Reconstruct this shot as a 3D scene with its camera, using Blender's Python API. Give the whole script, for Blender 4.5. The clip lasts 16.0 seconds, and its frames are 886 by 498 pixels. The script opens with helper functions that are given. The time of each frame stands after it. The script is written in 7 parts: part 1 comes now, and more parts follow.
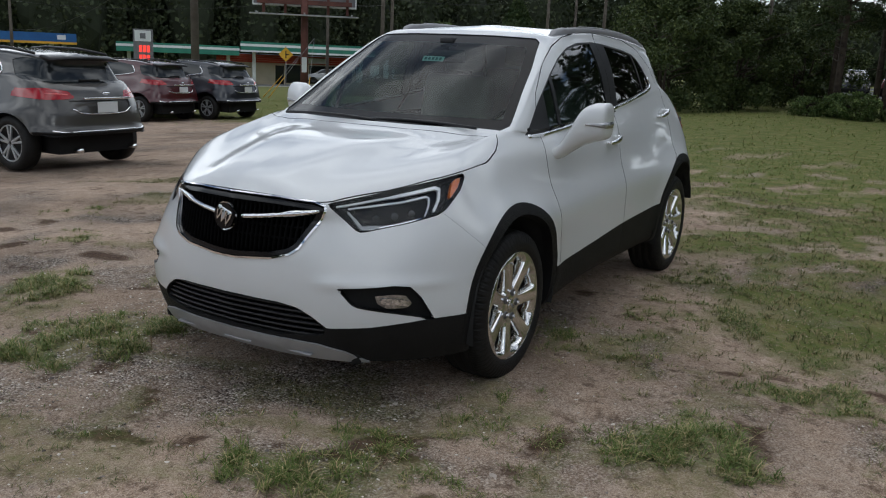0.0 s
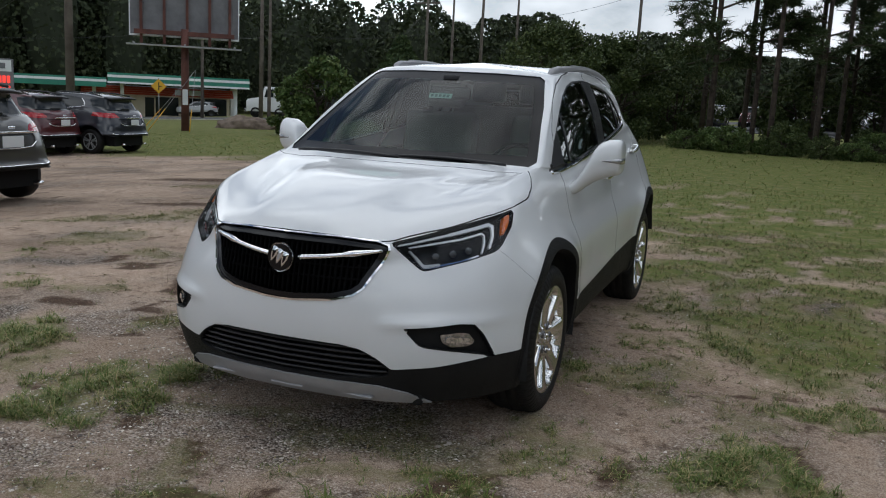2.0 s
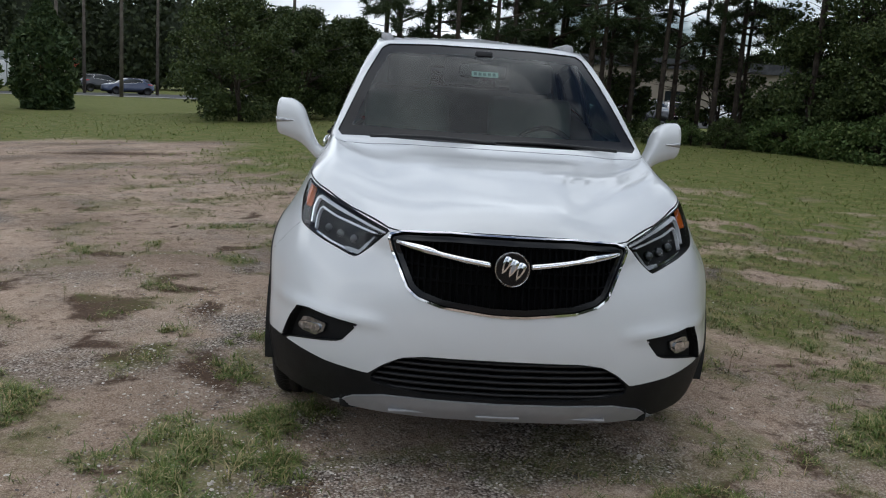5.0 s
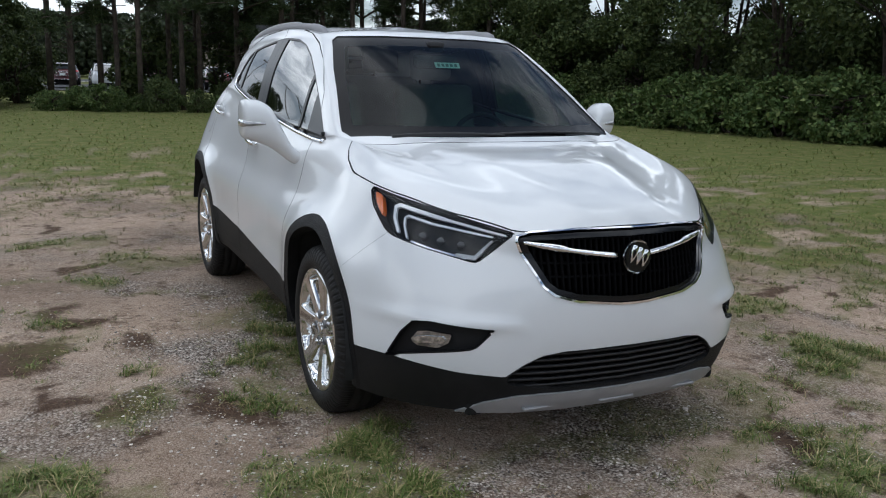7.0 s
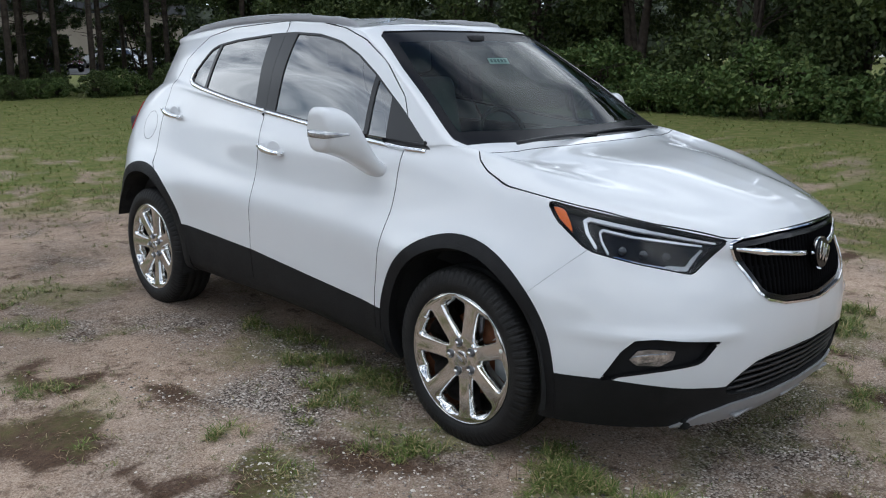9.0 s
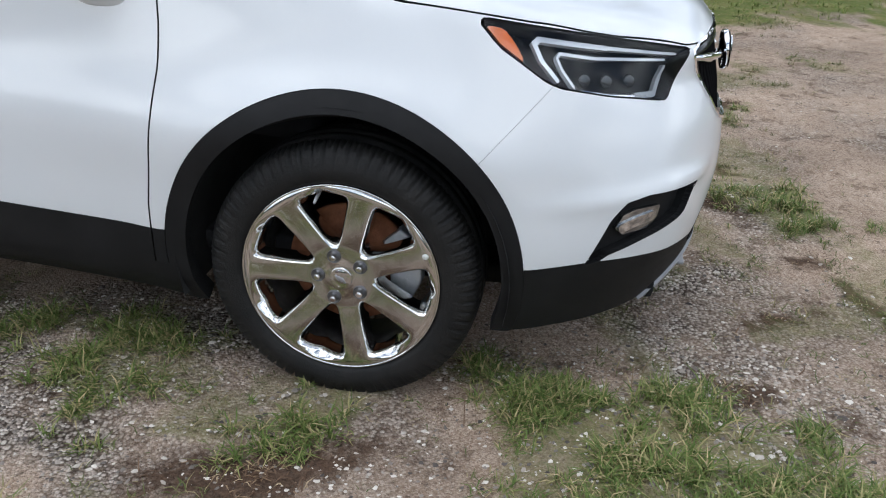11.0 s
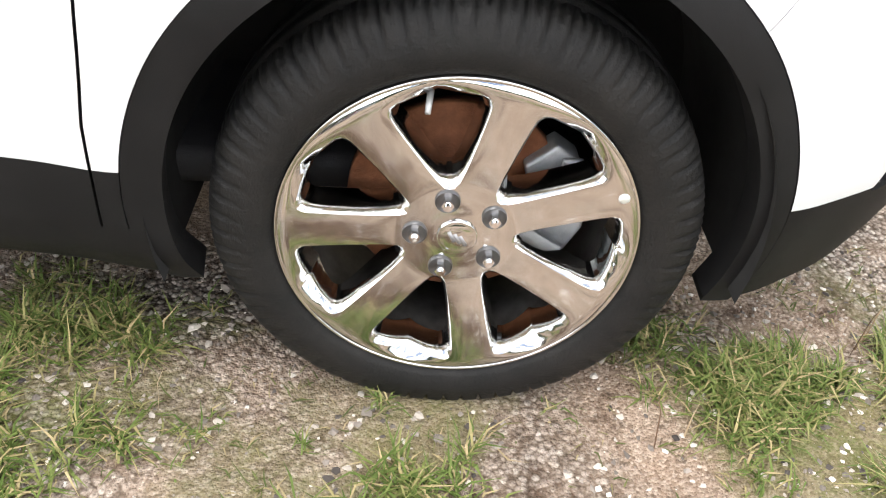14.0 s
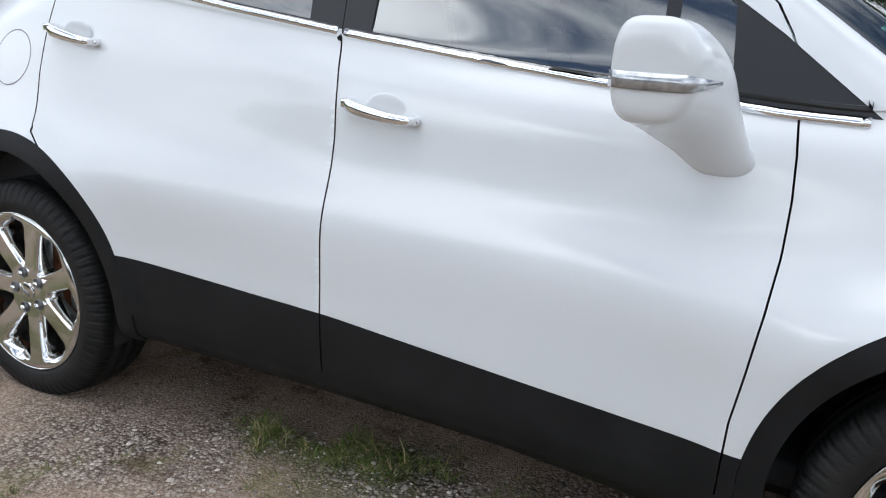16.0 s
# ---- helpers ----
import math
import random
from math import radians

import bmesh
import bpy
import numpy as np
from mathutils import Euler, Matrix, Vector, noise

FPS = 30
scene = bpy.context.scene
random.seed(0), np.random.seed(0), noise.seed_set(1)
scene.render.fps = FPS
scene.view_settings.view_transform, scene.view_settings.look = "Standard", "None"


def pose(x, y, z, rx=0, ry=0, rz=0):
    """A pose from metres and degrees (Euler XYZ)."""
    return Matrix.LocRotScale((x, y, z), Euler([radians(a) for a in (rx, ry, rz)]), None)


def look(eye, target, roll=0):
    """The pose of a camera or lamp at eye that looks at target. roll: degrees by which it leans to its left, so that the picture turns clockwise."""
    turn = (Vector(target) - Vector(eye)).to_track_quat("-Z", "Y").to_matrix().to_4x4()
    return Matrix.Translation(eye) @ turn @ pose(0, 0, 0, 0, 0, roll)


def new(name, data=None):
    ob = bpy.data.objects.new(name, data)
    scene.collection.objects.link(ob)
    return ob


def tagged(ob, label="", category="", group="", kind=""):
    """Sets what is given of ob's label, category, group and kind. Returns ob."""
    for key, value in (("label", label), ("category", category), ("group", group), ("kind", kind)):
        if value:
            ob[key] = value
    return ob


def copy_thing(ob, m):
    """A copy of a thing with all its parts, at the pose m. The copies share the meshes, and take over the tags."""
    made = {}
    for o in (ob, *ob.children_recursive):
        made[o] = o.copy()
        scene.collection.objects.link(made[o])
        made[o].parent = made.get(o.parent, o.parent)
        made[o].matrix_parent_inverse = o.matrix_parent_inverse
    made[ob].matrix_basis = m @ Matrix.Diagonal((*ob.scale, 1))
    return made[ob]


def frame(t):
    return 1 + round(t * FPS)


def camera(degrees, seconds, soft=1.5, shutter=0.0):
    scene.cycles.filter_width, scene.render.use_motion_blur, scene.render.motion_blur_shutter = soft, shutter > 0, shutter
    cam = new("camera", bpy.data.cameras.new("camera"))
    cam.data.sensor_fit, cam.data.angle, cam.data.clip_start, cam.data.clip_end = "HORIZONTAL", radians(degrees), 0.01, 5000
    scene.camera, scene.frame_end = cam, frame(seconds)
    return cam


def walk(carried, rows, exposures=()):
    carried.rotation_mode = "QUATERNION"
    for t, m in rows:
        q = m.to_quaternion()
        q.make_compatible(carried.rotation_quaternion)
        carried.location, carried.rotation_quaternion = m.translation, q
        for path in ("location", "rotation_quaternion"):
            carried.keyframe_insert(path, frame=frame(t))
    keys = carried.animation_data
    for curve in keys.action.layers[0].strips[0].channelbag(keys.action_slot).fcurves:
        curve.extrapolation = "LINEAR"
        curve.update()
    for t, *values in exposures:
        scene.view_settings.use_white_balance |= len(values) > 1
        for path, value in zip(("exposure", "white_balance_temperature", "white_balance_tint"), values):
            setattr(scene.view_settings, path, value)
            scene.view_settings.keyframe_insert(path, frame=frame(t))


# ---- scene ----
cam = camera(55.1, 16.0, soft=1.1)
PATH = [
    (0, (2.432, -3.395, 1.434), (1.455, -1.708, 0.987), 2.5),
    (0.5, (2.377, -3.473, 1.457), (1.481, -1.725, 1.084), 4.5),
    (1, (2.252, -3.687, 1.443), (1.425, -1.911, 1.04), 2.4),
    (1.5, (2.07, -3.756, 1.431), (1.241, -1.976, 1.052), 4.2),
    (2, (1.77, -3.717, 1.421), (1.047, -1.887, 1.061), 2.9),
    (2.5, (1.444, -3.769, 1.371), (0.856, -1.889, 1.024), 4.1),
    (3, (1.114, -3.794, 1.365), (0.552, -1.912, 0.992), 4.1),
    (3.5, (0.713, -3.702, 1.346), (0.309, -1.792, 0.911), 2.0),
    (4, (0.328, -3.742, 1.313), (0.138, -1.777, 0.987), 3.7),
    (4.5, (-0.012, -3.708, 1.296), (-0.091, -1.744, 0.927), 3.9),
    (5, (-0.367, -3.62, 1.322), (-0.265, -1.657, 0.954), 3.9),
    (5.2, (-0.529, -3.589, 1.309), (-0.35, -1.625, 0.972), 4.6),
    (7.3, (-1.988, -3.076, 1.387), (-1.114, -1.332, 0.946), 1.1),
    (7.5, (-2.094, -2.951, 1.413), (-1.256, -1.201, 0.925), 0.1),
    (8, (-2.435, -2.754, 1.388), (-1.46, -1.06, 0.961), 1.9),
    (8.5, (-2.784, -2.524, 1.453), (-1.605, -0.982, 0.971), 0.3),
    (8.9, (-2.953, -2.22, 1.44), (-1.605, -0.791, 1.068), 0.4),
    (9, (-2.973, -2.13, 1.447), (-1.626, -0.722, 0.995), 0.3),
    (9.5, (-3.109, -1.787, 1.358), (-1.736, -0.43, 0.834), 2.0),
    (9.6, (-3.107, -1.684, 1.391), (-1.682, -0.418, 0.787), 2.3),
    (9.7, (-3.112, -1.607, 1.39), (-1.609, -0.449, 0.756), 1.7),
    (11.8, (-2.187, -0.078, 1.165), (-0.478, -0.02, 0.129), 4.5),
    (12, (-2.097, -0.002, 1.128), (-0.431, -0.009, 0.021), 4.9),
    (12.5, (-1.875, 0.172, 1.076), (-0.295, -0.132, -0.111), 7.9),
    (13, (-1.792, 0.093, 1.056), (-0.223, -0.034, -0.178), 6.2),
    (13.5, (-1.778, 0.064, 1.032), (-0.211, 0.013, -0.209), 5.9),
    (14, (-1.774, 0.07, 1.043), (-0.205, -0.017, -0.195), 4.3),
    (14.5, (-1.869, 0.116, 1.055), (-0.179, -0.091, 0.006), 7.7),
    (15, (-2.051, 0.133, 1.095), (-0.288, 0.052, 0.153), 7.6),
    (15.5, (-2.087, -0.033, 1.258), (-0.512, 0.755, 0.31), -1.4),
    (16, (-2.426, 0.277, 1.231), (-0.725, 1.174, 0.683), 2.8),
]
EXPOSURES = [(0, -.56, 6050, 8), (5, -.42, 6000, 8), (7.5, -.28, 5850, 8), (9, -.18, 5850, 8), (9.7, -.04, 5850, 8), (11.8, .42, 6000, 8), (12, .54, 6050, 8), (12.5, .98, 6400, 9), (13.2, 1.30, 6600, 10), (14.2, 1.40, 6650, 10), (15, .88, 6350, 9), (15.5, .66, 6050, 10), (16, .22, 5950, 8)]
walk(cam, [(t, look(e, g, r)) for t, e, g, r in PATH], EXPOSURES)

# ---- sky and sun: bright broken cloud, a soft high sun ----
world = bpy.data.worlds.new("world")
scene.world = world
world.use_nodes = True
wn, wl = world.node_tree.nodes, world.node_tree.links
sky = wn.new("ShaderNodeTexSky")
sky.sky_type, sky.sun_disc, sky.sun_elevation, sky.sun_rotation = "NISHITA", False, radians(78), radians(-45)
coord = wn.new("ShaderNodeTexCoord")
stretch = wn.new("ShaderNodeMapping")
stretch.inputs["Scale"].default_value, stretch.inputs["Location"].default_value = (1.0, 1.0, 2.2), (-8.78, 11.57, -15.87)
cloud = wn.new("ShaderNodeTexNoise")
cloud.inputs["Scale"].default_value, cloud.inputs["Detail"].default_value, cloud.inputs["Roughness"].default_value = 2.6, 7, .58
cover = wn.new("ShaderNodeValToRGB")
cover.color_ramp.elements[0].position, cover.color_ramp.elements[1].position = .40, .60
shade = wn.new("ShaderNodeTexNoise")
shade.inputs["Scale"].default_value, shade.inputs["Detail"].default_value = 1.7, 5
grey = wn.new("ShaderNodeValToRGB")
grey.color_ramp.elements[0].position, grey.color_ramp.elements[1].position = .34, .66
grey.color_ramp.elements[0].color, grey.color_ramp.elements[1].color = (16, 16.2, 16.6, 1), (44, 44, 43.5, 1)
middle = grey.color_ramp.elements.new(.5)
middle.color = (20, 20.1, 20.3, 1)
mix = wn.new("ShaderNodeMix")
mix.data_type = "RGBA"
wl.new(coord.outputs["Generated"], stretch.inputs[0])
wl.new(stretch.outputs[0], cloud.inputs["Vector"])
wl.new(stretch.outputs[0], shade.inputs["Vector"])
wl.new(cloud.outputs["Fac"], cover.inputs[0])
wl.new(shade.outputs["Fac"], grey.inputs[0])
wl.new(cover.outputs[0], mix.inputs["Factor"])
wl.new(sky.outputs[0], mix.inputs["A"])
wl.new(grey.outputs[0], mix.inputs["B"])
wl.new(mix.outputs["Result"], wn["Background"].inputs[0])
wn["Background"].inputs[1].default_value = 0.080
sun_data = bpy.data.lights.new("sun", "SUN")
sun_data.energy, sun_data.angle, sun_data.color = 0.8, radians(60), (1.0, .95, .88)
sun = new("sun", sun_data)
sun.matrix_world = look((0, 0, 0), (.15, -.15, -1.0))

# ---- materials ----
def material(name, base=(.5, .5, .5), rough=.5, metal=0.0, coat=0.0, spec=.5, trans=0.0, ior=1.45, emit=None):
    m = bpy.data.materials.new(name)
    m.use_nodes = True
    b = m.node_tree.nodes["Principled BSDF"]
    b.inputs["Base Color"].default_value = (*base, 1)
    b.inputs["Roughness"].default_value, b.inputs["Metallic"].default_value = rough, metal
    b.inputs["Coat Weight"].default_value, b.inputs["Coat Roughness"].default_value = coat, .03
    b.inputs["Specular IOR Level"].default_value = spec
    b.inputs["Transmission Weight"].default_value, b.inputs["IOR"].default_value = trans, ior
    if emit:
        b.inputs["Emission Color"].default_value, b.inputs["Emission Strength"].default_value = (*emit[:3], 1), emit[3]
    return m


def nodes_of(m):
    return m.node_tree.nodes, m.node_tree.links, m.node_tree.nodes["Principled BSDF"]


def noise_node(m, scale, detail=6, rough=.6, place="Object"):
    n, l, _ = nodes_of(m)
    co, t = n.new("ShaderNodeTexCoord"), n.new("ShaderNodeTexNoise")
    t.inputs["Scale"].default_value, t.inputs["Detail"].default_value, t.inputs["Roughness"].default_value = scale, detail, rough
    l.new(co.outputs[place], t.inputs["Vector"])
    return t.outputs["Fac"]


def ramp_node(m, fac, stops):
    n, l, _ = nodes_of(m)
    r = n.new("ShaderNodeValToRGB")
    e = r.color_ramp.elements
    while len(e) < len(stops):
        e.new(.5)
    for k, (p, c) in enumerate(stops):
        e[k].position, e[k].color = p, (*c, 1) if len(c) == 3 else c
    l.new(fac, r.inputs[0])
    return r.outputs[0]


def mix_node(m, fac, a, b, blend="MIX"):
    n, l, _ = nodes_of(m)
    x = n.new("ShaderNodeMix")
    x.data_type, x.blend_type = "RGBA", blend
    for sock, val in ((x.inputs["Factor"], fac), (x.inputs["A"], a), (x.inputs["B"], b)):
        if hasattr(val, "links"):
            l.new(val, sock)
        elif isinstance(val, (int, float)):
            sock.default_value = val
        else:
            sock.default_value = (*val, 1)
    return x.outputs["Result"]


def bump_node(m, height, strength, distance):
    n, l, b = nodes_of(m)
    u = n.new("ShaderNodeBump")
    u.inputs["Strength"].default_value, u.inputs["Distance"].default_value = strength, distance
    l.new(height, u.inputs["Height"])
    l.new(u.outputs[0], b.inputs["Normal"])
    return u


def varied(name, low, high, scale, rough=.6, bump=0.0, fine=0.0, detail=6, metal=0.0, coat=0.0, spec=.5, lo=.35, hi=.65):
    """A surface whose colour wanders between two values, with fine relief."""
    m = material(name, low, rough, metal, coat, spec)
    n, l, b = nodes_of(m)
    f = noise_node(m, scale, detail)
    l.new(ramp_node(m, f, [(lo, low), (hi, high)]), b.inputs["Base Color"])
    if bump:
        bump_node(m, noise_node(m, fine or scale * 8), bump, .01)
    return m


def car_paint(name, base, flake=.04):
    m = material(name, base, .38, 0, 1.0)
    n, l, b = nodes_of(m)
    dust = noise_node(m, 3.0, 8)
    l.new(mix_node(m, ramp_node(m, dust, [(.45, (0, 0, 0)), (.75, (flake, flake, flake))]), base, tuple(v * .82 for v in base)), b.inputs["Base Color"])
    return m


PAINT = car_paint("white_pearl_paint", (.705, .72, .73), .10)
PAINT_GREY = car_paint("grey_metallic_paint", (.055, .052, .047))
PAINT_RED = car_paint("dark_red_paint", (.065, .005, .008))
PAINT_NAVY = car_paint("dark_blue_paint", (.010, .012, .020))
PAINT_SILVER = car_paint("silver_paint", (.26, .27, .28))
PAINT_BLUE = car_paint("blue_paint", (.02, .035, .09))
PAINT_LOT = car_paint("dusty_white_paint", (.40, .41, .42))
PAINT_TRUCK = car_paint("truck_white_paint", (.72, .73, .74))
CLAD = varied("black_grained_plastic", (.009, .009, .0095), (.014, .014, .0145), 9, .56, .25, 900, spec=.24)
GLOSS_BLACK = material("gloss_black_plastic", (.006, .006, .007), .18, 0, 0, .4)
FRIT = material("black_ceramic_frit", (.006, .006, .007), .22, 0, 0, .16)
GRILLE_BLACK = material("grille_black_plastic", (.003, .003, .0035), .7, 0, 0, .08)
BEZEL = varied("lamp_bezel_plastic", (.004, .004, .0045), (.009, .009, .010), 18, .35, spec=.22)
FOG_METAL = varied("fog_reflector_metal", (.16, .165, .17), (.50, .51, .52), 45, .16, metal=.9)
FOG_BOWL = varied("bright_fog_bowl", (.22, .23, .24), (.85, .86, .87), 70, .10, metal=.95)
SATIN_BLACK = material("satin_black_trim_and_gap_shade", (.014, .014, .015), .35)
CHROME = material("chrome", (.86, .86, .87), .05, 1)
WHEEL_CHROME = material("wheel_chrome", (.74, .74, .73), .10, 1)
# darker than the wheel's chrome: the recess shade is in the colour
NUT_WELL = material("shaded_nut_recess", (.16, .16, .165), .35, .8)
# barrel metal coloured dark to paint the shade behind the spokes
BARREL = varied("shade_darkened_barrel", (.05, .048, .045), (.12, .115, .11), 20, .45, metal=.6)
SILVER = varied("silver_skid_plastic", (.33, .33, .34), (.38, .38, .39), 12, .38, metal=.35)
RAIL_GREY = material("roof_rail_grey", (.26, .26, .27), .5, .1)
RUBBER = varied("tyre_rubber", (.010, .010, .010), (.018, .017, .016), 14, .6, .3, 160, spec=.3)
RUST = varied("rusty_disc", (.16, .055, .022), (.26, .10, .045), 30, .75, .3, 200)
CALIPER = varied("cast_caliper", (.38, .40, .41), (.5, .51, .52), 25, .45, .2, 150, metal=.6)
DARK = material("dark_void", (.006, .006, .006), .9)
LINER = varied("wheel_liner", (.014, .014, .014), (.024, .024, .024), 20, .85)
AMBER = material("amber_lens", (.75, .16, .02), .12, 0, 1.0)
LAMP_HIGHLIGHT = material("painted_red_lamp_highlight", (.62, .10, .10), .2, 0, .6)
RED_LENS = material("red_lens", (.34, .010, .014), .10, 0, .9)
REPEATER = varied("repeater_lens", (.30, .31, .32), (.62, .63, .64), 40, .15, metal=.6, coat=1.0)
CLEAR_LENS = material("clear_reflector", (.86, .88, .90), .18, .25, 1.0)
SEAT = varied("light_grey_leather", (.22, .215, .20), (.28, .27, .255), 10, .55, .15, 250)
DASH = varied("dark_dash_plastic", (.018, .018, .02), (.028, .028, .03), 10, .7, .2, 300)
STICKER = material("white_paper", (.72, .74, .70), .6)
PRINT = material("grey_print", (.18, .2, .2), .6)


def glass(name, tint, base=.10, rough=0.0):
    """A pane: a tinted see-through body under a clear, glossy face."""
    m = bpy.data.materials.new(name)
    m.use_nodes = True
    n, l = m.node_tree.nodes, m.node_tree.links
    out = n["Material Output"]
    n.remove(n["Principled BSDF"])
    clear, gloss, mixer, fres = n.new("ShaderNodeBsdfTransparent"), n.new("ShaderNodeBsdfGlossy"), n.new("ShaderNodeMixShader"), n.new("ShaderNodeLayerWeight")
    clear.inputs[0].default_value = (*tint, 1)
    gloss.inputs["Roughness"].default_value = .015 + rough
    fres.inputs["Blend"].default_value = .5
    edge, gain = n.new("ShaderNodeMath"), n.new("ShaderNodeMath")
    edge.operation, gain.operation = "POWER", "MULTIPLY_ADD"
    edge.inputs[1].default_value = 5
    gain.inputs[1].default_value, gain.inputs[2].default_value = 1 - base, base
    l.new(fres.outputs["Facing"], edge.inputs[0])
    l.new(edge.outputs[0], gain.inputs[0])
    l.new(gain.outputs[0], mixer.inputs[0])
    l.new(clear.outputs[0], mixer.inputs[1])
    l.new(gloss.outputs[0], mixer.inputs[2])
    l.new(mixer.outputs[0], out.inputs[0])
    return m


GLASS = glass("windscreen_glass", (.32, .52, .48), .026)
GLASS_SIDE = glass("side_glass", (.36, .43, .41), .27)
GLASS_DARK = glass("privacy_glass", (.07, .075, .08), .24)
LENS = glass("lamp_lens", (.93, .94, .95), .03)

# ---- mesh helpers ----
def part(name, bm, mat, parent=None, label="", smooth=True):
    """Links a bmesh as one mesh object under a thing or a part."""
    me = bpy.data.meshes.new(name)
    bm.normal_update()
    bm.to_mesh(me)
    bm.free()
    if mat:
        me.materials.append(mat)
    if smooth:
        for p in me.polygons:
            p.use_smooth = True
    ob = new(name, me)
    ob.parent = parent
    if label:
        ob["label"] = label
    return ob


def thing(name, label, category, m=None, group="", kind=""):
    ob = new(name)
    if m is not None:
        ob.matrix_basis = m
    return tagged(ob, label, category, group, kind)


def bm_box(x0, x1, y0, y1, z0, z1, bevel=0.0, seg=2):
    bm = bmesh.new()
    bmesh.ops.create_cube(bm, size=1)
    for v in bm.verts:
        v.co = (x0 + (v.co.x + .5) * (x1 - x0), y0 + (v.co.y + .5) * (y1 - y0), z0 + (v.co.z + .5) * (z1 - z0))
    if bevel:
        bmesh.ops.bevel(bm, geom=bm.edges[:], offset=bevel, segments=seg, affect="EDGES", profile=.6)
    return bm


def bm_tube(points, radius, sides=8, squash=1.0, caps=True):
    """A tube along points; radius may be a list."""
    bm = bmesh.new()
    pts = [Vector(p) for p in points]
    rad = [float(r) for r in radius] if hasattr(radius, "__len__") else [float(radius)] * len(pts)
    up = Vector((0, 0, 1))
    loops = []
    for i, p in enumerate(pts):
        d = (pts[min(i + 1, len(pts) - 1)] - pts[max(i - 1, 0)]).normalized()
        side = d.cross(up)
        if side.length < 1e-3:
            side = d.cross(Vector((1, 0, 0)))
        side.normalize()
        top = side.cross(d).normalized()
        loops.append([bm.verts.new(p + rad[i] * (side * math.cos(a) + top * math.sin(a) * squash)) for a in (2 * math.pi * k / sides for k in range(sides))])
    for a, b in zip(loops, loops[1:]):
        for k in range(sides):
            bm.faces.new((a[k], a[(k + 1) % sides], b[(k + 1) % sides], b[k]))
    if caps:
        bm.faces.new(loops[0][::-1])
        bm.faces.new(loops[-1])
    bmesh.ops.recalc_face_normals(bm, faces=bm.faces[:])
    return bm


def bm_loft(loops, close=True, caps=True):
    """Skins a row of equally long vertex loops."""
    bm = bmesh.new()
    vs = [[bm.verts.new(p) for p in loop] for loop in loops]
    n = len(vs[0])
    for a, b in zip(vs, vs[1:]):
        for k in range(n if close else n - 1):
            q = (a[k], a[(k + 1) % n], b[(k + 1) % n], b[k])
            if len({v.co.to_tuple(6) for v in q}) >= 3:
                try:
                    bm.faces.new(q)
                except ValueError:
                    pass
    if caps and close:
        bm.faces.new(vs[0][::-1])
        bm.faces.new(vs[-1])
    bmesh.ops.remove_doubles(bm, verts=bm.verts[:], dist=1e-5)
    bmesh.ops.recalc_face_normals(bm, faces=bm.faces[:])
    return bm


def bm_turned(profile, steps=64, axis="x"):
    """Turns a profile of (along the axis, radius) round the axis."""
    bm = bmesh.new()
    loops = []
    for k in range(steps):
        a = 2 * math.pi * k / steps
        c, s = math.cos(a), math.sin(a)
        loops.append([bm.verts.new((p, r * c, r * s) if axis == "x" else (r * c, r * s, p)) for p, r in profile])
    for k in range(steps):
        a, b = loops[k], loops[(k + 1) % steps]
        for i in range(len(profile) - 1):
            bm.faces.new((a[i], a[i + 1], b[i + 1], b[i]))
    bmesh.ops.remove_doubles(bm, verts=bm.verts[:], dist=1e-6)
    bmesh.ops.recalc_face_normals(bm, faces=bm.faces[:])
    return bm


def bm_extruded(poly, depth, place, bevel=0.0):
    """A flat polygon (a, b) given depth; place maps (a, b, d) to the world."""
    bm = bmesh.new()
    lo = [bm.verts.new(place(a, b, 0)) for a, b in poly]
    hi = [bm.verts.new(place(a, b, depth)) for a, b in poly]
    n = len(poly)
    bm.faces.new(lo[::-1])
    bm.faces.new(hi)
    for k in range(n):
        bm.faces.new((lo[k], lo[(k + 1) % n], hi[(k + 1) % n], hi[k]))
    bmesh.ops.recalc_face_normals(bm, faces=bm.faces[:])
    if bevel:
        bmesh.ops.bevel(bm, geom=bm.edges[:], offset=bevel, segments=2, affect="EDGES", profile=.6)
    return bm


def smoothstep(a, b, x):
    t = np.clip((x - a) / (b - a), 0, 1)
    return t * t * (3 - 2 * t)

# ---- the white crossover: a lofted body, cut into panels ----
def rings_of(text):
    return np.array([[float(v) for v in p.split(",")] for p in text.split()])


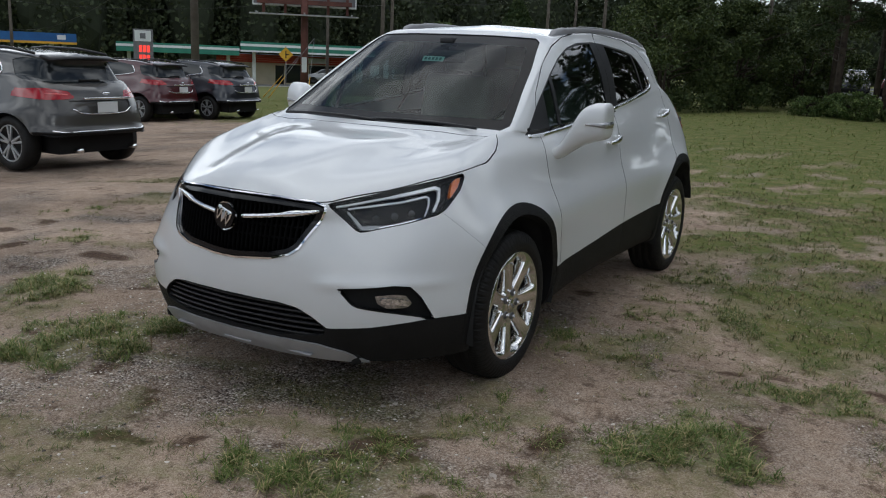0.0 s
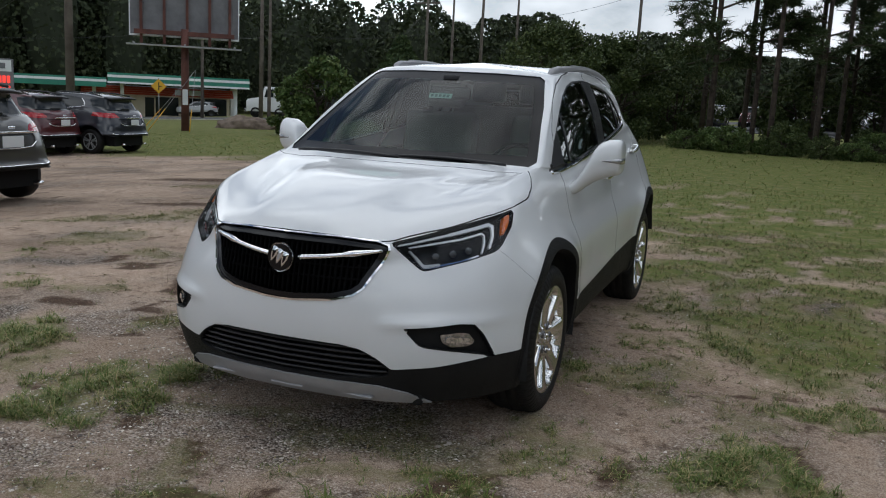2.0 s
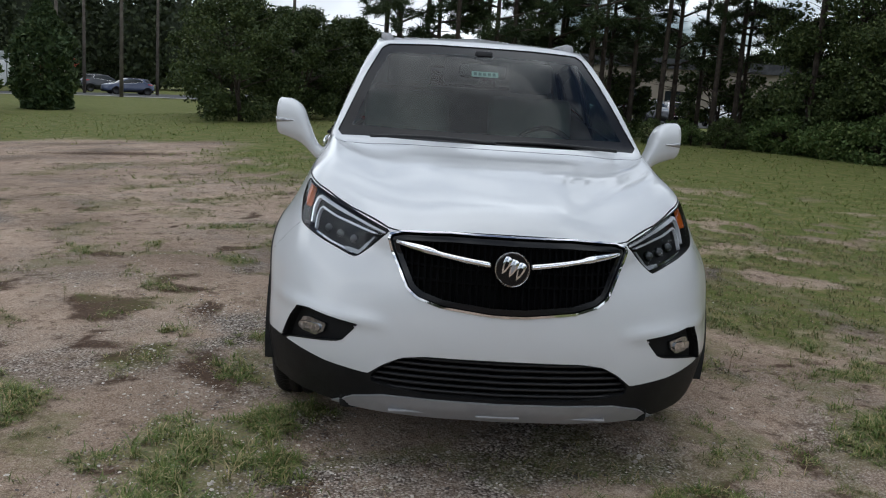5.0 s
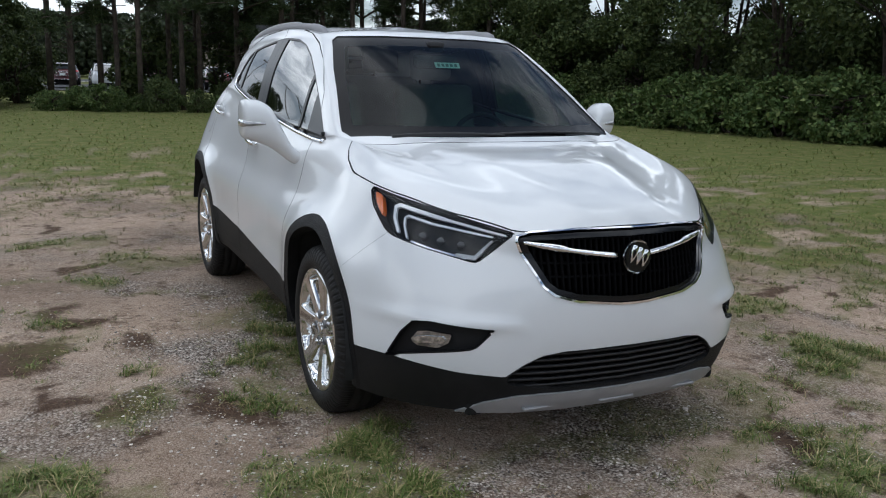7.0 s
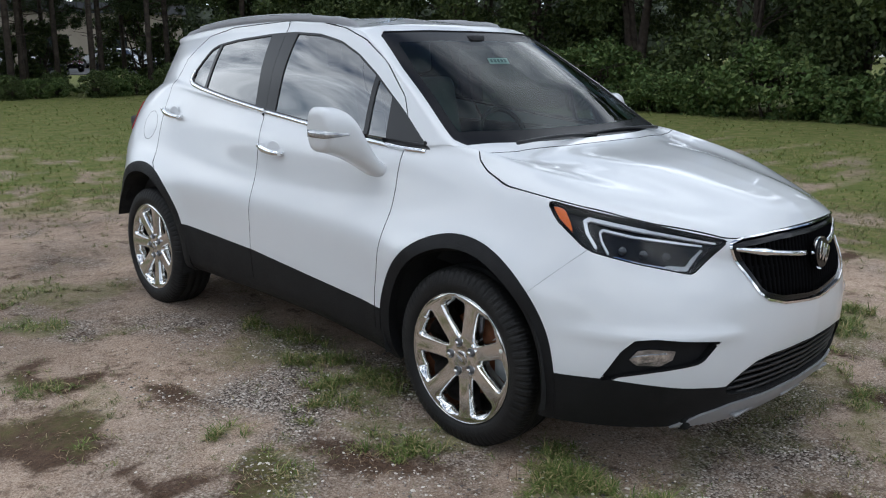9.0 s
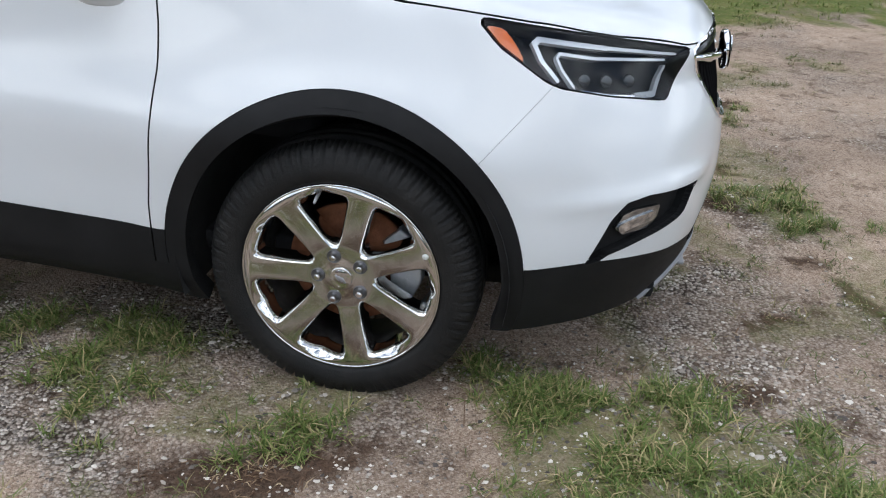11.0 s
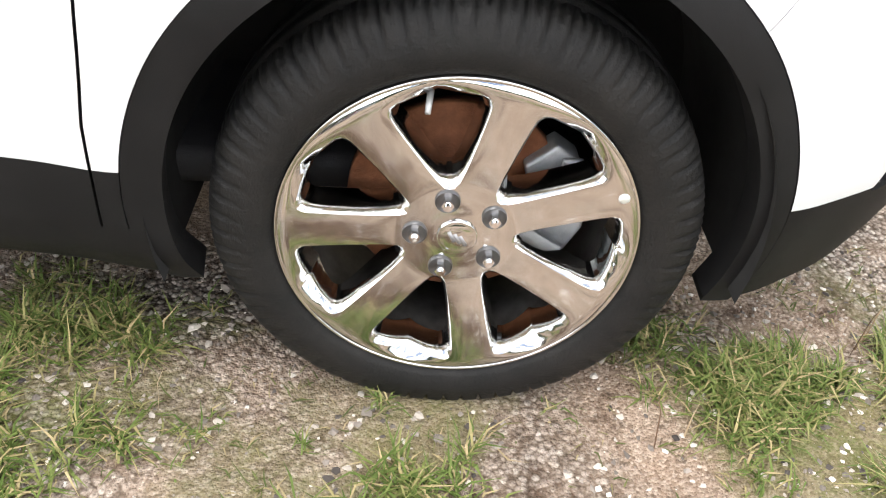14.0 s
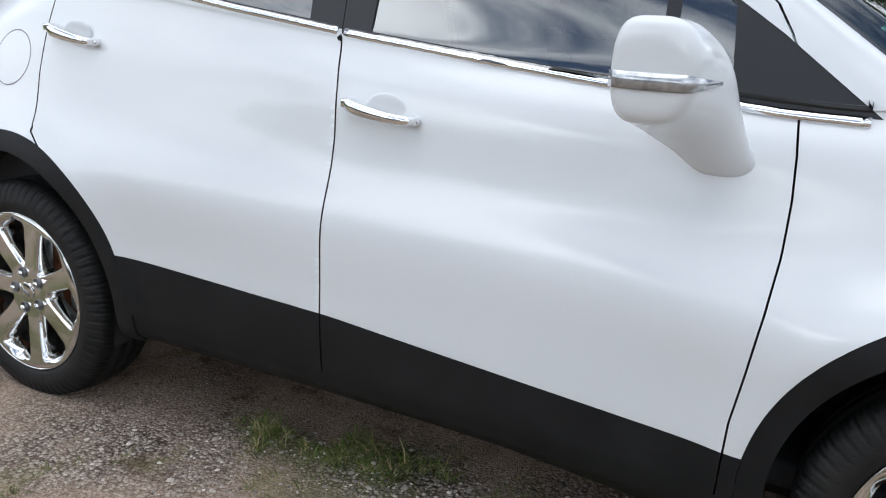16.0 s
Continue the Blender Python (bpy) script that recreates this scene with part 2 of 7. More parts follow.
# each line runs from the nose's centre round one flank to the tail's centre; lines rise from the lip to the roof's ridge
BODY_LINES = [rings_of(s) for s in (
    "0,-.862,.215 .25,-.847,.215 .45,-.8,.215 .62,-.7,.215 .76,-.53,.215 .83,-.3,.22 .82,.1,.21 .81,.45,.225 .8,.95,.258 .8,1.45,.265 .8,2.05,.265 .82,2.55,.3 .8,2.95,.5 .7,3.18,.5 .4,3.26,.5 0,3.28,.5",
    "0,-.9,.27 .25,-.885,.27 .45,-.835,.275 .62,-.735,.28 .775,-.555,.29 .845,-.3,.29 .845,.1,.285 .845,.45,.295 .85,.95,.312 .85,1.45,.318 .85,2.05,.32 .86,2.55,.3 .83,2.93,.52 .69,3.16,.52 .42,3.28,.52 0,3.31,.52",
    "0,-.935,.38 .25,-.915,.38 .45,-.865,.38 .64,-.755,.385 .795,-.56,.4 .858,-.3,.4 .86,.1,.4 .86,.45,.42 .865,.95,.44 .868,1.45,.46 .868,2.05,.48 .875,2.55,.5 .845,2.93,.545 .7,3.18,.545 .42,3.3,.545 0,3.33,.545",
    "0,-.955,.5 .25,-.935,.5 .45,-.87,.51 .64,-.755,.52 .79,-.55,.53 .865,-.28,.53 .878,.1,.54 .866,.45,.54 .868,.95,.55 .871,1.45,.56 .872,2.05,.58 .885,2.495,.6 .85,2.88,.62 .7,3.128,.62 .43,3.253,.62 0,3.281,.62",
    "0,-.953,.63 .25,-.925,.635 .44,-.85,.65 .62,-.715,.66 .775,-.52,.675 .862,-.26,.69 .885,.1,.7 .87,.45,.7 .868,.95,.71 .87,1.45,.72 .875,2.05,.74 .887,2.475,.76 .845,2.836,.78 .695,3.099,.78 .42,3.24,.78 0,3.271,.78",
    "0,-.93,.765 .23,-.9,.765 .41,-.815,.765 .585,-.665,.775 .734,-.478,.815 .802,-.22,.84 .806,.1,.85 .809,.45,.85 .82,.95,.86 .82,1.45,.87 .818,2.05,.89 .827,2.55,.91 .801,2.86,.92 .679,3.061,.92 .406,3.198,.92 0,3.247,.92",
    "0,-.893,.868 .2,-.872,.864 .395,-.8,.852 .57,-.585,.9 .709,-.352,.954 .738,-.12,.983 .75,.15,.998 .766,.45,1.002 .79,.95,1.017 .784,1.45,1.04 .766,2.05,1.07 .765,2.55,1.09 .739,2.815,1.09 .635,3.001,1.09 .377,3.122,1.09 0,3.175,1.09",
    "0,-.771,.943 .176,-.751,.941 .336,-.676,.935 .493,-.497,.967 .638,-.266,1.015 .676,-.087,1.045 .699,.135,1.073 .719,.392,1.075 .742,.876,1.1 .742,1.37,1.125 .727,1.963,1.18 .717,2.402,1.21 .691,2.74,1.2 .614,2.938,1.17 .358,3.043,1.17 0,3.068,1.17",
    "0,-.424,1.025 .204,-.41,1.024 .361,-.349,1.017 .494,-.235,1.025 .611,-.082,1.054 .661,.037,1.081 .69,.192,1.098 .719,.399,1.095 .735,.861,1.12 .735,1.353,1.147 .722,1.944,1.21 .7,2.384,1.26 .661,2.704,1.245 .579,2.908,1.2 .343,3.002,1.2 0,3.026,1.2",
    "0,.002,1.089 .249,.014,1.091 .421,.055,1.092 .535,.107,1.093 .618,.158,1.098 .68,.212,1.111 .699,.286,1.119 .712,.418,1.11 .721,.864,1.135 .722,1.358,1.165 .71,1.948,1.235 .674,2.386,1.3 .624,2.679,1.29 .552,2.889,1.23 .334,2.972,1.22 0,2.995,1.22",
    "0,.424,1.334 .256,.432,1.333 .409,.449,1.326 .504,.475,1.315 .572,.499,1.309 .627,.53,1.314 .631,.584,1.328 .638,.683,1.34 .657,.944,1.352 .666,1.37,1.37 .65,1.963,1.4 .62,2.403,1.42 .57,2.659,1.41 .503,2.82,1.38 .317,2.893,1.37 0,2.915,1.37",
    "0,.829,1.55 .256,.832,1.548 .399,.835,1.539 .471,.847,1.531 .516,.863,1.524 .547,.883,1.518 .551,.93,1.526 .557,1.007,1.534 .563,1.167,1.539 .575,1.445,1.548 .569,1.99,1.541 .554,2.435,1.512 .516,2.689,1.49 .447,2.827,1.468 .282,2.899,1.465 0,2.921,1.473",
    "0,.984,1.579 .223,.983,1.576 .354,.982,1.571 .415,1.001,1.566 .449,1.03,1.563 .472,1.059,1.561 .486,1.109,1.566 .493,1.177,1.575 .494,1.306,1.588 .499,1.574,1.599 .498,2.021,1.587 .488,2.417,1.56 .45,2.701,1.536 .399,2.838,1.513 .263,2.9,1.513 0,2.922,1.525",
    "0,1.25,1.615 0,1.25,1.615 0,1.26,1.615 0,1.27,1.616 0,1.28,1.616 0,1.3,1.617 0,1.33,1.618 0,1.37,1.62 0,1.47,1.622 0,1.7,1.623 0,2.05,1.617 0,2.4,1.603 0,2.6,1.59 0,2.72,1.58 0,2.76,1.576 0,2.78,1.574",
)]
WHEEL_Y, ARCH_Z, ARCH_R, TRIM_R = (0.0, 2.555), 0.350, 0.402, 0.455


def spline(points, per):
    """Catmull-Rom through the rows of points (first axis), with per steps in each span."""
    n = len(points)
    ext = np.concatenate([2 * points[:1] - points[1:2], points, 2 * points[-1:] - points[-2:-1]])
    out = []
    for i in range(n - 1):
        k = per[i] if hasattr(per, "__len__") else per
        a, b, c, d = ext[i], ext[i + 1], ext[i + 2], ext[i + 3]
        for t in np.arange(k) / k:
            out.append(.5 * (2 * b + (c - a) * t + (2 * a - 5 * b + 4 * c - d) * t * t + (3 * b - a - 3 * c + d) * t ** 3))
    out.append(points[-1])
    return np.array(out)


def poly_sdf(px, py, poly):
    """Signed distance to a closed polygon, negative inside."""
    pts = np.asarray(poly, float)
    best, inside = np.full(px.shape, 1e9), np.zeros(px.shape, bool)
    for (ax, ay), (bx, by) in zip(pts, np.roll(pts, -1, 0)):
        ex, ey = bx - ax, by - ay
        t = np.clip(((px - ax) * ex + (py - ay) * ey) / (ex * ex + ey * ey + 1e-12), 0, 1)
        best = np.minimum(best, np.hypot(px - ax - t * ex, py - ay - t * ey))
        if by != ay:
            inside ^= ((ay > py) != (by > py)) & (px < (bx - ax) * (py - ay) / (by - ay) + ax)
    return np.where(inside, -best, best)


def line_distance(px, py, path):
    """Distance to an open line of points."""
    best = np.full(px.shape, 1e9)
    for (ax, ay), (bx, by) in zip(path, path[1:]):
        ex, ey = bx - ax, by - ay
        t = np.clip(((px - ax) * ex + (py - ay) * ey) / (ex * ex + ey * ey + 1e-12), 0, 1)
        best = np.minimum(best, np.hypot(px - ax - t * ex, py - ay - t * ey))
    return best


class Skin:
    """Triangles with smooth normals, which can be cut along a signed field."""

    def __init__(self, v, f, n, w):
        self.v, self.f, self.n, self.w = v, f, n, w

    def keep(self, d):
        """The part with d < 0."""
        v, n, w = list(self.v), list(self.n), list(self.w)
        ins = d < 0
        cnt = ins[self.f].sum(1)
        faces = [tuple(t) for t in self.f[cnt == 3]]
        cut = {}

        def mid(a, b):
            key = (a, b) if a < b else (b, a)
            if key not in cut:
                a, b = key
                t = d[a] / (d[a] - d[b])
                cut[key] = len(v)
                v.append(self.v[a] + t * (self.v[b] - self.v[a]))
                n.append(self.n[a] + t * (self.n[b] - self.n[a]))
                w.append(self.w[a] + t * (self.w[b] - self.w[a]))
            return cut[key]

        for t in self.f[(cnt == 1) | (cnt == 2)]:
            a, b, c = (int(i) for i in t)
            while not (ins[a] and not ins[c] if ins[[a, b, c]].sum() == 2 else ins[a]) or (ins[[a, b, c]].sum() == 2 and not ins[b]):
                a, b, c = b, c, a
            if ins[b]:
                e, g = mid(b, c), mid(a, c)
                faces += [(a, b, e), (a, e, g)]
            else:
                faces.append((a, mid(a, b), mid(a, c)))
        f = np.array(faces, int).reshape(-1, 3)
        used = np.unique(f)
        back = np.zeros(len(v), int)
        back[used] = np.arange(len(used))
        return Skin(np.array(v)[used], back[f], np.array(n)[used], np.array(w)[used])

    def refined(self, times=1):
        """The same skin with every triangle split into four."""
        sk = self
        for _ in range(times):
            e = np.sort(np.concatenate([sk.f[:, [0, 1]], sk.f[:, [1, 2]], sk.f[:, [2, 0]]]), 1)
            uniq, back = np.unique(e, axis=0, return_inverse=True)
            back = back.reshape(3, -1) + len(sk.v)
            a, b, c = sk.f.T
            ab, bc, ca = back
            f = np.concatenate([np.stack(t, 1) for t in ((a, ab, ca), (ab, b, bc), (ca, bc, c), (ab, bc, ca))])
            half = lambda q: np.concatenate([q, (q[uniq[:, 0]] + q[uniq[:, 1]]) / 2])
            sk = Skin(half(sk.v), f, half(sk.n), half(sk.w))
        return sk

    def pushed(self, d):
        nn = self.n / np.maximum(np.linalg.norm(self.n, axis=1, keepdims=True), 1e-9)
        return Skin(self.v + nn * np.reshape(d, (-1, 1)), self.f, self.n, self.w)

    def object(self, name, material, parent, side=1, rim=0.014, label="", mirror=False):
        """One mesh, on one flank (side) or on both, its free edges turned inwards by rim."""
        v, f, n = self.v.copy(), self.f, self.n / np.maximum(np.linalg.norm(self.n, axis=1, keepdims=True), 1e-9)
        if rim:
            e = np.concatenate([f[:, [0, 1]], f[:, [1, 2]], f[:, [2, 0]]])
            keys = np.sort(e, 1) @ np.array([1 << 32, 1])
            _, idx, cnt = np.unique(keys, return_index=True, return_counts=True)
            free = e[idx[cnt == 1]]
            free = free[~((np.abs(v[free[:, 0], 0]) < 1e-5) & (np.abs(v[free[:, 1], 0]) < 1e-5))]
            if len(free):
                ids = np.unique(free)
                m1, m2 = np.zeros(len(v), int), np.zeros(len(v), int)
                m1[ids], m2[ids] = len(v) + np.arange(len(ids)), len(v) + len(ids) + np.arange(len(ids))
                a, b = free[:, 0], free[:, 1]
                wall = np.concatenate([np.stack([b, a, m2[a]], 1), np.stack([b, m2[a], m2[b]], 1)])
                v = np.concatenate([v, v[ids], v[ids] - n[ids] * rim])
                wall_first = len(self.v)
                wall = np.where(wall < wall_first, m1[np.minimum(wall, wall_first - 1)], wall)
                f = np.concatenate([f, wall])
        cnt_skin = len(self.v)
        sides = (1, -1) if mirror else (side,)
        vs, fs, ns = [], [], []
        for k, s in enumerate(sides):
            vs.append(v * (s, 1, 1))
            fs.append((f if s > 0 else f[:, ::-1]) + k * len(v))
            ns.append(n * (s, 1, 1))
        me = bpy.data.meshes.new(name)
        vv, ff = np.concatenate(vs), np.concatenate(fs)
        me.from_pydata(vv.tolist(), [], ff.tolist())
        me.materials.append(material)
        # paint panels get black turned-in edges: painted shade of the shut lines
        if material == PAINT:
            me.materials.append(SATIN_BLACK)
            me.polygons.foreach_set("material_index", np.tile(np.arange(len(f)) >= len(self.f), len(sides)).astype(np.int32))
        me.polygons.foreach_set("use_smooth", np.ones(len(ff), bool))
        me.update()
        buf = np.zeros(len(vv) * 3, np.float32)
        me.vertices.foreach_get("normal", buf)
        vn = buf.reshape(-1, 3).copy()
        for k, s in enumerate(sides):
            vn[k * len(v):k * len(v) + cnt_skin] = ns[k]
        me.normals_split_custom_set_from_vertices(vn.tolist())
        ob = new(name, me)
        ob.parent = parent
        if label:
            ob["label"] = label
        return ob


def car_skin():
    per_u = [10, 10, 12, 14, 16, 14, 14, 16, 14, 18, 16, 16, 10, 8, 6]
    per_v = [6, 6, 9, 9, 9, 9, 9, 12, 14, 14, 12, 5, 8]
    net = np.stack([spline(r, per_u) for r in BODY_LINES])
    us = np.concatenate([[i + k / n for k in range(n)] for i, n in enumerate(per_u)] + [[len(per_u)]])
    vs = np.concatenate([[i + k / n for k in range(n)] for i, n in enumerate(per_v)] + [[len(per_v)]])
    g = spline(net, per_v)
    x, y, z = g[..., 0], g[..., 1], g[..., 2]
    low = vs[:, None] <= 6.6
    # flares over the wheels, hollow lower doors
    for wy in WHEEL_Y:
        r = np.hypot(y - wy, z - ARCH_Z)
        x += np.where(low & (np.abs(y - wy) < .75), .012 * np.exp(-((r - .45) / .07) ** 2), 0)
    mid = np.clip((y - .5) / .25, 0, 1) * np.clip((2.15 - y) / .25, 0, 1)
    x -= np.where(low, .005 * mid * np.exp(-((z - .66) / .11) ** 2), 0)
    # bonnet: a raised middle with two soft creases that meet at the nose
    vv = vs[:, None] * np.ones_like(us)[None]
    bonnet = np.clip((vv - 6.1) / .6, 0, 1) * np.clip((9.0 - vv) / .5, 0, 1) * (us[None] < 6)
    half = .20 + .20 * np.clip((y + .85) / .95, 0, 1)
    z += bonnet * .009 * np.clip((.16 - y) / .30, 0, 1) * (1 / (1 + np.exp((x - half) / .022)))
    # crease above the front bumper's lamp openings
    x_c = (x + y) * .7071
    front = (us[None] < 4.6) & (vv < 4)
    y -= np.where(front, .014 * np.exp(-((z - .545) / .022) ** 2) * np.clip((x - .38) / .1, 0, 1) * np.clip((.86 - x) / .08, 0, 1), 0)
    g = np.stack([x, y, z], -1)
    du, dv = np.gradient(g, axis=1), np.gradient(g, axis=0)
    n = np.cross(du, dv)
    n /= np.maximum(np.linalg.norm(n, axis=-1, keepdims=True), 1e-9)
    n[-1] = (0, 0, 1)
    n[:, 0, 0] = n[:, -1, 0] = 0
    g[:, 0, 0] = g[:, -1, 0] = 0
    rows, cols = g.shape[:2]
    i = np.arange(rows * cols).reshape(rows, cols)
    a, b, c, d = i[:-1, :-1].ravel(), i[:-1, 1:].ravel(), i[1:, 1:].ravel(), i[1:, :-1].ravel()
    f = np.concatenate([np.stack([a, b, c], 1), np.stack([a, c, d], 1)])
    w = np.stack(np.broadcast_arrays(us[None], vs[:, None]), -1).reshape(-1, 2)
    return Skin(g.reshape(-1, 3), f, n.reshape(-1, 3), w)


def arch_distance(y, z):
    """Distance from the nearer wheel arch's middle; the rear arch is a little larger."""
    return np.minimum(np.hypot(y + .004, z - .358) * 1.022, np.hypot(y - 2.552, z - ARCH_Z) * .945)


def black_line(v):
    """Height at which the paint ends and the black cladding begins."""
    x, y = v[:, 0], v[:, 1]
    front = np.interp(x, [0, .26, .34, .40, .452, .60, .77, .85], [.455, .452, .438, .405, .362, .375, .402, .40])
    side = np.interp(y, [-.4, .483, 1.40, 2.1, 3.0, 3.4], [.40, .434, .51, .535, .52, .5])
    return np.where(y < -.36, front, side)


DLO = [(.30, 1.070), (.47, 1.075), (.70, 1.094), (1.0, 1.122), (1.41, 1.162), (1.8, 1.208), (2.12, 1.253), (2.25, 1.278), (2.275, 1.30), (2.25, 1.345),
       (2.15, 1.455), (2.08, 1.482), (1.9, 1.507), (1.58, 1.532), (1.39, 1.538), (1.2, 1.527), (1.03, 1.495), (.88, 1.44), (.72, 1.355), (.50, 1.215)]
SCREEN = [(-1, 1.100), (.35, 1.102), (.55, 1.103), (.650, 1.098), (.672, 1.118), (.578, 1.38), (.515, 1.515), (.482, 1.536), (.25, 1.545), (-1, 1.549)]
GRILLE = [(-1, .866), (.2, .862), (.355, .851), (.398, .838), (.404, .822), (.392, .785), (.335, .672), (.30, .645), (.22, .622), (.06, .606), (-1, .604)]
LAMP = [(-.285, .845), (-.05, .888), (.285, .953), (.30, .945), (.275, .895), (.195, .822), (.165, .806), (.02, .772), (-.15, .741), (-.168, .742)]
FOG = [(-.258, .530), (-.04, .546), (.03, .540), (.075, .497), (.14, .395), (.10, .40), (.075, .412), (-.03, .432), (-.175, .455), (-.20, .465)]
INTAKE = [(-1, .452), (.26, .449), (.34, .434), (.40, .40), (.45, .352), (.43, .328), (.25, .306), (-1, .30)]
SKID = [(-1, .288), (.30, .292), (.40, .288), (.50, .262), (.60, .20), (.5, .16), (-1, .15)]
FRONT_DOOR = [(.483, .2), (1.424, .2), (1.424, .51), (1.425, .66), (1.427, .8), (1.430, .93), (1.442, 1.05), (1.470, 1.17), (1.475, 1.592), (1.25, 1.583), (1.05, 1.553), (.88, 1.50), (.70, 1.41), (.52, 1.27),
              (.475, 1.2), (.447, 1.08), (.434, 1.0), (.428, .92), (.428, .82), (.436, .72), (.452, .6), (.468, .5)]
REAR_DOOR = [(1.424, .2), (2.10, .2), (2.10, .52), (2.2, .66), (2.44, .84), (2.47, 1.0), (2.48, 1.25), (2.40, 1.40), (2.25, 1.525), (2.0, 1.567), (1.475, 1.592), (1.470, 1.17), (1.442, 1.05),
             (1.430, .93), (1.427, .8), (1.425, .66), (1.424, .51)]


def fields(s):
    """Signed fields of a skin's regions, each negative inside its own."""
    x, y, z, u, vv = s.v[:, 0], s.v[:, 1], s.v[:, 2], s.w[:, 0], s.w[:, 1]
    c = (x + y) * .7071
    far = np.full(len(x), 9.0)
    arch = arch_distance(y, z)
    arch = np.where((vv < 7) & (np.abs(x) > .55), arch, 9.0)
    d = {"arch": arch, "black": np.where(vv < 6, z - black_line(s.v), 9.0)}
    nose = (y < -.2) & (vv < 7.2) & (u < 5.9)
    d["grille"] = np.where(nose & (u < 3.2), poly_sdf(x, z, GRILLE), far)
    d["lamp"] = np.where(nose & (vv > 3.5), poly_sdf(c, z, LAMP), far)
    d["fog"] = np.where(nose & (vv < 5), poly_sdf(c, z, FOG), far)
    d["intake"] = np.where(nose & (u < 4), poly_sdf(x, z, INTAKE), far)
    d["skid"] = np.where(nose & (vv < 3), poly_sdf(x, z, SKID), far)
    side = (u > 5.5) & (u < 13)
    d["dlo"] = np.where(side & (vv > 6.9) & (vv < 12), poly_sdf(y, z, DLO), far)
    d["screen"] = np.where((u < 8) & (vv > 8.6) & (vv < 12), poly_sdf(x, z, SCREEN), far)
    d["backlight"] = np.where((y > 2.75) & (vv > 8.8), poly_sdf(x, z, [(-1, 1.235), (.44, 1.235), (.5, 1.26), (.44, 1.44), (.4, 1.46), (-1, 1.465)]), far)
    d["front_door"] = np.where(side & (vv < 12), poly_sdf(y, z, FRONT_DOOR), far)
    d["rear_door"] = np.where(side & (vv < 12), poly_sdf(y, z, REAR_DOOR), far)
    plan = poly_sdf(x, y, [(-1, -1.2), (.3, -1.2), (.40, -.80), (.57, -.59), (.738, -.325), (.744, -.22), (.735, -.10), (.720, -.01), (.698, .050), (.665, .090), (.60, .080), (.5, .040), (.25, -.010), (-1, -.02)])
    d["bonnet"] = np.where((u < 7) & (vv < 9.6), np.maximum(plan, (6.0 - vv) * .1), far)
    d["bumper"] = np.where((vv < 6) & (y < 0), np.maximum((z - .655) * .70 + (y + .33) * .72, (vv - 6) * .1), far)
    d["tail"] = np.where((y > 2.9) & (vv < 9), poly_sdf(x, z, [(.45, .98), (.9, .98), (.9, 1.16), (.45, 1.13)]), far)
    return d

FUEL = (2.60, 1.03)


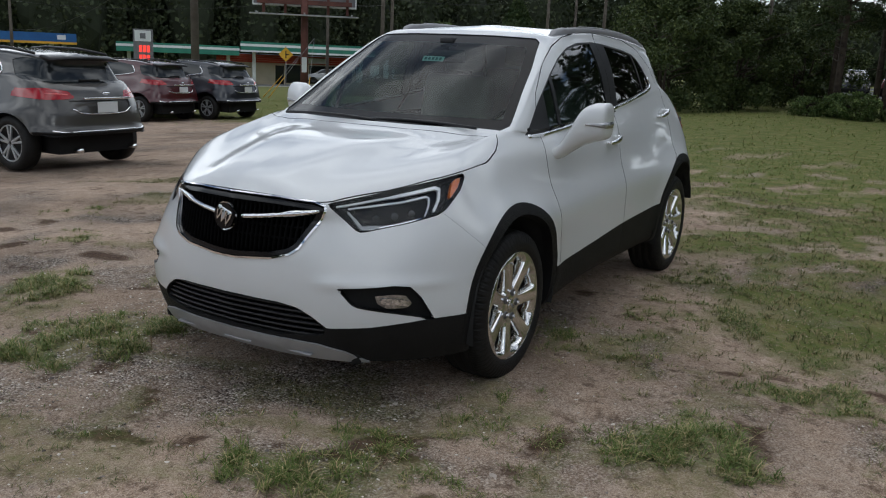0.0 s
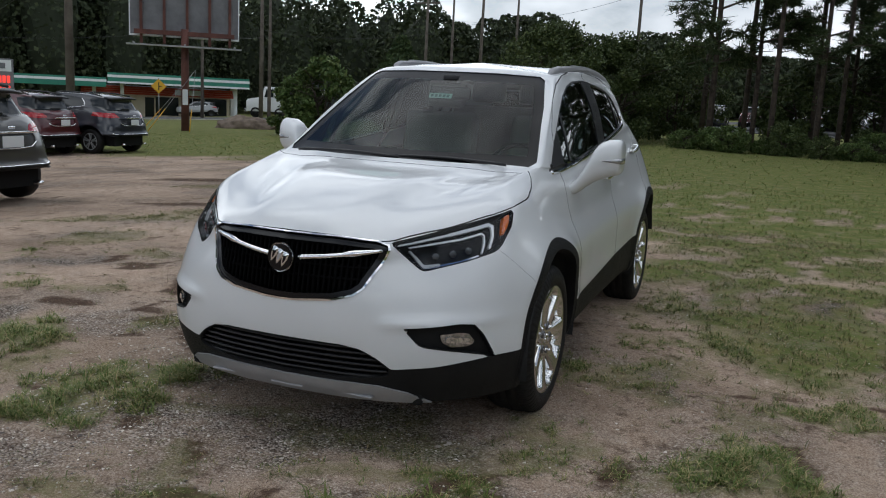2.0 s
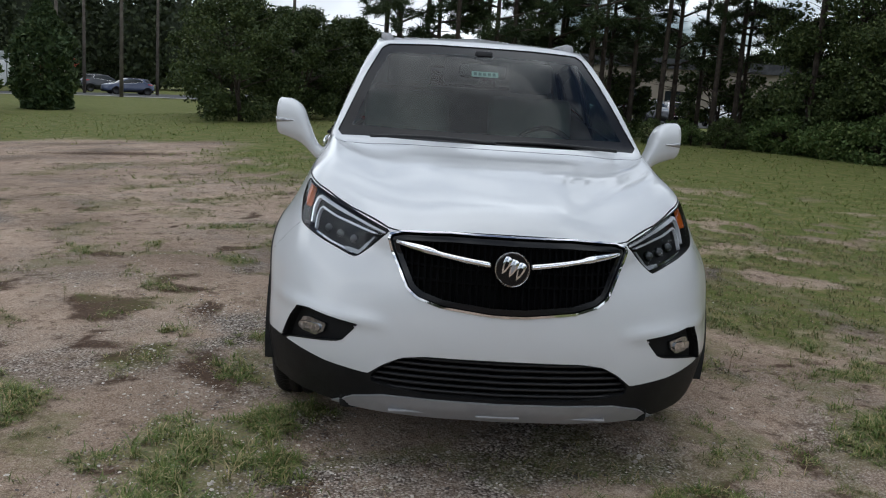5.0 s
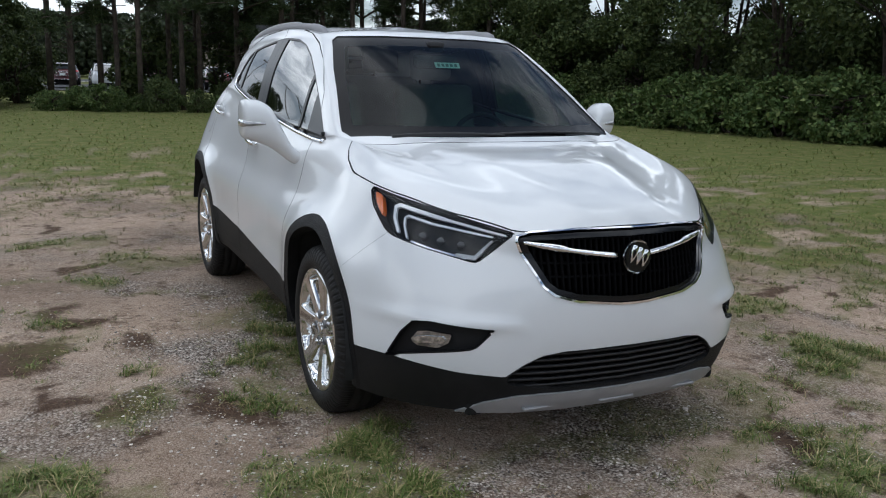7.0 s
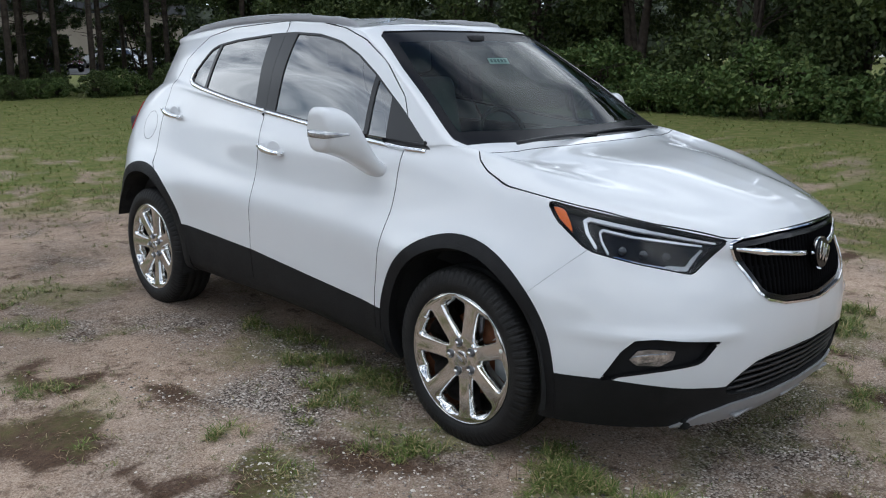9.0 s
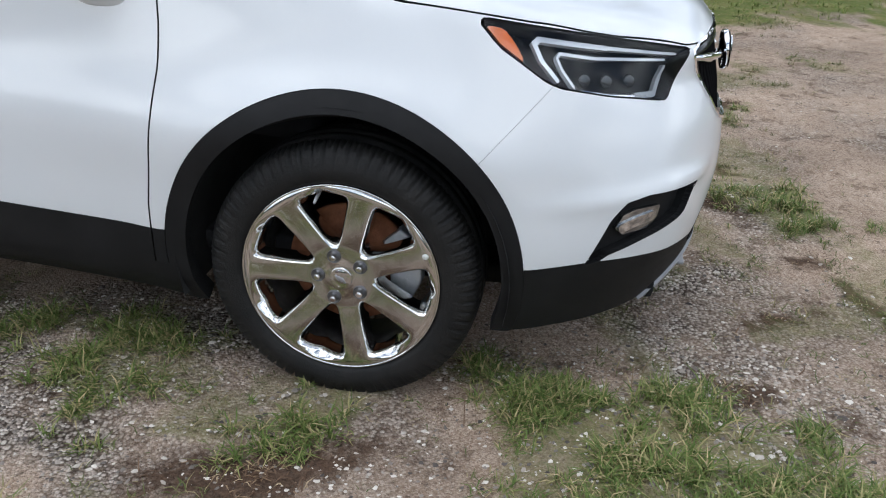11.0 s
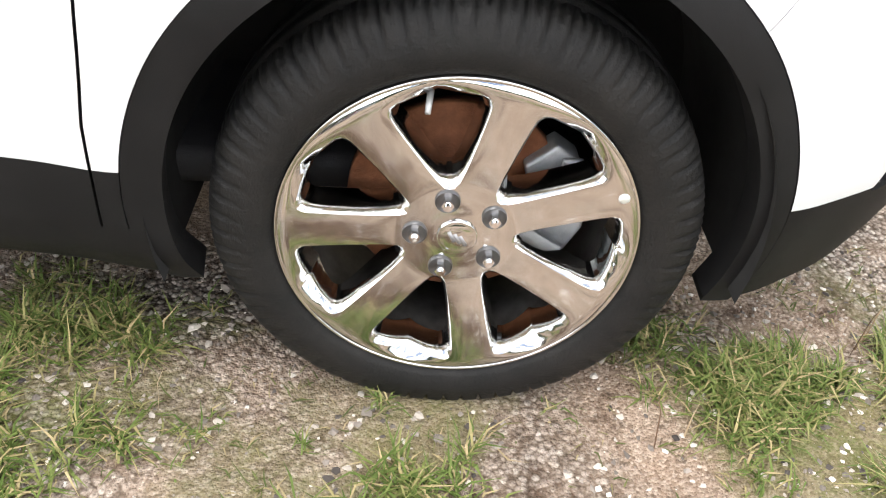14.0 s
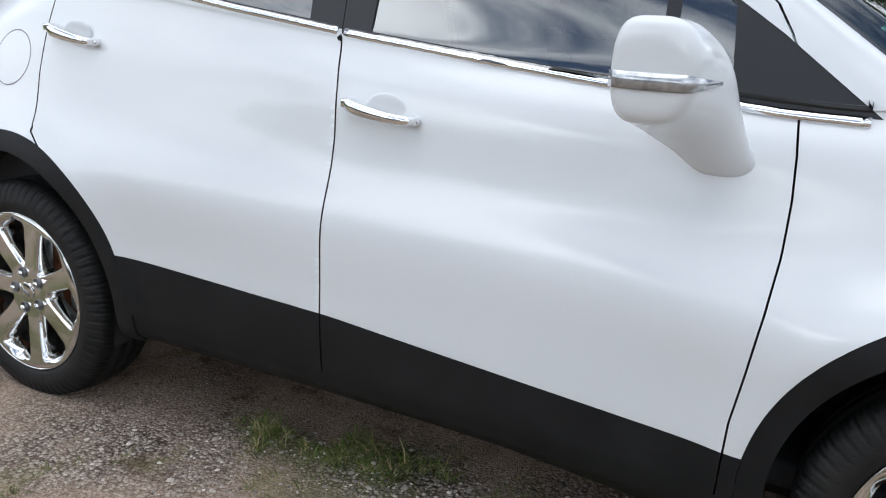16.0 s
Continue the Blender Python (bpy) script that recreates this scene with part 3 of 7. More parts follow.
def build_wheel(parent_car, x, y, side, phase):
    """A chrome seven-spoke wheel on its hub; the wheel's outer face looks along +x before side turns it."""
    wheel = new("wheel")
    wheel.parent = parent_car
    wheel["label"] = "seven-spoke chrome alloy wheel with black tyre"
    m = Matrix.Translation((x, y, .328)) @ (Matrix.Identity(4) if side > 0 else Matrix.Rotation(math.pi, 4, "Z"))
    wheel.matrix_basis = m
    # tyre: carcass with cut shoulder lugs
    steps = 432
    prof = [(-.105, .236), (-.114, .262), (-.116, .285), (-.108, .312), (-.098, .326), (-.086, .3345), (-.055, .3395), (-.05, .333), (-.042, .333), (-.037, .340),
            (-.008, .341), (-.004, .334), (.004, .334), (.008, .341), (.037, .340), (.042, .333), (.05, .333), (.055, .3395), (.086, .3345), (.098, .326), (.108, .312), (.116, .285),
            (.1165, .270), (.1145, .262), (.1135, .254), (.109, .246), (.101, .240), (.095, .236)]
    prof = [(px, .236 + (pr - .236) * .90) for px, pr in prof]
    bm = bmesh.new()
    loops = []
    for k in range(steps):
        a = 2 * math.pi * k / steps
        row = []
        for i, (px, pr) in enumerate(prof):
            cut = .012 if k % 6 == 0 and .075 < abs(px) < .112 and pr > .294 else (.006 if k % 6 == 3 and .052 < abs(px) < .09 and pr > .315 else 0)
            row.append(bm.verts.new((px, (pr - cut) * math.cos(a), (pr - cut) * math.sin(a))))
        loops.append(row)
    for k in range(steps):
        a, b = loops[k], loops[(k + 1) % steps]
        for i in range(len(prof) - 1):
            bm.faces.new((a[i], b[i], b[i + 1], a[i + 1]))
    part("tyre", bm, RUBBER, wheel)
    # rim face with windows between the spokes
    nr, na = 34, 364
    rr = np.concatenate([np.linspace(.0, .07, 8)[:-1], np.linspace(.07, .238, nr)])
    aa = np.arange(na + 1) * 2 * math.pi / na
    r, a = np.meshgrid(rr, aa, indexing="ij")
    face = np.interp(r, [0, .03, .05, .08, .12, .17, .20, .222, .230, .238], [.092, .092, .090, .091, .097, .104, .108, .111, .110, .104])
    nearest = (a - phase + math.pi / 7) % (2 * math.pi / 7) - math.pi / 7
    across = r * np.sin(nearest)
    face = face - .0035 * (np.abs(across) / .04) ** 3 * smoothstep(.07, .12, r) * smoothstep(.235, .20, r)
    v = np.stack([face, r * np.cos(a), r * np.sin(a)], -1)
    dr, da = np.gradient(v, axis=0), np.gradient(v, axis=1)
    n = np.cross(dr, da)
    n /= np.maximum(np.linalg.norm(n, axis=-1, keepdims=True), 1e-9)
    n[0] = (1, 0, 0)
    n *= np.sign(n[..., :1] + 1e-9)
    v[:, -1], n[:, -1] = v[:, 0], n[:, 0]
    i = np.arange(len(rr) * (na + 1)).reshape(len(rr), na + 1)
    i[:, -1] = i[:, 0]
    p, q, s, t = i[:-1, :-1].ravel(), i[1:, :-1].ravel(), i[1:, 1:].ravel(), i[:-1, 1:].ravel()
    f = np.concatenate([np.stack([p, q, s], 1), np.stack([p, s, t], 1)])
    f = f[(f[:, 0] != f[:, 1]) & (f[:, 1] != f[:, 2]) & (f[:, 0] != f[:, 2])]
    skin = Skin(v.reshape(-1, 3), f, n.reshape(-1, 3), np.stack([r, a], -1).reshape(-1, 2))

    def windows(sk):
        rv, av = np.hypot(sk.v[:, 1], sk.v[:, 2]), np.arctan2(sk.v[:, 2], sk.v[:, 1])
        mid = (av - phase) % (2 * math.pi / 7) - math.pi / 7
        px, py = rv * np.cos(mid), rv * np.sin(mid)
        half = .9 * math.pi / 7
        edge = [(.074, .004), (.079, .0105), (.093, .0185), (.112, .0275), (.145, .0425), (.180, .0575), (.194, .0625), (.204, .0615), (.2105, .054), (.2155, .032), (.2175, .012)]
        tri = [(p, -q) for p, q in edge] + [(p, q) for p, q in edge[::-1]]
        return poly_sdf(px, py, tri)

    skin = skin.keep(-windows(skin))
    rim = skin.object("rim", WHEEL_CHROME, wheel, 1, 0, "polished chrome rim with seven broad spokes")
    # walls of the windows: polished, narrowing inwards
    e = np.concatenate([skin.f[:, [0, 1]], skin.f[:, [1, 2]], skin.f[:, [2, 0]]])
    keys = np.sort(e, 1) @ np.array([1 << 32, 1])
    _, idx, cnt = np.unique(keys, return_index=True, return_counts=True)
    free = e[idx[cnt == 1]]
    bm = bmesh.new()
    made = {}

    def at(k, lvl):
        if (k, lvl) not in made:
            c = skin.v[k]
            rad = math.hypot(c[1], c[2])
            ang = math.atan2(c[2], c[1])
            mid = (ang - phase) % (2 * math.pi / 7) - math.pi / 7
            centre = ang - mid
            cy, cz = .165 * math.cos(centre), .165 * math.sin(centre)
            k1 = (0, .055, .145, .20)[lvl]
            depth = (0, .003, .020, .05)[lvl]
            made[k, lvl] = bm.verts.new((c[0] - depth, c[1] + (cy - c[1]) * k1, c[2] + (cz - c[2]) * k1))
        return made[k, lvl]

    for s0, s1 in free:
        if math.hypot(*skin.v[s0][1:]) > .23:
            continue
        for lv in range(3):
            bm.faces.new((at(s0, lv), at(s1, lv), at(s1, lv + 1), at(s0, lv + 1)))
    bmesh.ops.recalc_face_normals(bm, faces=bm.faces[:])
    part("spoke_wall", bm, WHEEL_CHROME, rim)
    part("barrel", bm_turned([(.104, .238), (.100, .2395), (.094, .236), (.085, .226), (.03, .212), (-.09, .208), (-.10, .236)], 96), BARREL, rim, "inner rim barrel, coloured dark for shade")
    part("lip", bm_turned([(.100, .2395), (.107, .2392), (.1085, .237), (.107, .234), (.103, .2335)], 128), WHEEL_CHROME, rim)
    cap = part("centre_cap", bm_turned([(.085, .0275), (.0955, .027), (.0975, .0255), (.0965, .0235), (.0975, .022), (.0992, .012), (.0997, 0)], 48), WHEEL_CHROME, rim, "chrome centre cap with a worn badge")
    bm = bmesh.new()
    for k in range(-1, 2):
        bmesh.ops.create_cube(bm, size=1, matrix=Matrix.Translation((.0995, k * .0075, -k * .003)) @ Matrix.Rotation(.5, 4, "X") @ Matrix.Diagonal((.0012, .005, .017, 1)))
    part("cap_badge", bm, SILVER, cap)
    for k in range(5):
        ang = radians(34 if side < 0 else 146) + k * 2 * math.pi / 5
        cy, cz = .0565 * math.cos(ang), .0565 * math.sin(ang)
        bm = bm_turned([(.0905, 0), (.0912, .0130), (.0925, .0148), (.0940, .0156), (.0932, .0164), (.088, .0170)], 28)
        bmesh.ops.translate(bm, verts=bm.verts[:], vec=(.001, cy, cz))
        part("nut_well", bm, NUT_WELL, rim)
        bm = bmesh.new()
        bmesh.ops.create_cone(bm, cap_ends=True, segments=6, radius1=.0086, radius2=.0082, depth=.014, matrix=Matrix.Translation((.097, cy, cz)) @ Matrix.Rotation(math.pi / 2, 4, "Y"))
        bmesh.ops.create_cone(bm, cap_ends=True, segments=16, radius1=.0060, radius2=.0048, depth=.006, matrix=Matrix.Translation((.1065, cy, cz)) @ Matrix.Rotation(math.pi / 2, 4, "Y"))
        part("wheel_nut", bm, CHROME, rim, smooth=False)
    bm = bm_tube([(.085, -.045, .208), (.108, -.047, .201), (.118, -.048, .195)], [.0042, .004, .0036], 8)
    part("valve", bm, CALIPER, rim)
    # brake behind the spokes
    part("brake_disc", bm_turned([(.02, .05), (.040, .05), (.040, .08), (.006, .084), (.006, .152), (-.018, .152), (-.018, .06)], 72), RUST, wheel, "rusty brake disc")
    bm = bmesh.new()
    fwd = 1 if side < 0 else -1
    sector = [(math.radians(d), rad) for d, rad in ((-24, .112), (-24, .172), (-8, .182), (10, .184), (28, .180), (40, .166), (40, .112), (10, .104))]
    pts = [(fwd * rad * math.cos(t), rad * math.sin(t)) for t, rad in sector]
    bm = bm_extruded(pts, .045, lambda a, b, d: (-.02 + d, a, b), .006)
    cal = part("brake_caliper", bm, CALIPER, wheel, "cast grey brake caliper")
    bm = bm_box(.023, .034, min(fwd * .135, fwd * .165), max(fwd * .135, fwd * .165), .045, .09, .005)
    part("caliper_clip", bm, CALIPER, cal)
    if side < 0 and y < 1:
        bm = bm_turned([(.1085, 0), (.1085, .0075), (.1088, .0075), (.1088, 0)], 20)
        bmesh.ops.translate(bm, verts=bm.verts[:], vec=(.0025, .205, .083))
        part("price_dot", bm, STICKER, rim, "round white paper sticker")
    for ob in wheel.children_recursive:
        ob.data.transform(Matrix.Diagonal((1, 1.05, 1.05, 1)))
    return wheel


def surface_point(skin, c, z, nose=True):
    """The point of the nose's skin nearest to the diagonal coordinate c and the height z."""
    cc = (skin.v[:, 0] + skin.v[:, 1]) * .7071
    k = np.argmin((cc - c) ** 2 + (skin.v[:, 2] - z) ** 2 + np.where(skin.w[:, 0] < 6, 0, 9))
    return skin.v[k], skin.n[k]


def strip_on(skin, path, width, lift, to_uv, samples=40):
    """A raised strip whose middle follows path in a flat coordinate (a, b) of the skin."""
    pa = np.array(path, float)
    seg = np.concatenate([[0], np.cumsum(np.hypot(*np.diff(pa, axis=0).T))])
    t = np.linspace(0, seg[-1], samples)
    a, b = np.interp(t, seg, pa[:, 0]), np.interp(t, seg, pa[:, 1])
    ta, tb = np.gradient(a), np.gradient(b)
    ln = np.hypot(ta, tb)
    na, nb = -tb / ln, ta / ln
    uvs = to_uv(skin)
    w = width if hasattr(width, "__len__") else [width] * samples
    w = np.interp(np.linspace(0, 1, samples), np.linspace(0, 1, len(w)), w)

    def lift_to(qa, qb, h):
        # a weighted local plane through the nearest places of the skin
        d2 = (uvs[0] - qa) ** 2 + (uvs[1] - qb) ** 2
        k = np.argpartition(d2, 36)[:36]
        ww = np.sqrt(np.exp(-d2[k] / (2 * .030 ** 2)) + 1e-6)[:, None]
        lhs = np.stack([np.ones(36), uvs[0][k] - qa, uvs[1][k] - qb], 1) * ww
        sol = np.linalg.lstsq(lhs, np.concatenate([skin.v[k], skin.n[k]], 1) * ww, rcond=None)[0][0]
        pt, nn = sol[:3], sol[3:]
        return pt + nn / np.linalg.norm(nn) * h

    loops = []
    for i in range(samples):
        h = w[i] / 2
        l, r = (a[i] + na[i] * h, b[i] + nb[i] * h), (a[i] - na[i] * h, b[i] - nb[i] * h)
        loops.append([lift_to(*l, -.004), lift_to(*l, lift * .7), lift_to(a[i], b[i], lift), lift_to(*r, lift * .7), lift_to(*r, -.004)])
    return bm_loft(loops, close=True)


def seat(parent, x, y, z, back_tilt=14):
    s = new("seat")
    s.parent = parent
    s.matrix_basis = pose(x, y, z)

    def pad(w, d, h, r):
        return bm_box(-w / 2, w / 2, -d / 2, d / 2, -h / 2, h / 2, r, 4)
    bm = pad(.50, .52, .16, .06)
    part("seat_cushion", bm, SEAT, s)
    bm = pad(.50, .14, .62, .06)
    bmesh.ops.transform(bm, matrix=pose(0, .30, .34, -back_tilt), verts=bm.verts[:])
    part("seat_back", bm, SEAT, s)
    bm = pad(.26, .09, .18, .04)
    bmesh.ops.transform(bm, matrix=pose(0, .42, .76, -8), verts=bm.verts[:])
    part("headrest", bm, SEAT, s)
    return s


def build_crossover():
    car = thing("crossover_car", "white pearl compact crossover with chrome wheels parked on gravel and weeds", "car")
    full = car_skin()
    d = fields(full)
    gap = .0022
    # wheel openings
    body = full.keep(ARCH_R - d["arch"])
    d = fields(body)
    trim = body.keep(d["arch"] - TRIM_R + .0005)
    body = body.keep(TRIM_R + .0005 - fields(body)["arch"])
    for s in (1, -1):
        td = np.minimum(trim.w[:, 0], 99)
        for lo, hi in ((-9, 1.3), (1.3, 9)):
            t1 = trim.keep(np.where((trim.v[:, 1] > lo) & (trim.v[:, 1] < hi), -1.0, 1.0))
            ra = arch_distance(t1.v[:, 1], t1.v[:, 2])
            t1 = t1.pushed(.005 * smoothstep(TRIM_R, TRIM_R - .008, ra) - .002)
            ob = t1.object("arch_trim", CLAD, car, s, .05)
    d = fields(body)
    black = body.keep(d["black"] + .0015)
    paint = body.keep(-fields(body)["black"])
    # cladding: bumper lower, sills, rear
    bd = fields(black)
    lower = black.keep(np.where(black.v[:, 1] < .2, -1.0, 1.0))
    ld = fields(lower)
    lower = lower.keep(-ld["skid"])
    lower = lower.keep(-fields(lower)["intake"])
    lower = lower.keep(-fields(lower)["fog"])
    lower.pushed(-.002).object("lower_bumper", CLAD, car, 1, .02, "black grained lower bumper", True)
    skid = full.keep(fields(full)["skid"] - .03).refined(2)
    skid = skid.keep(fields(skid)["skid"])
    skid.pushed(.006).object("skid_plate", SILVER, car, 1, .008, "silver painted skid plate", True)
    for k in (-.30, 0, .30):
        bm = bm_box(k - .075, k + .075, -.004, .02, -.005, .005, .004)
        yy = np.interp(abs(k), [0, .3], [-.882, -.862])
        bmesh.ops.translate(bm, verts=bm.verts[:], vec=(0, yy - .003, .234))
        part("skid_rib", bm, SILVER, car)
    sills = black.keep(np.where((black.v[:, 1] > .2) & (black.v[:, 1] < 2.3), -1.0, 1.0))
    sf = fields(sills)
    door_clad = sills.keep(np.interp(sills.v[:, 1], [.4, 2.2], [.335, .365]) - sills.v[:, 2])
    rocker = sills.keep(sills.v[:, 2] - np.interp(sills.v[:, 1], [.4, 2.2], [.332, .362]))
    fd, rd = fields(door_clad), None
    fclad, rclad = door_clad.keep(fd["front_door"] + gap), door_clad.keep(fields(door_clad)["rear_door"] + gap)
    rest = door_clad.keep(gap - np.minimum(fd["front_door"], fd["rear_door"]))
    rear_low = black.keep(np.where(black.v[:, 1] > 2.3, -1.0, 1.0))
    rear_low.object("rear_lower_bumper", CLAD, car, 1, .02, "", True)
    for s in (1, -1):
        rocker.pushed(-.006).object("rocker_cover", CLAD, car, s, .02)
        for end in (rest.keep(rest.v[:, 1] - 1.2), rest.keep(1.2 - rest.v[:, 1])):
            if len(end.f):
                end.object("sill_end", CLAD, car, s, .012)
    # painted nose
    pd = fields(paint)
    lamp_skin = paint.keep(pd["lamp"] + .002)
    paint = paint.keep(.002 - pd["lamp"])
    paint = paint.keep(-fields(paint)["fog"])
    paint = paint.keep(-fields(paint)["grille"])
    paint = paint.keep(-fields(paint)["intake"])
    pd = fields(paint)
    bonnet = paint.keep(pd["bonnet"] + gap)
    paint = paint.keep(gap - pd["bonnet"])
    bonnet.object("bonnet", PAINT, car, 1, .02, "", True)
    pd = fields(paint)
    bumper = paint.keep(np.maximum(pd["bumper"] + .0004, pd["arch"] * 0 - 1))
    paint = paint.keep(.0004 - pd["bumper"])
    bumper.object("front_bumper", PAINT, car, 1, .016, "", True)
    # glass house
    pd = fields(paint)
    screen = paint.keep(pd["screen"])
    paint = paint.keep(-pd["screen"])
    pd = fields(paint)
    back = paint.keep(pd["backlight"])
    paint = paint.keep(-pd["backlight"])
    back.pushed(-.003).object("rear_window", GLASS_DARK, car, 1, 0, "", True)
    sd = fields(screen)["screen"]
    band = screen.keep(-.045 - sd + .02 * (screen.v[:, 2] < 1.12))
    view = screen.keep(sd + .044)
    ws = view.pushed(-.004).object("windscreen", GLASS, car, 1, 0, "clear tinted windscreen", True)
    band.pushed(-.0045).object("windscreen_band", FRIT, car, 1, .004, "black ceramic windscreen border", True)
    pd = fields(paint)
    dlo = paint.keep(pd["dlo"])
    paint = paint.keep(-pd["dlo"])
    pd = fields(paint)
    fdoor = paint.keep(pd["front_door"] + gap)
    paint = paint.keep(gap - pd["front_door"])
    pd = fields(paint)
    rdoor = paint.keep(pd["rear_door"] + gap)
    paint = paint.keep(gap - pd["rear_door"])
    roof_cut = np.where((paint.w[:, 1] > 11.2), -1.0, 1.0)
    for s in (1, -1):
        tail = paint.keep(fields(paint)["tail"])
        tail.pushed(.006).object("tail_lamp", RED_LENS, car, s, .02, "red tail lamp")
    paint = paint.keep(-fields(paint)["tail"])
    paint.object("body_shell", PAINT, car, 1, .016, "", True)
    # doors with glass, cladding, handle
    for s in (1, -1):
        doors = {}
        for nm, skin, clad in (("front_door", fdoor, fclad), ("rear_door", rdoor, rclad)):
            ob = skin.object(nm, PAINT, car, s, .016)
            clad.pushed(-.001).object("door_cladding", CLAD, ob, s, .014)
            doors[nm] = ob
        gl = dlo.refined(2)
        y, z = gl.v[:, 1], gl.v[:, 2]
        border = fields(gl)["dlo"] + .008
        # dark frames: rear edge of the front pane, the pillars and the small corner pane
        pill = poly_sdf(y, z, [(1.405, 1.0), (1.56, 1.0), (1.575, 1.3), (1.60, 1.6), (1.37, 1.6), (1.385, 1.3)])
        nosetri = poly_sdf(y, z, [(.2, 1.0), (.545, 1.0), (.575, 1.13), (.60, 1.32), (.2, 1.32)])
        bar1 = poly_sdf(y, z, [(.685, 1.0), (.712, 1.0), (.735, 1.5), (.708, 1.5)])
        bar2 = poly_sdf(y, z, [(2.115, 1.0), (2.14, 1.0), (2.055, 1.6), (2.03, 1.6)])
        dark = np.minimum.reduce([pill, nosetri, bar1, bar2])
        solid = np.minimum(dark, -border)
        frame_skin = gl.keep(solid)
        pane = gl.keep(-solid)
        fl = pane.keep(pane.v[:, 1] - 1.47)
        rl = pane.keep(1.47 - pane.v[:, 1])
        ff, rf = frame_skin.keep(frame_skin.v[:, 1] - 1.472), frame_skin.keep(1.474 - frame_skin.v[:, 1])
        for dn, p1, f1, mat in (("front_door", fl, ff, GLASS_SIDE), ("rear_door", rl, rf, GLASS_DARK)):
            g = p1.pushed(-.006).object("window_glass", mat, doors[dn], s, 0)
            f1.pushed(-.0015).object("window_frame", SATIN_BLACK, doors[dn], s, .012)
        # bright strip under the panes
        base = [(.325, 1.0665), (.47, 1.070), (.70, 1.088), (1.0, 1.116), (1.41, 1.156), (1.46, 1.1615)]
        for dn, path in (("front_door", base), ("rear_door", [(1.48, 1.164), (1.8, 1.202), (2.12, 1.247), (2.24, 1.270), (2.275, 1.292), (2.255, 1.34)])):
            bm = strip_on(full, path, .017, .007, lambda sk: (sk.v[:, 1] + np.where((sk.w[:, 0] > 5.5) & (sk.w[:, 1] > 6) & (sk.w[:, 1] < 12), 0, 9), sk.v[:, 2]), 60)
            bmesh.ops.transform(bm, matrix=Matrix.Diagonal((s, 1, 1, 1)), verts=bm.verts[:])
            bmesh.ops.recalc_face_normals(bm, faces=bm.faces[:])
            part("bright_strip", bm, CHROME, doors[dn], "chrome window-line moulding")
        # handles
        for dn, hy, hz, hx, rise in (("front_door", 1.305, .998, .842, .012), ("rear_door", 2.350, 1.108, .823, .016)):
            k = np.argmin((full.v[:, 1] - hy) ** 2 + (full.v[:, 2] - hz) ** 2 + np.where((full.w[:, 0] > 6) & (full.w[:, 0] < 12.5), 0, 9))
            c, nn = full.v[k], full.n[k]
            loops = []
            for t in np.linspace(-1, 1, 15):
                bow = .030 * (1 - .75 * t ** 4) + .004
                hh, dd = (.0150 + .004 * t) * (1 - .35 * t ** 6), .011
                cx, cy, cz = c[0] + nn[0] * bow, hy + t * .100, hz + t * rise - .006 * (1 - t * t)
                loops.append([(s * (cx + dd * math.cos(q) * (1 if abs(math.cos(q)) else 1)), cy, cz + hh * math.sin(q)) for q in np.linspace(0, 2 * math.pi, 12, endpoint=False)])
            h = part("door_handle", bm_loft(loops), CHROME, doors[dn], "chrome pull handle")
            for t in (-1, 1):
                bm = bm_box(s * (c[0] + .012) - .02, s * (c[0] + .012) + .02, hy + t * .086 - .012, hy + t * .086 + .012, hz + t * rise - .010, hz + t * rise + .010, .005)
                part("handle_foot", bm, CHROME if t > 0 else PAINT, h)
            bm = bmesh.new()
            bmesh.ops.create_uvsphere(bm, u_segments=24, v_segments=12, radius=1)
            bmesh.ops.transform(bm, matrix=Matrix.Translation((s * (c[0] - .001), hy - .005, hz + .002)) @ Matrix.Diagonal((.004, .056, .040, 1)), verts=bm.verts[:])
            part("handle_recess", bm, PAINT, h)
        # mirror
        mir = new("wing_mirror")
        mir.parent = doors["front_door"]
        mir["label"] = "white wing mirror with side repeater"
        table = np.array([(.765, .553, .972, .054, .030), (.800, .566, .994, .056, .040), (.838, .592, 1.048, .066, .062), (.878, .622, 1.106, .082, .090), (.925, .640, 1.132, .082, .096),
                          (.965, .648, 1.141, .078, .092), (.990, .654, 1.144, .074, .088), (1.003, .657, 1.143, .058, .066), (1.006, .658, 1.141, .012, .012)])
        shape = spline(table, 6)

        def ring_point(row, q, grow=1.0):
            cq, sq = math.cos(q), math.sin(q)
            ey = math.copysign(abs(cq) ** (.45 if cq > 0 else .85), cq)
            ez = math.copysign(abs(sq) ** (.75 if sq > 0 else .85), sq)
            return (s * (row[0] + .02 * ez * (1.009 - row[0]) * 0), row[1] + row[3] * ey * grow, row[2] + row[4] * ez * grow)
        part("mirror_housing", bm_loft([[ring_point(r, q) for q in np.linspace(0, 2 * math.pi, 36, endpoint=False)] for r in shape]), PAINT, mir)
        bm = bm_loft([[(s * (.932 + .064 * math.cos(q)), y, 1.132 + .058 * math.sin(q)) for q in np.linspace(0, 2 * math.pi, 32, endpoint=False)] for y in (.716, .723)])
        part("mirror_glass", bm, CHROME, mir, "mirror glass")
        # the repeater wraps round the outer end
        edge = spline(np.array([(.915, .558), (.955, .568), (.986, .582), (1.002, .606), (1.007, .645), (1.006, .684), (1.000, .720)]), 5)
        loops = []
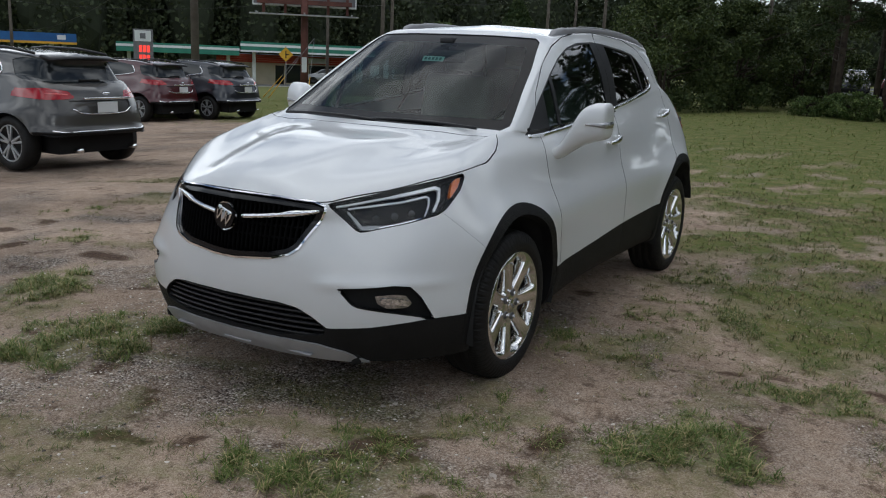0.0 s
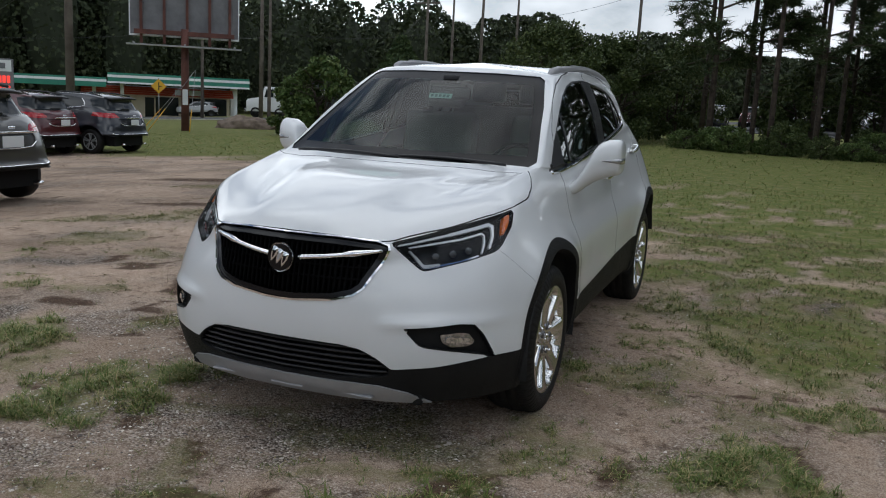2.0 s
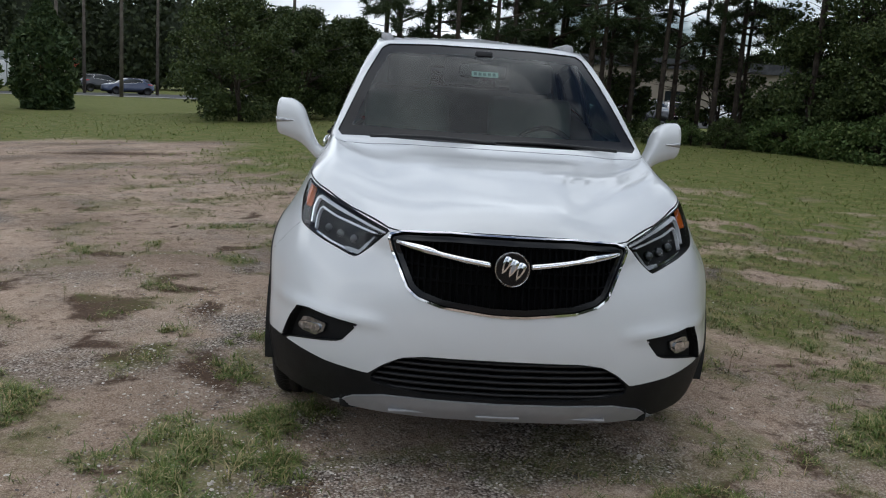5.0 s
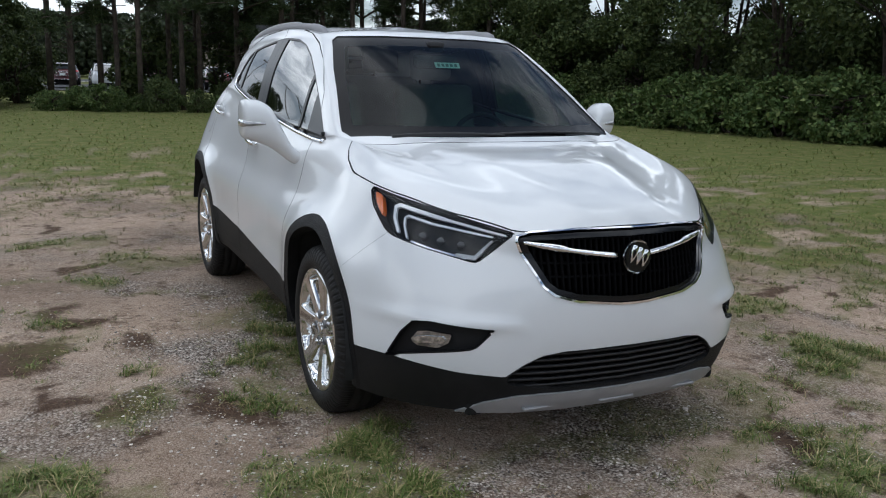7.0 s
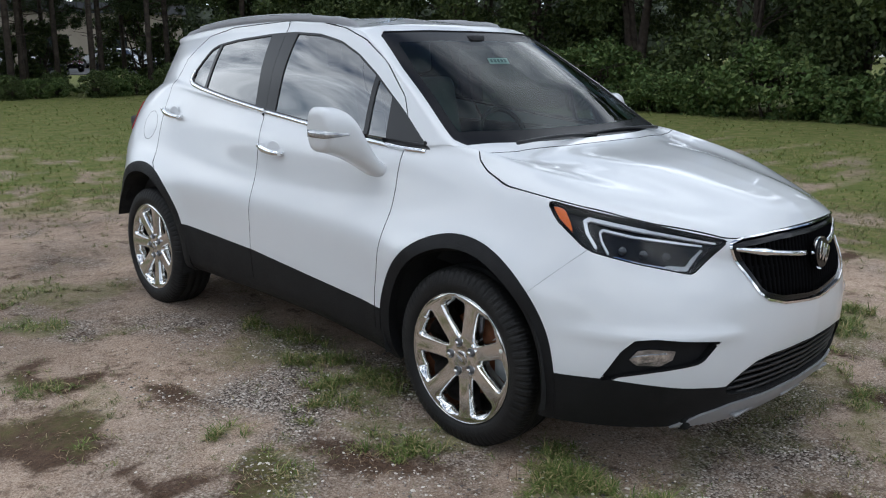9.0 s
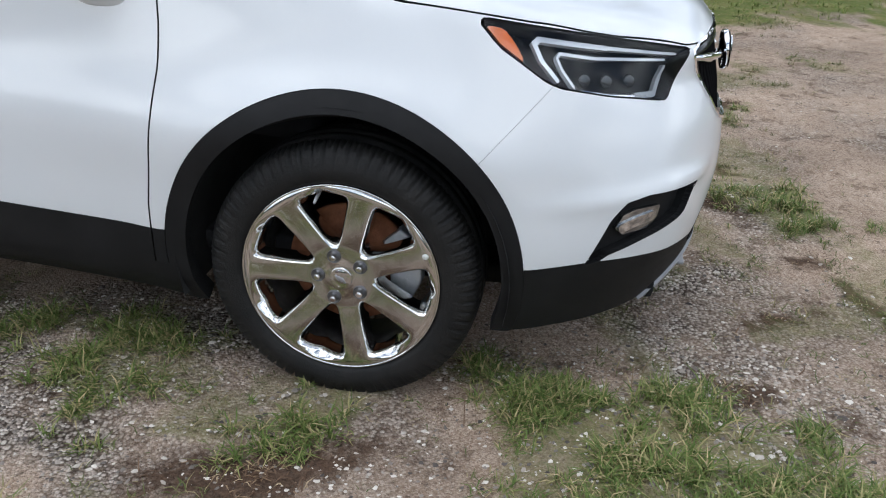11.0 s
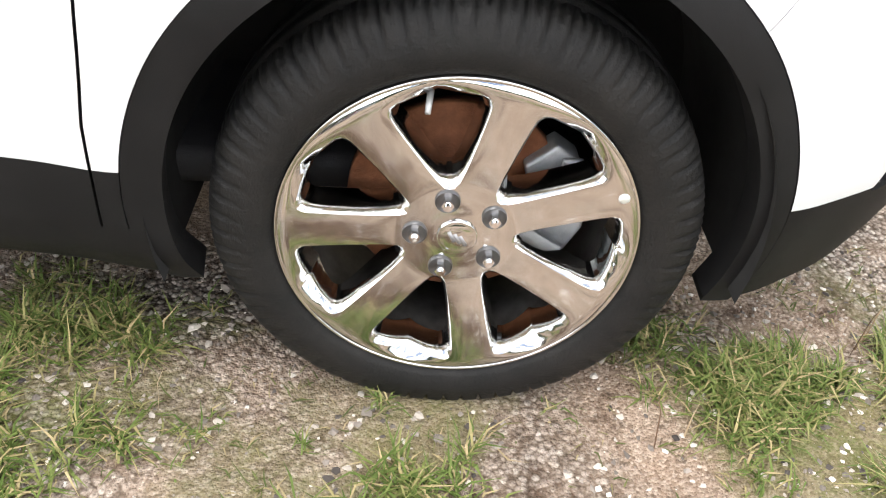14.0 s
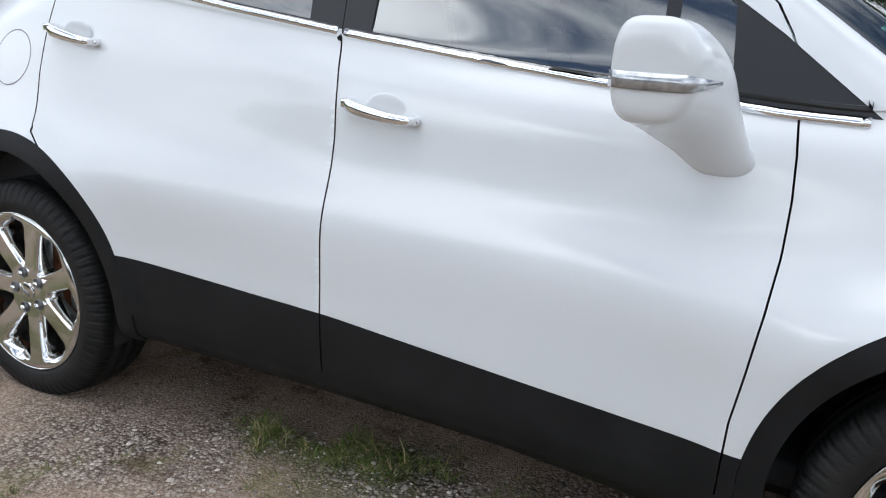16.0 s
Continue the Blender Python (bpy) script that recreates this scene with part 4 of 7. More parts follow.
        for k, (ex, ey) in enumerate(edge):
            h = .003 + .0115 * min(1, k / 14)
            ox, oy = .0035 * min(1, max(0, (ex - .94) / .05)), -.0045 * (1 if k < 16 else 0)
            loops.append([(s * (ex - .012), ey + .012, 1.128 - h), (s * (ex + ox), ey + oy, 1.128 - h), (s * (ex + ox), ey + oy, 1.128 + h), (s * (ex - .012), ey + .012, 1.128 + h)])
        part("side_repeater", bm_loft(loops), REPEATER, mir, "clear and chrome side repeater")
        # headlamp
        build_headlamp(car, full, lamp_skin, s)
        build_fog(car, full, s)
        # roof rail
        pts = [(.478, 1.03, 1.575), (.490, 1.10, 1.600), (.505, 1.22, 1.619), (.517, 1.42, 1.630), (.522, 1.72, 1.633), (.517, 2.05, 1.622), (.508, 2.33, 1.600), (.496, 2.56, 1.570), (.487, 2.70, 1.538)]
        pts = spline(np.array(pts), 6)
        loops = []
        for i, p in enumerate(pts):
            t = i / (len(pts) - 1)
            hw = .026 * min(1, .35 + 6 * t, .35 + 6 * (1 - t))
            hh = .022 * min(1, .3 + 7 * t, .3 + 7 * (1 - t)) * (1.25 if t < .22 else 1)
            loops.append([(s * (p[0] + hw * math.copysign(abs(math.cos(q)) ** .6, math.cos(q))), p[1], p[2] - .033 + hh * math.copysign(abs(math.sin(q)) ** .7, math.sin(q))) for q in np.linspace(0, 2 * math.pi, 14, endpoint=False)])
        rail = part("roof_rail", bm_loft(loops), RAIL_GREY, car, "grey roof rail")
        bm = bm_tube([(s * (p[0] + .012), p[1], p[2] - .010) for p in pts[16:40]], .005, 6)
        part("rail_bright", bm, CALIPER, rail)
        # wheels and arch liners
        for wy in WHEEL_Y:
            build_wheel(car, s * .745, wy, s, radians(22.6) if s < 0 else radians(157.4))
            prof = [(.868, .418), (.60, .415), (.40, .40), (.40, .20)]
            bm = bmesh.new()
            rows = []
            for k in range(33):
                lowest = 16 if wy > 1 else -14
                a = radians(lowest) + radians(194 - lowest) * k / 32
                rows.append([bm.verts.new((s * px, wy + pr * math.cos(a), ARCH_Z + pr * math.sin(a))) for px, pr in prof])
            for a, b in zip(rows, rows[1:]):
                for i in range(len(prof) - 1):
                    bm.faces.new((a[i], a[i + 1], b[i + 1], b[i]))
            bmesh.ops.recalc_face_normals(bm, faces=bm.faces[:])
            part("arch_liner", bm, LINER, car, "black felt wheel-arch liner")
    # round fuel flap on the rear quarter
    ring = [(FUEL[0] + .078 * math.cos(a), FUEL[1] + .078 * math.sin(a)) for a in np.linspace(0, 2 * math.pi, 41)]
    bm = strip_on(full, ring, .003, .0012, lambda sk: (sk.v[:, 1] + np.where((sk.w[:, 0] > 9) & (sk.w[:, 1] > 3) & (sk.w[:, 1] < 8), 0, 9), sk.v[:, 2]), 60)
    bmesh.ops.transform(bm, matrix=Matrix.Diagonal((-1, 1, 1, 1)), verts=bm.verts[:])
    bmesh.ops.recalc_face_normals(bm, faces=bm.faces[:])
    part("fuel_flap_seam", bm, RAIL_GREY, car)
    build_grille(car, full)
    build_cabin(car, full)
    return car


def build_headlamp(car, full, lamp_skin, s):
    lamp = new("headlamp")
    lamp.parent = car
    lamp["label"] = "angular headlamp with amber corner and black inner bezel"
    lens = lamp_skin.pushed(-.001).object("lens", LENS, lamp, s, .006)
    lens.visible_shadow = False
    deep = lamp_skin.pushed(-.05)
    back = deep.object("bezel", BEZEL, lamp, s, -.05)

    def strip(nm, path, width, mat, label=""):
        w = width if hasattr(width, "__len__") else [width] * len(path)
        sk = fine
        cc, zz = (sk.v[:, 0] + sk.v[:, 1]) * .7071, sk.v[:, 2]
        near = np.minimum.reduce([line_distance(cc, zz, path[i:i + 2]) - (w[i] + w[i + 1]) / 4 for i in range(len(path) - 1)])
        band = sk.keep(near)
        return band.pushed(-.022).object(nm, mat, lamp, s, .012, label)
    fine = lamp_skin.refined(2)
    # light guides: a long upper bar that turns down at the corner, and a second within it
    strip("light_guide", [(-.245, .842), (-.02, .878), (.165, .914), (.183, .905), (.178, .868), (.152, .826)], [.007, .012, .013, .013, .012, .010], CLEAR_LENS, "clear light guide")
    strip("light_guide", [(-.20, .829), (.02, .858), (.122, .880), (.134, .872), (.130, .846), (.110, .808)], .007, CLEAR_LENS, "clear light guide")
    strip("reflector_ledge", [(-.12, .757), (.0, .776), (.09, .797)], [.005, .007, .005], CHROME)
    strip("light_guide", [(-.085, .765), (-.15, .760), (-.178, .790), (-.20, .812)], [.010, .014, .010, .006], CALIPER)
    amber = lamp_skin.keep(np.maximum.reduce([-(((lamp_skin.v[:, 0] + lamp_skin.v[:, 1]) * .7071) - .224 - .35 * (lamp_skin.v[:, 2] - .87)), lamp_skin.v[:, 2] - .942,
                                              fields(lamp_skin)["lamp"] + .010]))
    if len(amber.f):
        amber.pushed(-.012).object("turn_signal", AMBER, lamp, s, .02, "amber turn signal")
    for c, z in ((-.085, .800), (-.01, .806), (.055, .814)):
        p, n = surface_point(full, c, z)
        bm = bmesh.new()
        bmesh.ops.create_uvsphere(bm, u_segments=20, v_segments=12, radius=.019)
        q = Vector(p) - Vector(n) * .044
        bmesh.ops.translate(bm, verts=bm.verts[:], vec=(s * q.x, q.y, q.z))
        part("projector", bm, GLASS_BALL, lamp, "dark projector lens")


def build_fog(car, full, s):
    fog = new("fog_lamp")
    fog.parent = car
    fog["label"] = "black fog lamp housing with clear lamp"
    near = full.keep(fields(full)["fog"] - .05).refined(2)
    pocket = near.keep(fields(near)["fog"])
    pocket.pushed(-.035).object("fog_pocket", CLAD, fog, s, -.036)
    lamp = near.keep(np.where(near.w[:, 0] < 6, poly_sdf((near.v[:, 0] + near.v[:, 1]) * .7071, near.v[:, 2], [(-.11, .500), (-.02, .505), (.02, .498), (.045, .468), (.02, .448), (-.06, .448), (-.10, .47)]), 9.0))
    lamp.pushed(-.020).object("fog_reflector", FOG_METAL, fog, s, .012, "clear fog lamp")
    glow = near.keep(line_distance((near.v[:, 0] + near.v[:, 1]) * .7071, near.v[:, 2], [(-.075, .480), (-.02, .476), (.026, .468)]) - .012)
    glow.pushed(-.014).object("fog_bowl", FOG_BOWL, fog, s, .01, "bright fog lamp bowl")


def front_y(full, x, z):
    """Depth of the nose's skin at a place of its front view."""
    k = np.argsort((full.v[:, 0] - abs(x)) ** 2 + (full.v[:, 2] - z) ** 2 + np.where((full.w[:, 0] < 5) & (full.w[:, 1] < 6.6), 0, 9))[:4]
    w = 1 / ((full.v[k, 0] - abs(x)) ** 2 + (full.v[k, 2] - z) ** 2 + 1e-5)
    return float((full.v[k, 1] * w).sum() / w.sum())


def build_grille(car, full):
    grille = new("grille")
    grille.parent = car
    grille["label"] = "black waterfall grille in a chrome surround"
    front = full.keep(np.minimum(fields(full)["grille"] - .05, 1)).refined(2)
    # added black sheet in place of the unlit hollow behind the fins
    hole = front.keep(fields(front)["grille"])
    hole.pushed(-.055).object("grille_shade_back", DARK, grille, 1, 0, "", True)
    ring = front.keep(fields(front)["grille"] - .002)
    ring = ring.keep(-fields(ring)["grille"] - np.interp(ring.v[:, 2], [.825, .845], [.0055, .003]))
    ring = ring.keep(np.where(ring.v[:, 0] < -.5, 1.0, -1.0))
    ring.pushed(.004).object("grille_surround", CHROME, grille, 1, .010, "chrome grille surround", True)
    inner = front.keep(np.maximum(fields(front)["grille"] + .008, -fields(front)["grille"] - .026))
    inner.pushed(-.006).object("grille_inner_frame", GLOSS_BLACK, grille, 1, .03, "", True)
    for k in range(-17, 18):
        x = k * .0215
        lo = np.interp(abs(x), [0, .06, .22, .30, .335, .392], [.610, .612, .628, .651, .678, .79]) + .012
        hi = np.interp(abs(x), [0, .2, .355, .40], [.862, .858, .848, .83]) - .012
        if hi - lo < .03:
            continue
        loops = []
        for z in np.linspace(lo, hi, 9):
            y = front_y(full, x, z)
            loops.append([(x - .003, y + .045, z), (x - .0035, y + .022, z), (x, y + .014, z), (x + .0035, y + .022, z), (x + .003, y + .045, z)])
        part("grille_fin", bm_loft(loops), GRILLE_BLACK, grille)
    for z in (.70, .745, .825):
        half = np.interp(z, [.62, .66, .70, .79, .84], [.2, .31, .345, .385, .395])
        loops = []
        for x in np.linspace(-half, half, 30):
            y = front_y(full, x, z) + .030
            loops.append([(x, y, z - .006), (x, y - .006, z), (x, y, z + .006), (x, y + .02, z)])
        part("grille_crossbar", bm_loft(loops), GRILLE_BLACK, grille)
    for s in (1, -1):
        loops = []
        for t in np.linspace(0, 1, 24):
            x = .066 + (.378 - .066) * t
            zc = .770 + .035 * t + .010 * t * t
            th = .0115 * (1 - .25 * t) * (1.0 if t < .55 else 1.0 + .55 * smoothstep(.55, .62, t) * (1 - smoothstep(.7, 1.0, t)))
            y = front_y(full, x, zc) - .004 + .008 * t
            loops.append([(s * x, y + .02, zc - th), (s * x, y + .004, zc - th * .9), (s * x, y - .004, zc - th * .1), (s * x, y + .004, zc + th * .9), (s * x, y + .02, zc + th)])
        part("grille_wing", bm_loft(loops), CHROME, grille, "chrome grille wing")
    # round badge: three slanted shields in a ring
    y0 = front_y(full, 0, .767) - .018
    badge = new("badge")
    badge.parent = car
    badge["label"] = "round chrome badge with three slanted shields"
    badge.matrix_basis = pose(0, y0, .767, -4)
    bm = bm_turned([(.0, .058), (-.012, .0575), (-.016, .0545), (-.012, .0505), (.0, .050)], 64, "z")
    bmesh.ops.rotate(bm, verts=bm.verts[:], cent=(0, 0, 0), matrix=Matrix.Rotation(-math.pi / 2, 3, "X"))
    bmesh.ops.transform(bm, matrix=Matrix.Diagonal((1, -1, 1, 1)), verts=bm.verts[:])
    bmesh.ops.recalc_face_normals(bm, faces=bm.faces[:])
    part("badge_ring", bm, CHROME, badge)
    bm = bmesh.new()
    bmesh.ops.create_cone(bm, cap_ends=True, segments=48, radius1=.052, radius2=.052, depth=.012, matrix=Matrix.Rotation(math.pi / 2, 4, "X"))
    part("badge_disc", bm, GLOSS_BLACK, badge, smooth=False)
    for k, (cx, cz) in enumerate(((-.0235, .010), (.0, .001), (.0235, -.008))):
        shield = [(-.0125, .027), (.0, .030), (.0125, .027), (.0125, .006), (.007, -.013), (.0, -.026), (-.007, -.013), (-.0125, .006)]
        turn = radians(-24)
        pts = [((a * math.cos(turn) - b * math.sin(turn)) + cx, (a * math.sin(turn) + b * math.cos(turn)) * 1.15 + cz) for a, b in shield]
        bm = bm_extruded(pts, .006, lambda a, b, d: (a, -.006 - d, b), .002)
        plate = part("badge_shield", bm, CHROME, badge)
        pts = [((a * .45 * math.cos(turn) - b * .5 * math.sin(turn)) + cx, (a * .45 * math.sin(turn) + b * .5 * math.cos(turn)) * 1.15 + cz) for a, b in shield]
        part("shield_field", bm_extruded(pts, .0012, lambda a, b, d: (a, -.0120 - d, b)), GLOSS_BLACK if k != 1 else SILVER, plate, smooth=False)
    # lower intake
    intake = new("lower_intake")
    intake.parent = car
    # likewise a black sheet, painting the shade behind the slats
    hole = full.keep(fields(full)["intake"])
    hole.pushed(-.06).object("intake_shade_back", DARK, intake, 1, -.06, "", True)
    for z in (.322, .346, .370, .394, .418, .440):
        half = np.interp(z, [.30, .33, .352, .40, .434, .45], [.30, .43, .445, .395, .335, .25])
        loops = []
        for x in np.linspace(-half, half, 34):
            y = front_y(full, x, z)
            loops.append([(x, y + .045, z - .006), (x, y + .014, z - .005), (x, y + .010, z), (x, y + .014, z + .005), (x, y + .045, z + .004)])
        part("intake_slat", bm_loft(loops), SATIN_BLACK, intake)


def build_cabin(car, full):
    cabin = new("cabin")
    cabin.parent = car
    cabin["label"] = "light grey leather seats behind a dark dashboard"
    # closed dark floor, bulkheads, headlining
    part("cabin_floor", bm_box(-.70, .70, .1, 3.05, .30, .36, .02), DASH, cabin)
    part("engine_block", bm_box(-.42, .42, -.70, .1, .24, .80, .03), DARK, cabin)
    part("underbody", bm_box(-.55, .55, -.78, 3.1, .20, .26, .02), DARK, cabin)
    for s in (1, -1):
        bm = bm_box(-.03, .03, .45, 3.0, .3, 1.06, .02)
        bmesh.ops.translate(bm, verts=bm.verts[:], vec=(s * .70, 0, 0))
        part("door_card", bm, DASH, cabin)
    loops = []
    for x in np.linspace(-.68, .68, 15):
        b = .03 * math.cos(x / .68 * 1.4)
        loops.append([(x, .10, .62), (x, .20 - b, .98), (x, .36, 1.045 + b), (x, .58, 1.055 + b * (1 + .8 * math.exp(-((x - .36) / .16) ** 2))), (x, .80, 1.02), (x, .84, .90), (x, .72, .66)])
    part("dashboard", bm_loft(loops), DASH, cabin)
    top = full.keep(np.where(full.w[:, 1] > 11.1, -1.0, 1.0))
    top.pushed(-.03).object("headlining", SEAT, cabin, 1, 0, "", True)
    for x in (-.37, .37):
        seat(cabin, x, 1.22, .66)
        seat(cabin, x, 2.08, .70)
    seat(cabin, 0, 2.08, .70)
    bm = bm_tube([(.37 + .18 * math.cos(a), .90 + .055 * math.sin(a), .99 + .165 * math.sin(a)) for a in np.linspace(0, 2 * math.pi, 33)], .014, 8, caps=False)
    wheel = part("steering_wheel", bm, DASH, cabin)
    part("steering_hub", bm_box(.30, .44, .885, .915, .93, 1.05, .02), DASH, wheel)
    part("steering_spoke", bm_box(.20, .54, .89, .91, .985, 1.015, .008), DASH, wheel)
    bm = bm_box(-.12, .12, .74, .77, 1.39, 1.46, .02)
    part("rear_view_mirror", bm, DASH, cabin)
    bm = bm_box(-.045, .045, .74, .80, 1.475, 1.525, .015)
    part("sensor_pod", bm, DASH, cabin)
    # paper sticker on the screen
    sy = .598
    st = new("screen_sticker")
    st.parent = car
    st.matrix_basis = pose(0, .612, 1.408, 52)
    part("paper", bm_box(-.066, .066, -.016, .016, -.001, .001), STICKER, st, "white paper label behind glass", False)
    for k in range(5):
        part("print_bar", bm_box(-.055 + k * .023, -.040 + k * .023, -.009, .009, .0012, .0018), PRINT, st, smooth=False)
    # wipers at the foot of the screen
    for x0, x1, y0 in ((.56, -.02, .045), (.02, -.52, .0)):
        bm = bm_tube([(x0 * (1 - t) + x1 * t, y0 + .055 - .06 * t + .03 * t * t, 1.106 + .010 * math.sin(math.pi * t) + .004 * t) for t in np.linspace(0, 1, 12)], .008, 6)
        part("wiper", bm, SATIN_BLACK, car)


GLASS_BALL = material("projector_glass", (.03, .034, .038), .04, .5, 1.0)

# ---- ground: one sheet of sandy gravel that turns to lawn ----
def ground_z(x, y):
    """The lot falls away towards the road."""
    return np.interp(np.asarray(x, float), [-100, -68, -50, -25, -17, -12, -8, -4, -2], [-3.3, -3.0, -1.9, -.9, -.8, -.56, -.29, -.08, 0])


# weed and dry patches on the gravel: x, y, half length, half width, turn
GREEN = [rings_of(s) for s in (
    "-1.04,-1.19,.16,.23,37 -1.01,-.74,.36,.22,38 -2.01,-.37,.30,.22,39 .76,-1.27,.41,.15,35 1.75,-.34,.27,.37,36 -1.07,-.91,.17,.18,6 -1.50,.69,.06,.08,-36",
    "-.65,.63,.24,.10,-85 -.98,.55,.15,.13,-86 -.96,.14,.17,.10,-86 -.86,-.33,.09,.07,-86 -.88,-.59,.16,.14,-86 -.72,.95,.25,.10,-85 -.70,1.55,.22,.12,-80 -.83,.02,.30,.035,-88")]
WEEDY = [rings_of(s) for s in (
    "1.21,.78,.20,.27,37 .80,.63,.15,.50,38 .99,-.30,.13,.2,36 2.27,.73,.09,.11,36 1.18,2.50,.24,.38,40 -1.00,-.56,.28,.27,7 -1.79,-.37,.13,.28,8 -1.30,3.18,.16,.36,-36 -1.54,2.51,.19,.25,-36",
    "-1.80,1.65,.18,.17,-37 -.88,.52,.15,.18,-37 -.92,.21,.10,.10,-37 1.45,1.6,.4,.2,20 .55,-.95,.3,.15,30 -1.9,3.9,.35,.2,10 -2.7,2.9,.3,.2,60 -3.1,.6,.25,.2,15")]
SPARSE = [rings_of(s) for s in (
    "-.10,-.75,.75,.16,10 .35,-1.11,.15,.15,36 .29,-.61,.45,.2,37 1.76,1.10,.17,.2,37 2.0,1.42,.1,.16,37 1.80,.35,.2,.32,36 -.93,.08,.12,.25,9 -1.58,.26,.1,.16,10 -.80,1.32,.42,.33,-36 -.83,.30,.1,.07,-86",
    "1.9,2.2,.5,.4,30 1.2,3.6,.5,.4,10 -.2,-1.9,.35,.2,20 1.3,-1.3,.3,.2,40 -2.6,-1.0,.35,.25,30 -3.2,2.0,.4,.3,0 -2.4,4.6,.5,.4,20 -5.5,3.5,.8,.4,20 -6.5,7.5,1.2,.4,10 -4.5,9.5,1.3,.4,5 -8,11,1.4,.4,12")]
DRY = [rings_of(s) for s in (
    "-.63,-1.13,.14,.12,37 -.08,-1.48,.12,.11,36 -1.71,1.62,.18,.18,14 -1.43,1.13,.12,.15,12 -1.21,.10,.17,.18,9 -1.99,1.06,.19,.27,12 -1.46,1.06,.17,.13,-36 -1.59,.25,.11,.10,-37 -1.23,.14,.16,.15,-37",
    "-1.79,.43,.11,.08,-37 .2,-1.35,.12,.1,20 .75,-.85,.14,.1,30 1.05,-1.05,.12,.08,10 -2.4,.3,.2,.12,25 -2.9,1.5,.3,.15,10 -5.2,5.2,.8,.25,15 -7.5,8.5,1.2,.3,10 -5.5,11.5,1.3,.3,5 2.0,-.1,.12,.1,0 -2.2,-.9,.15,.1,40")]


def strewn(seed, count, low, high, box=(-4.5, 3.6, -3.0, 6.5)):
    """Small chance patches over the lot, clear of the car's middle."""
    rng = np.random.RandomState(seed)
    rows = []
    while len(rows) < count:
        x, y = rng.uniform(box[0], box[1]), rng.uniform(box[2], box[3])
        if not (abs(x) < .6 and -.7 < y < 3.2):
            a = rng.uniform(low, high)
            rows.append((x, y, a, a * rng.uniform(.35, .9), rng.uniform(0, 180)))
    return np.array(rows)


# coarse grey gravel without sand
COARSE = [rings_of(s) for s in (
    "-1.10,.91,.30,.22,60 -.62,1.33,.35,.2,80 -.9,2.14,.4,.22,75 -1.19,.42,.22,.16,20 -.97,-1.54,.4,.2,10 -.58,-.95,.3,.2,30 -.21,-1.05,.35,.2,20 -.85,-.95,.2,.15,0",
    "-.03,-.85,.3,.14,15 .22,-.60,.4,.2,30 .89,-1.09,.35,.2,30 -.33,-1.15,.3,.2,20 -1.1,.60,.14,.1,0 -.72,-.42,.22,.14,80 -1.03,-.05,.16,.1,0 -.70,1.75,.5,.2,85 -.98,2.0,.4,.25,80 -.55,.55,.5,.15,85 .55,.5,.8,.2,85")]
COARSE.append(strewn(64, 40, .10, .35))
DRY.append(strewn(61, 70, .05, .17))
WEEDY.append(strewn(62, 46, .05, .20))
SPARSE.append(strewn(63, 50, .08, .32))
SPARSE.append(strewn(65, 60, .12, .50, (.7, 4.2, -1.6, 6.5)))
WEEDY.append(strewn(66, 60, .06, .26, (.7, 4.2, -1.6, 6.5)))
SPARSE.append(strewn(67, 26, .10, .40, (-2.2, 1.0, -1.9, -.4)))
SPARSE.append(strewn(68, 40, .2, .7, (-5.5, -1.2, 2.2, 9.0)))


def patch_weight(x, y, patches, soft=.35):
    w = np.zeros(np.shape(x))
    wx, wy = (wave_noise(x, y, 5.5, 91) - .5) * .30, (wave_noise(x, y, 5.5, 92) - .5) * .30
    x, y = x + wx, y + wy
    for rows in patches:
        for cx, cy, a, b, turn in rows:
            c, s = math.cos(radians(turn)), math.sin(radians(turn))
            u, v = (x - cx) * c + (y - cy) * s, -(x - cx) * s + (y - cy) * c
            w = np.maximum(w, smoothstep(1 + soft, 1 - soft, np.sqrt((u / a) ** 2 + (v / b) ** 2)))
    return w


def wave_noise(x, y, scale, seed):
    """Cheap smooth noise in 0..1 from turned sines."""
    rng = np.random.RandomState(seed)
    out = np.zeros(np.shape(x))
    for k in range(9):
        a, f, p = rng.uniform(0, 6.28), scale * rng.uniform(.6, 2.4), rng.uniform(0, 6.28)
        out += np.sin(f * (x * math.cos(a) + y * math.sin(a)) + p + 1.3 * np.sin(f * .6 * (x * math.sin(a) - y * math.cos(a))))
    return .5 + out / 9


def lawn_weight(x, y):
    """1 on the lawn north-west, behind and east of the car, 0 on the gravel."""
    n = (wave_noise(x, y, 1.1, 4) - .5) * 2.2
    nw = smoothstep(13.0, 16.5, y - .33 * np.clip(-x - 6, 0, 30) * -.0 + n * 1.5 + np.clip(x + 6, 0, 6) * .5)
    back = smoothstep(2.8, 9.0, y + n + np.clip(x + .5, -6, 3) * .9)
    east = smoothstep(1.3, 3.8, x + n * .9 + np.clip(y - 1.0, -3, 3) * .55)
    path = smoothstep(.5, 0, np.abs(x - 2.35 - .1 * y) / .55) * smoothstep(6, 3, y)
    field = np.clip(np.maximum.reduce([nw, back * smoothstep(-5.5, -2.5, x), east]) - .35 * path, 0, 1)
    far = smoothstep(8, 20, np.hypot(x, y))
    return field * np.clip(.42 + .30 * smoothstep(.38, .62, wave_noise(x, y, 2.2, 55)) + .40 * smoothstep(.36, .6, wave_noise(x, y, 6.5, 56)) + .7 * far, 0, 1)


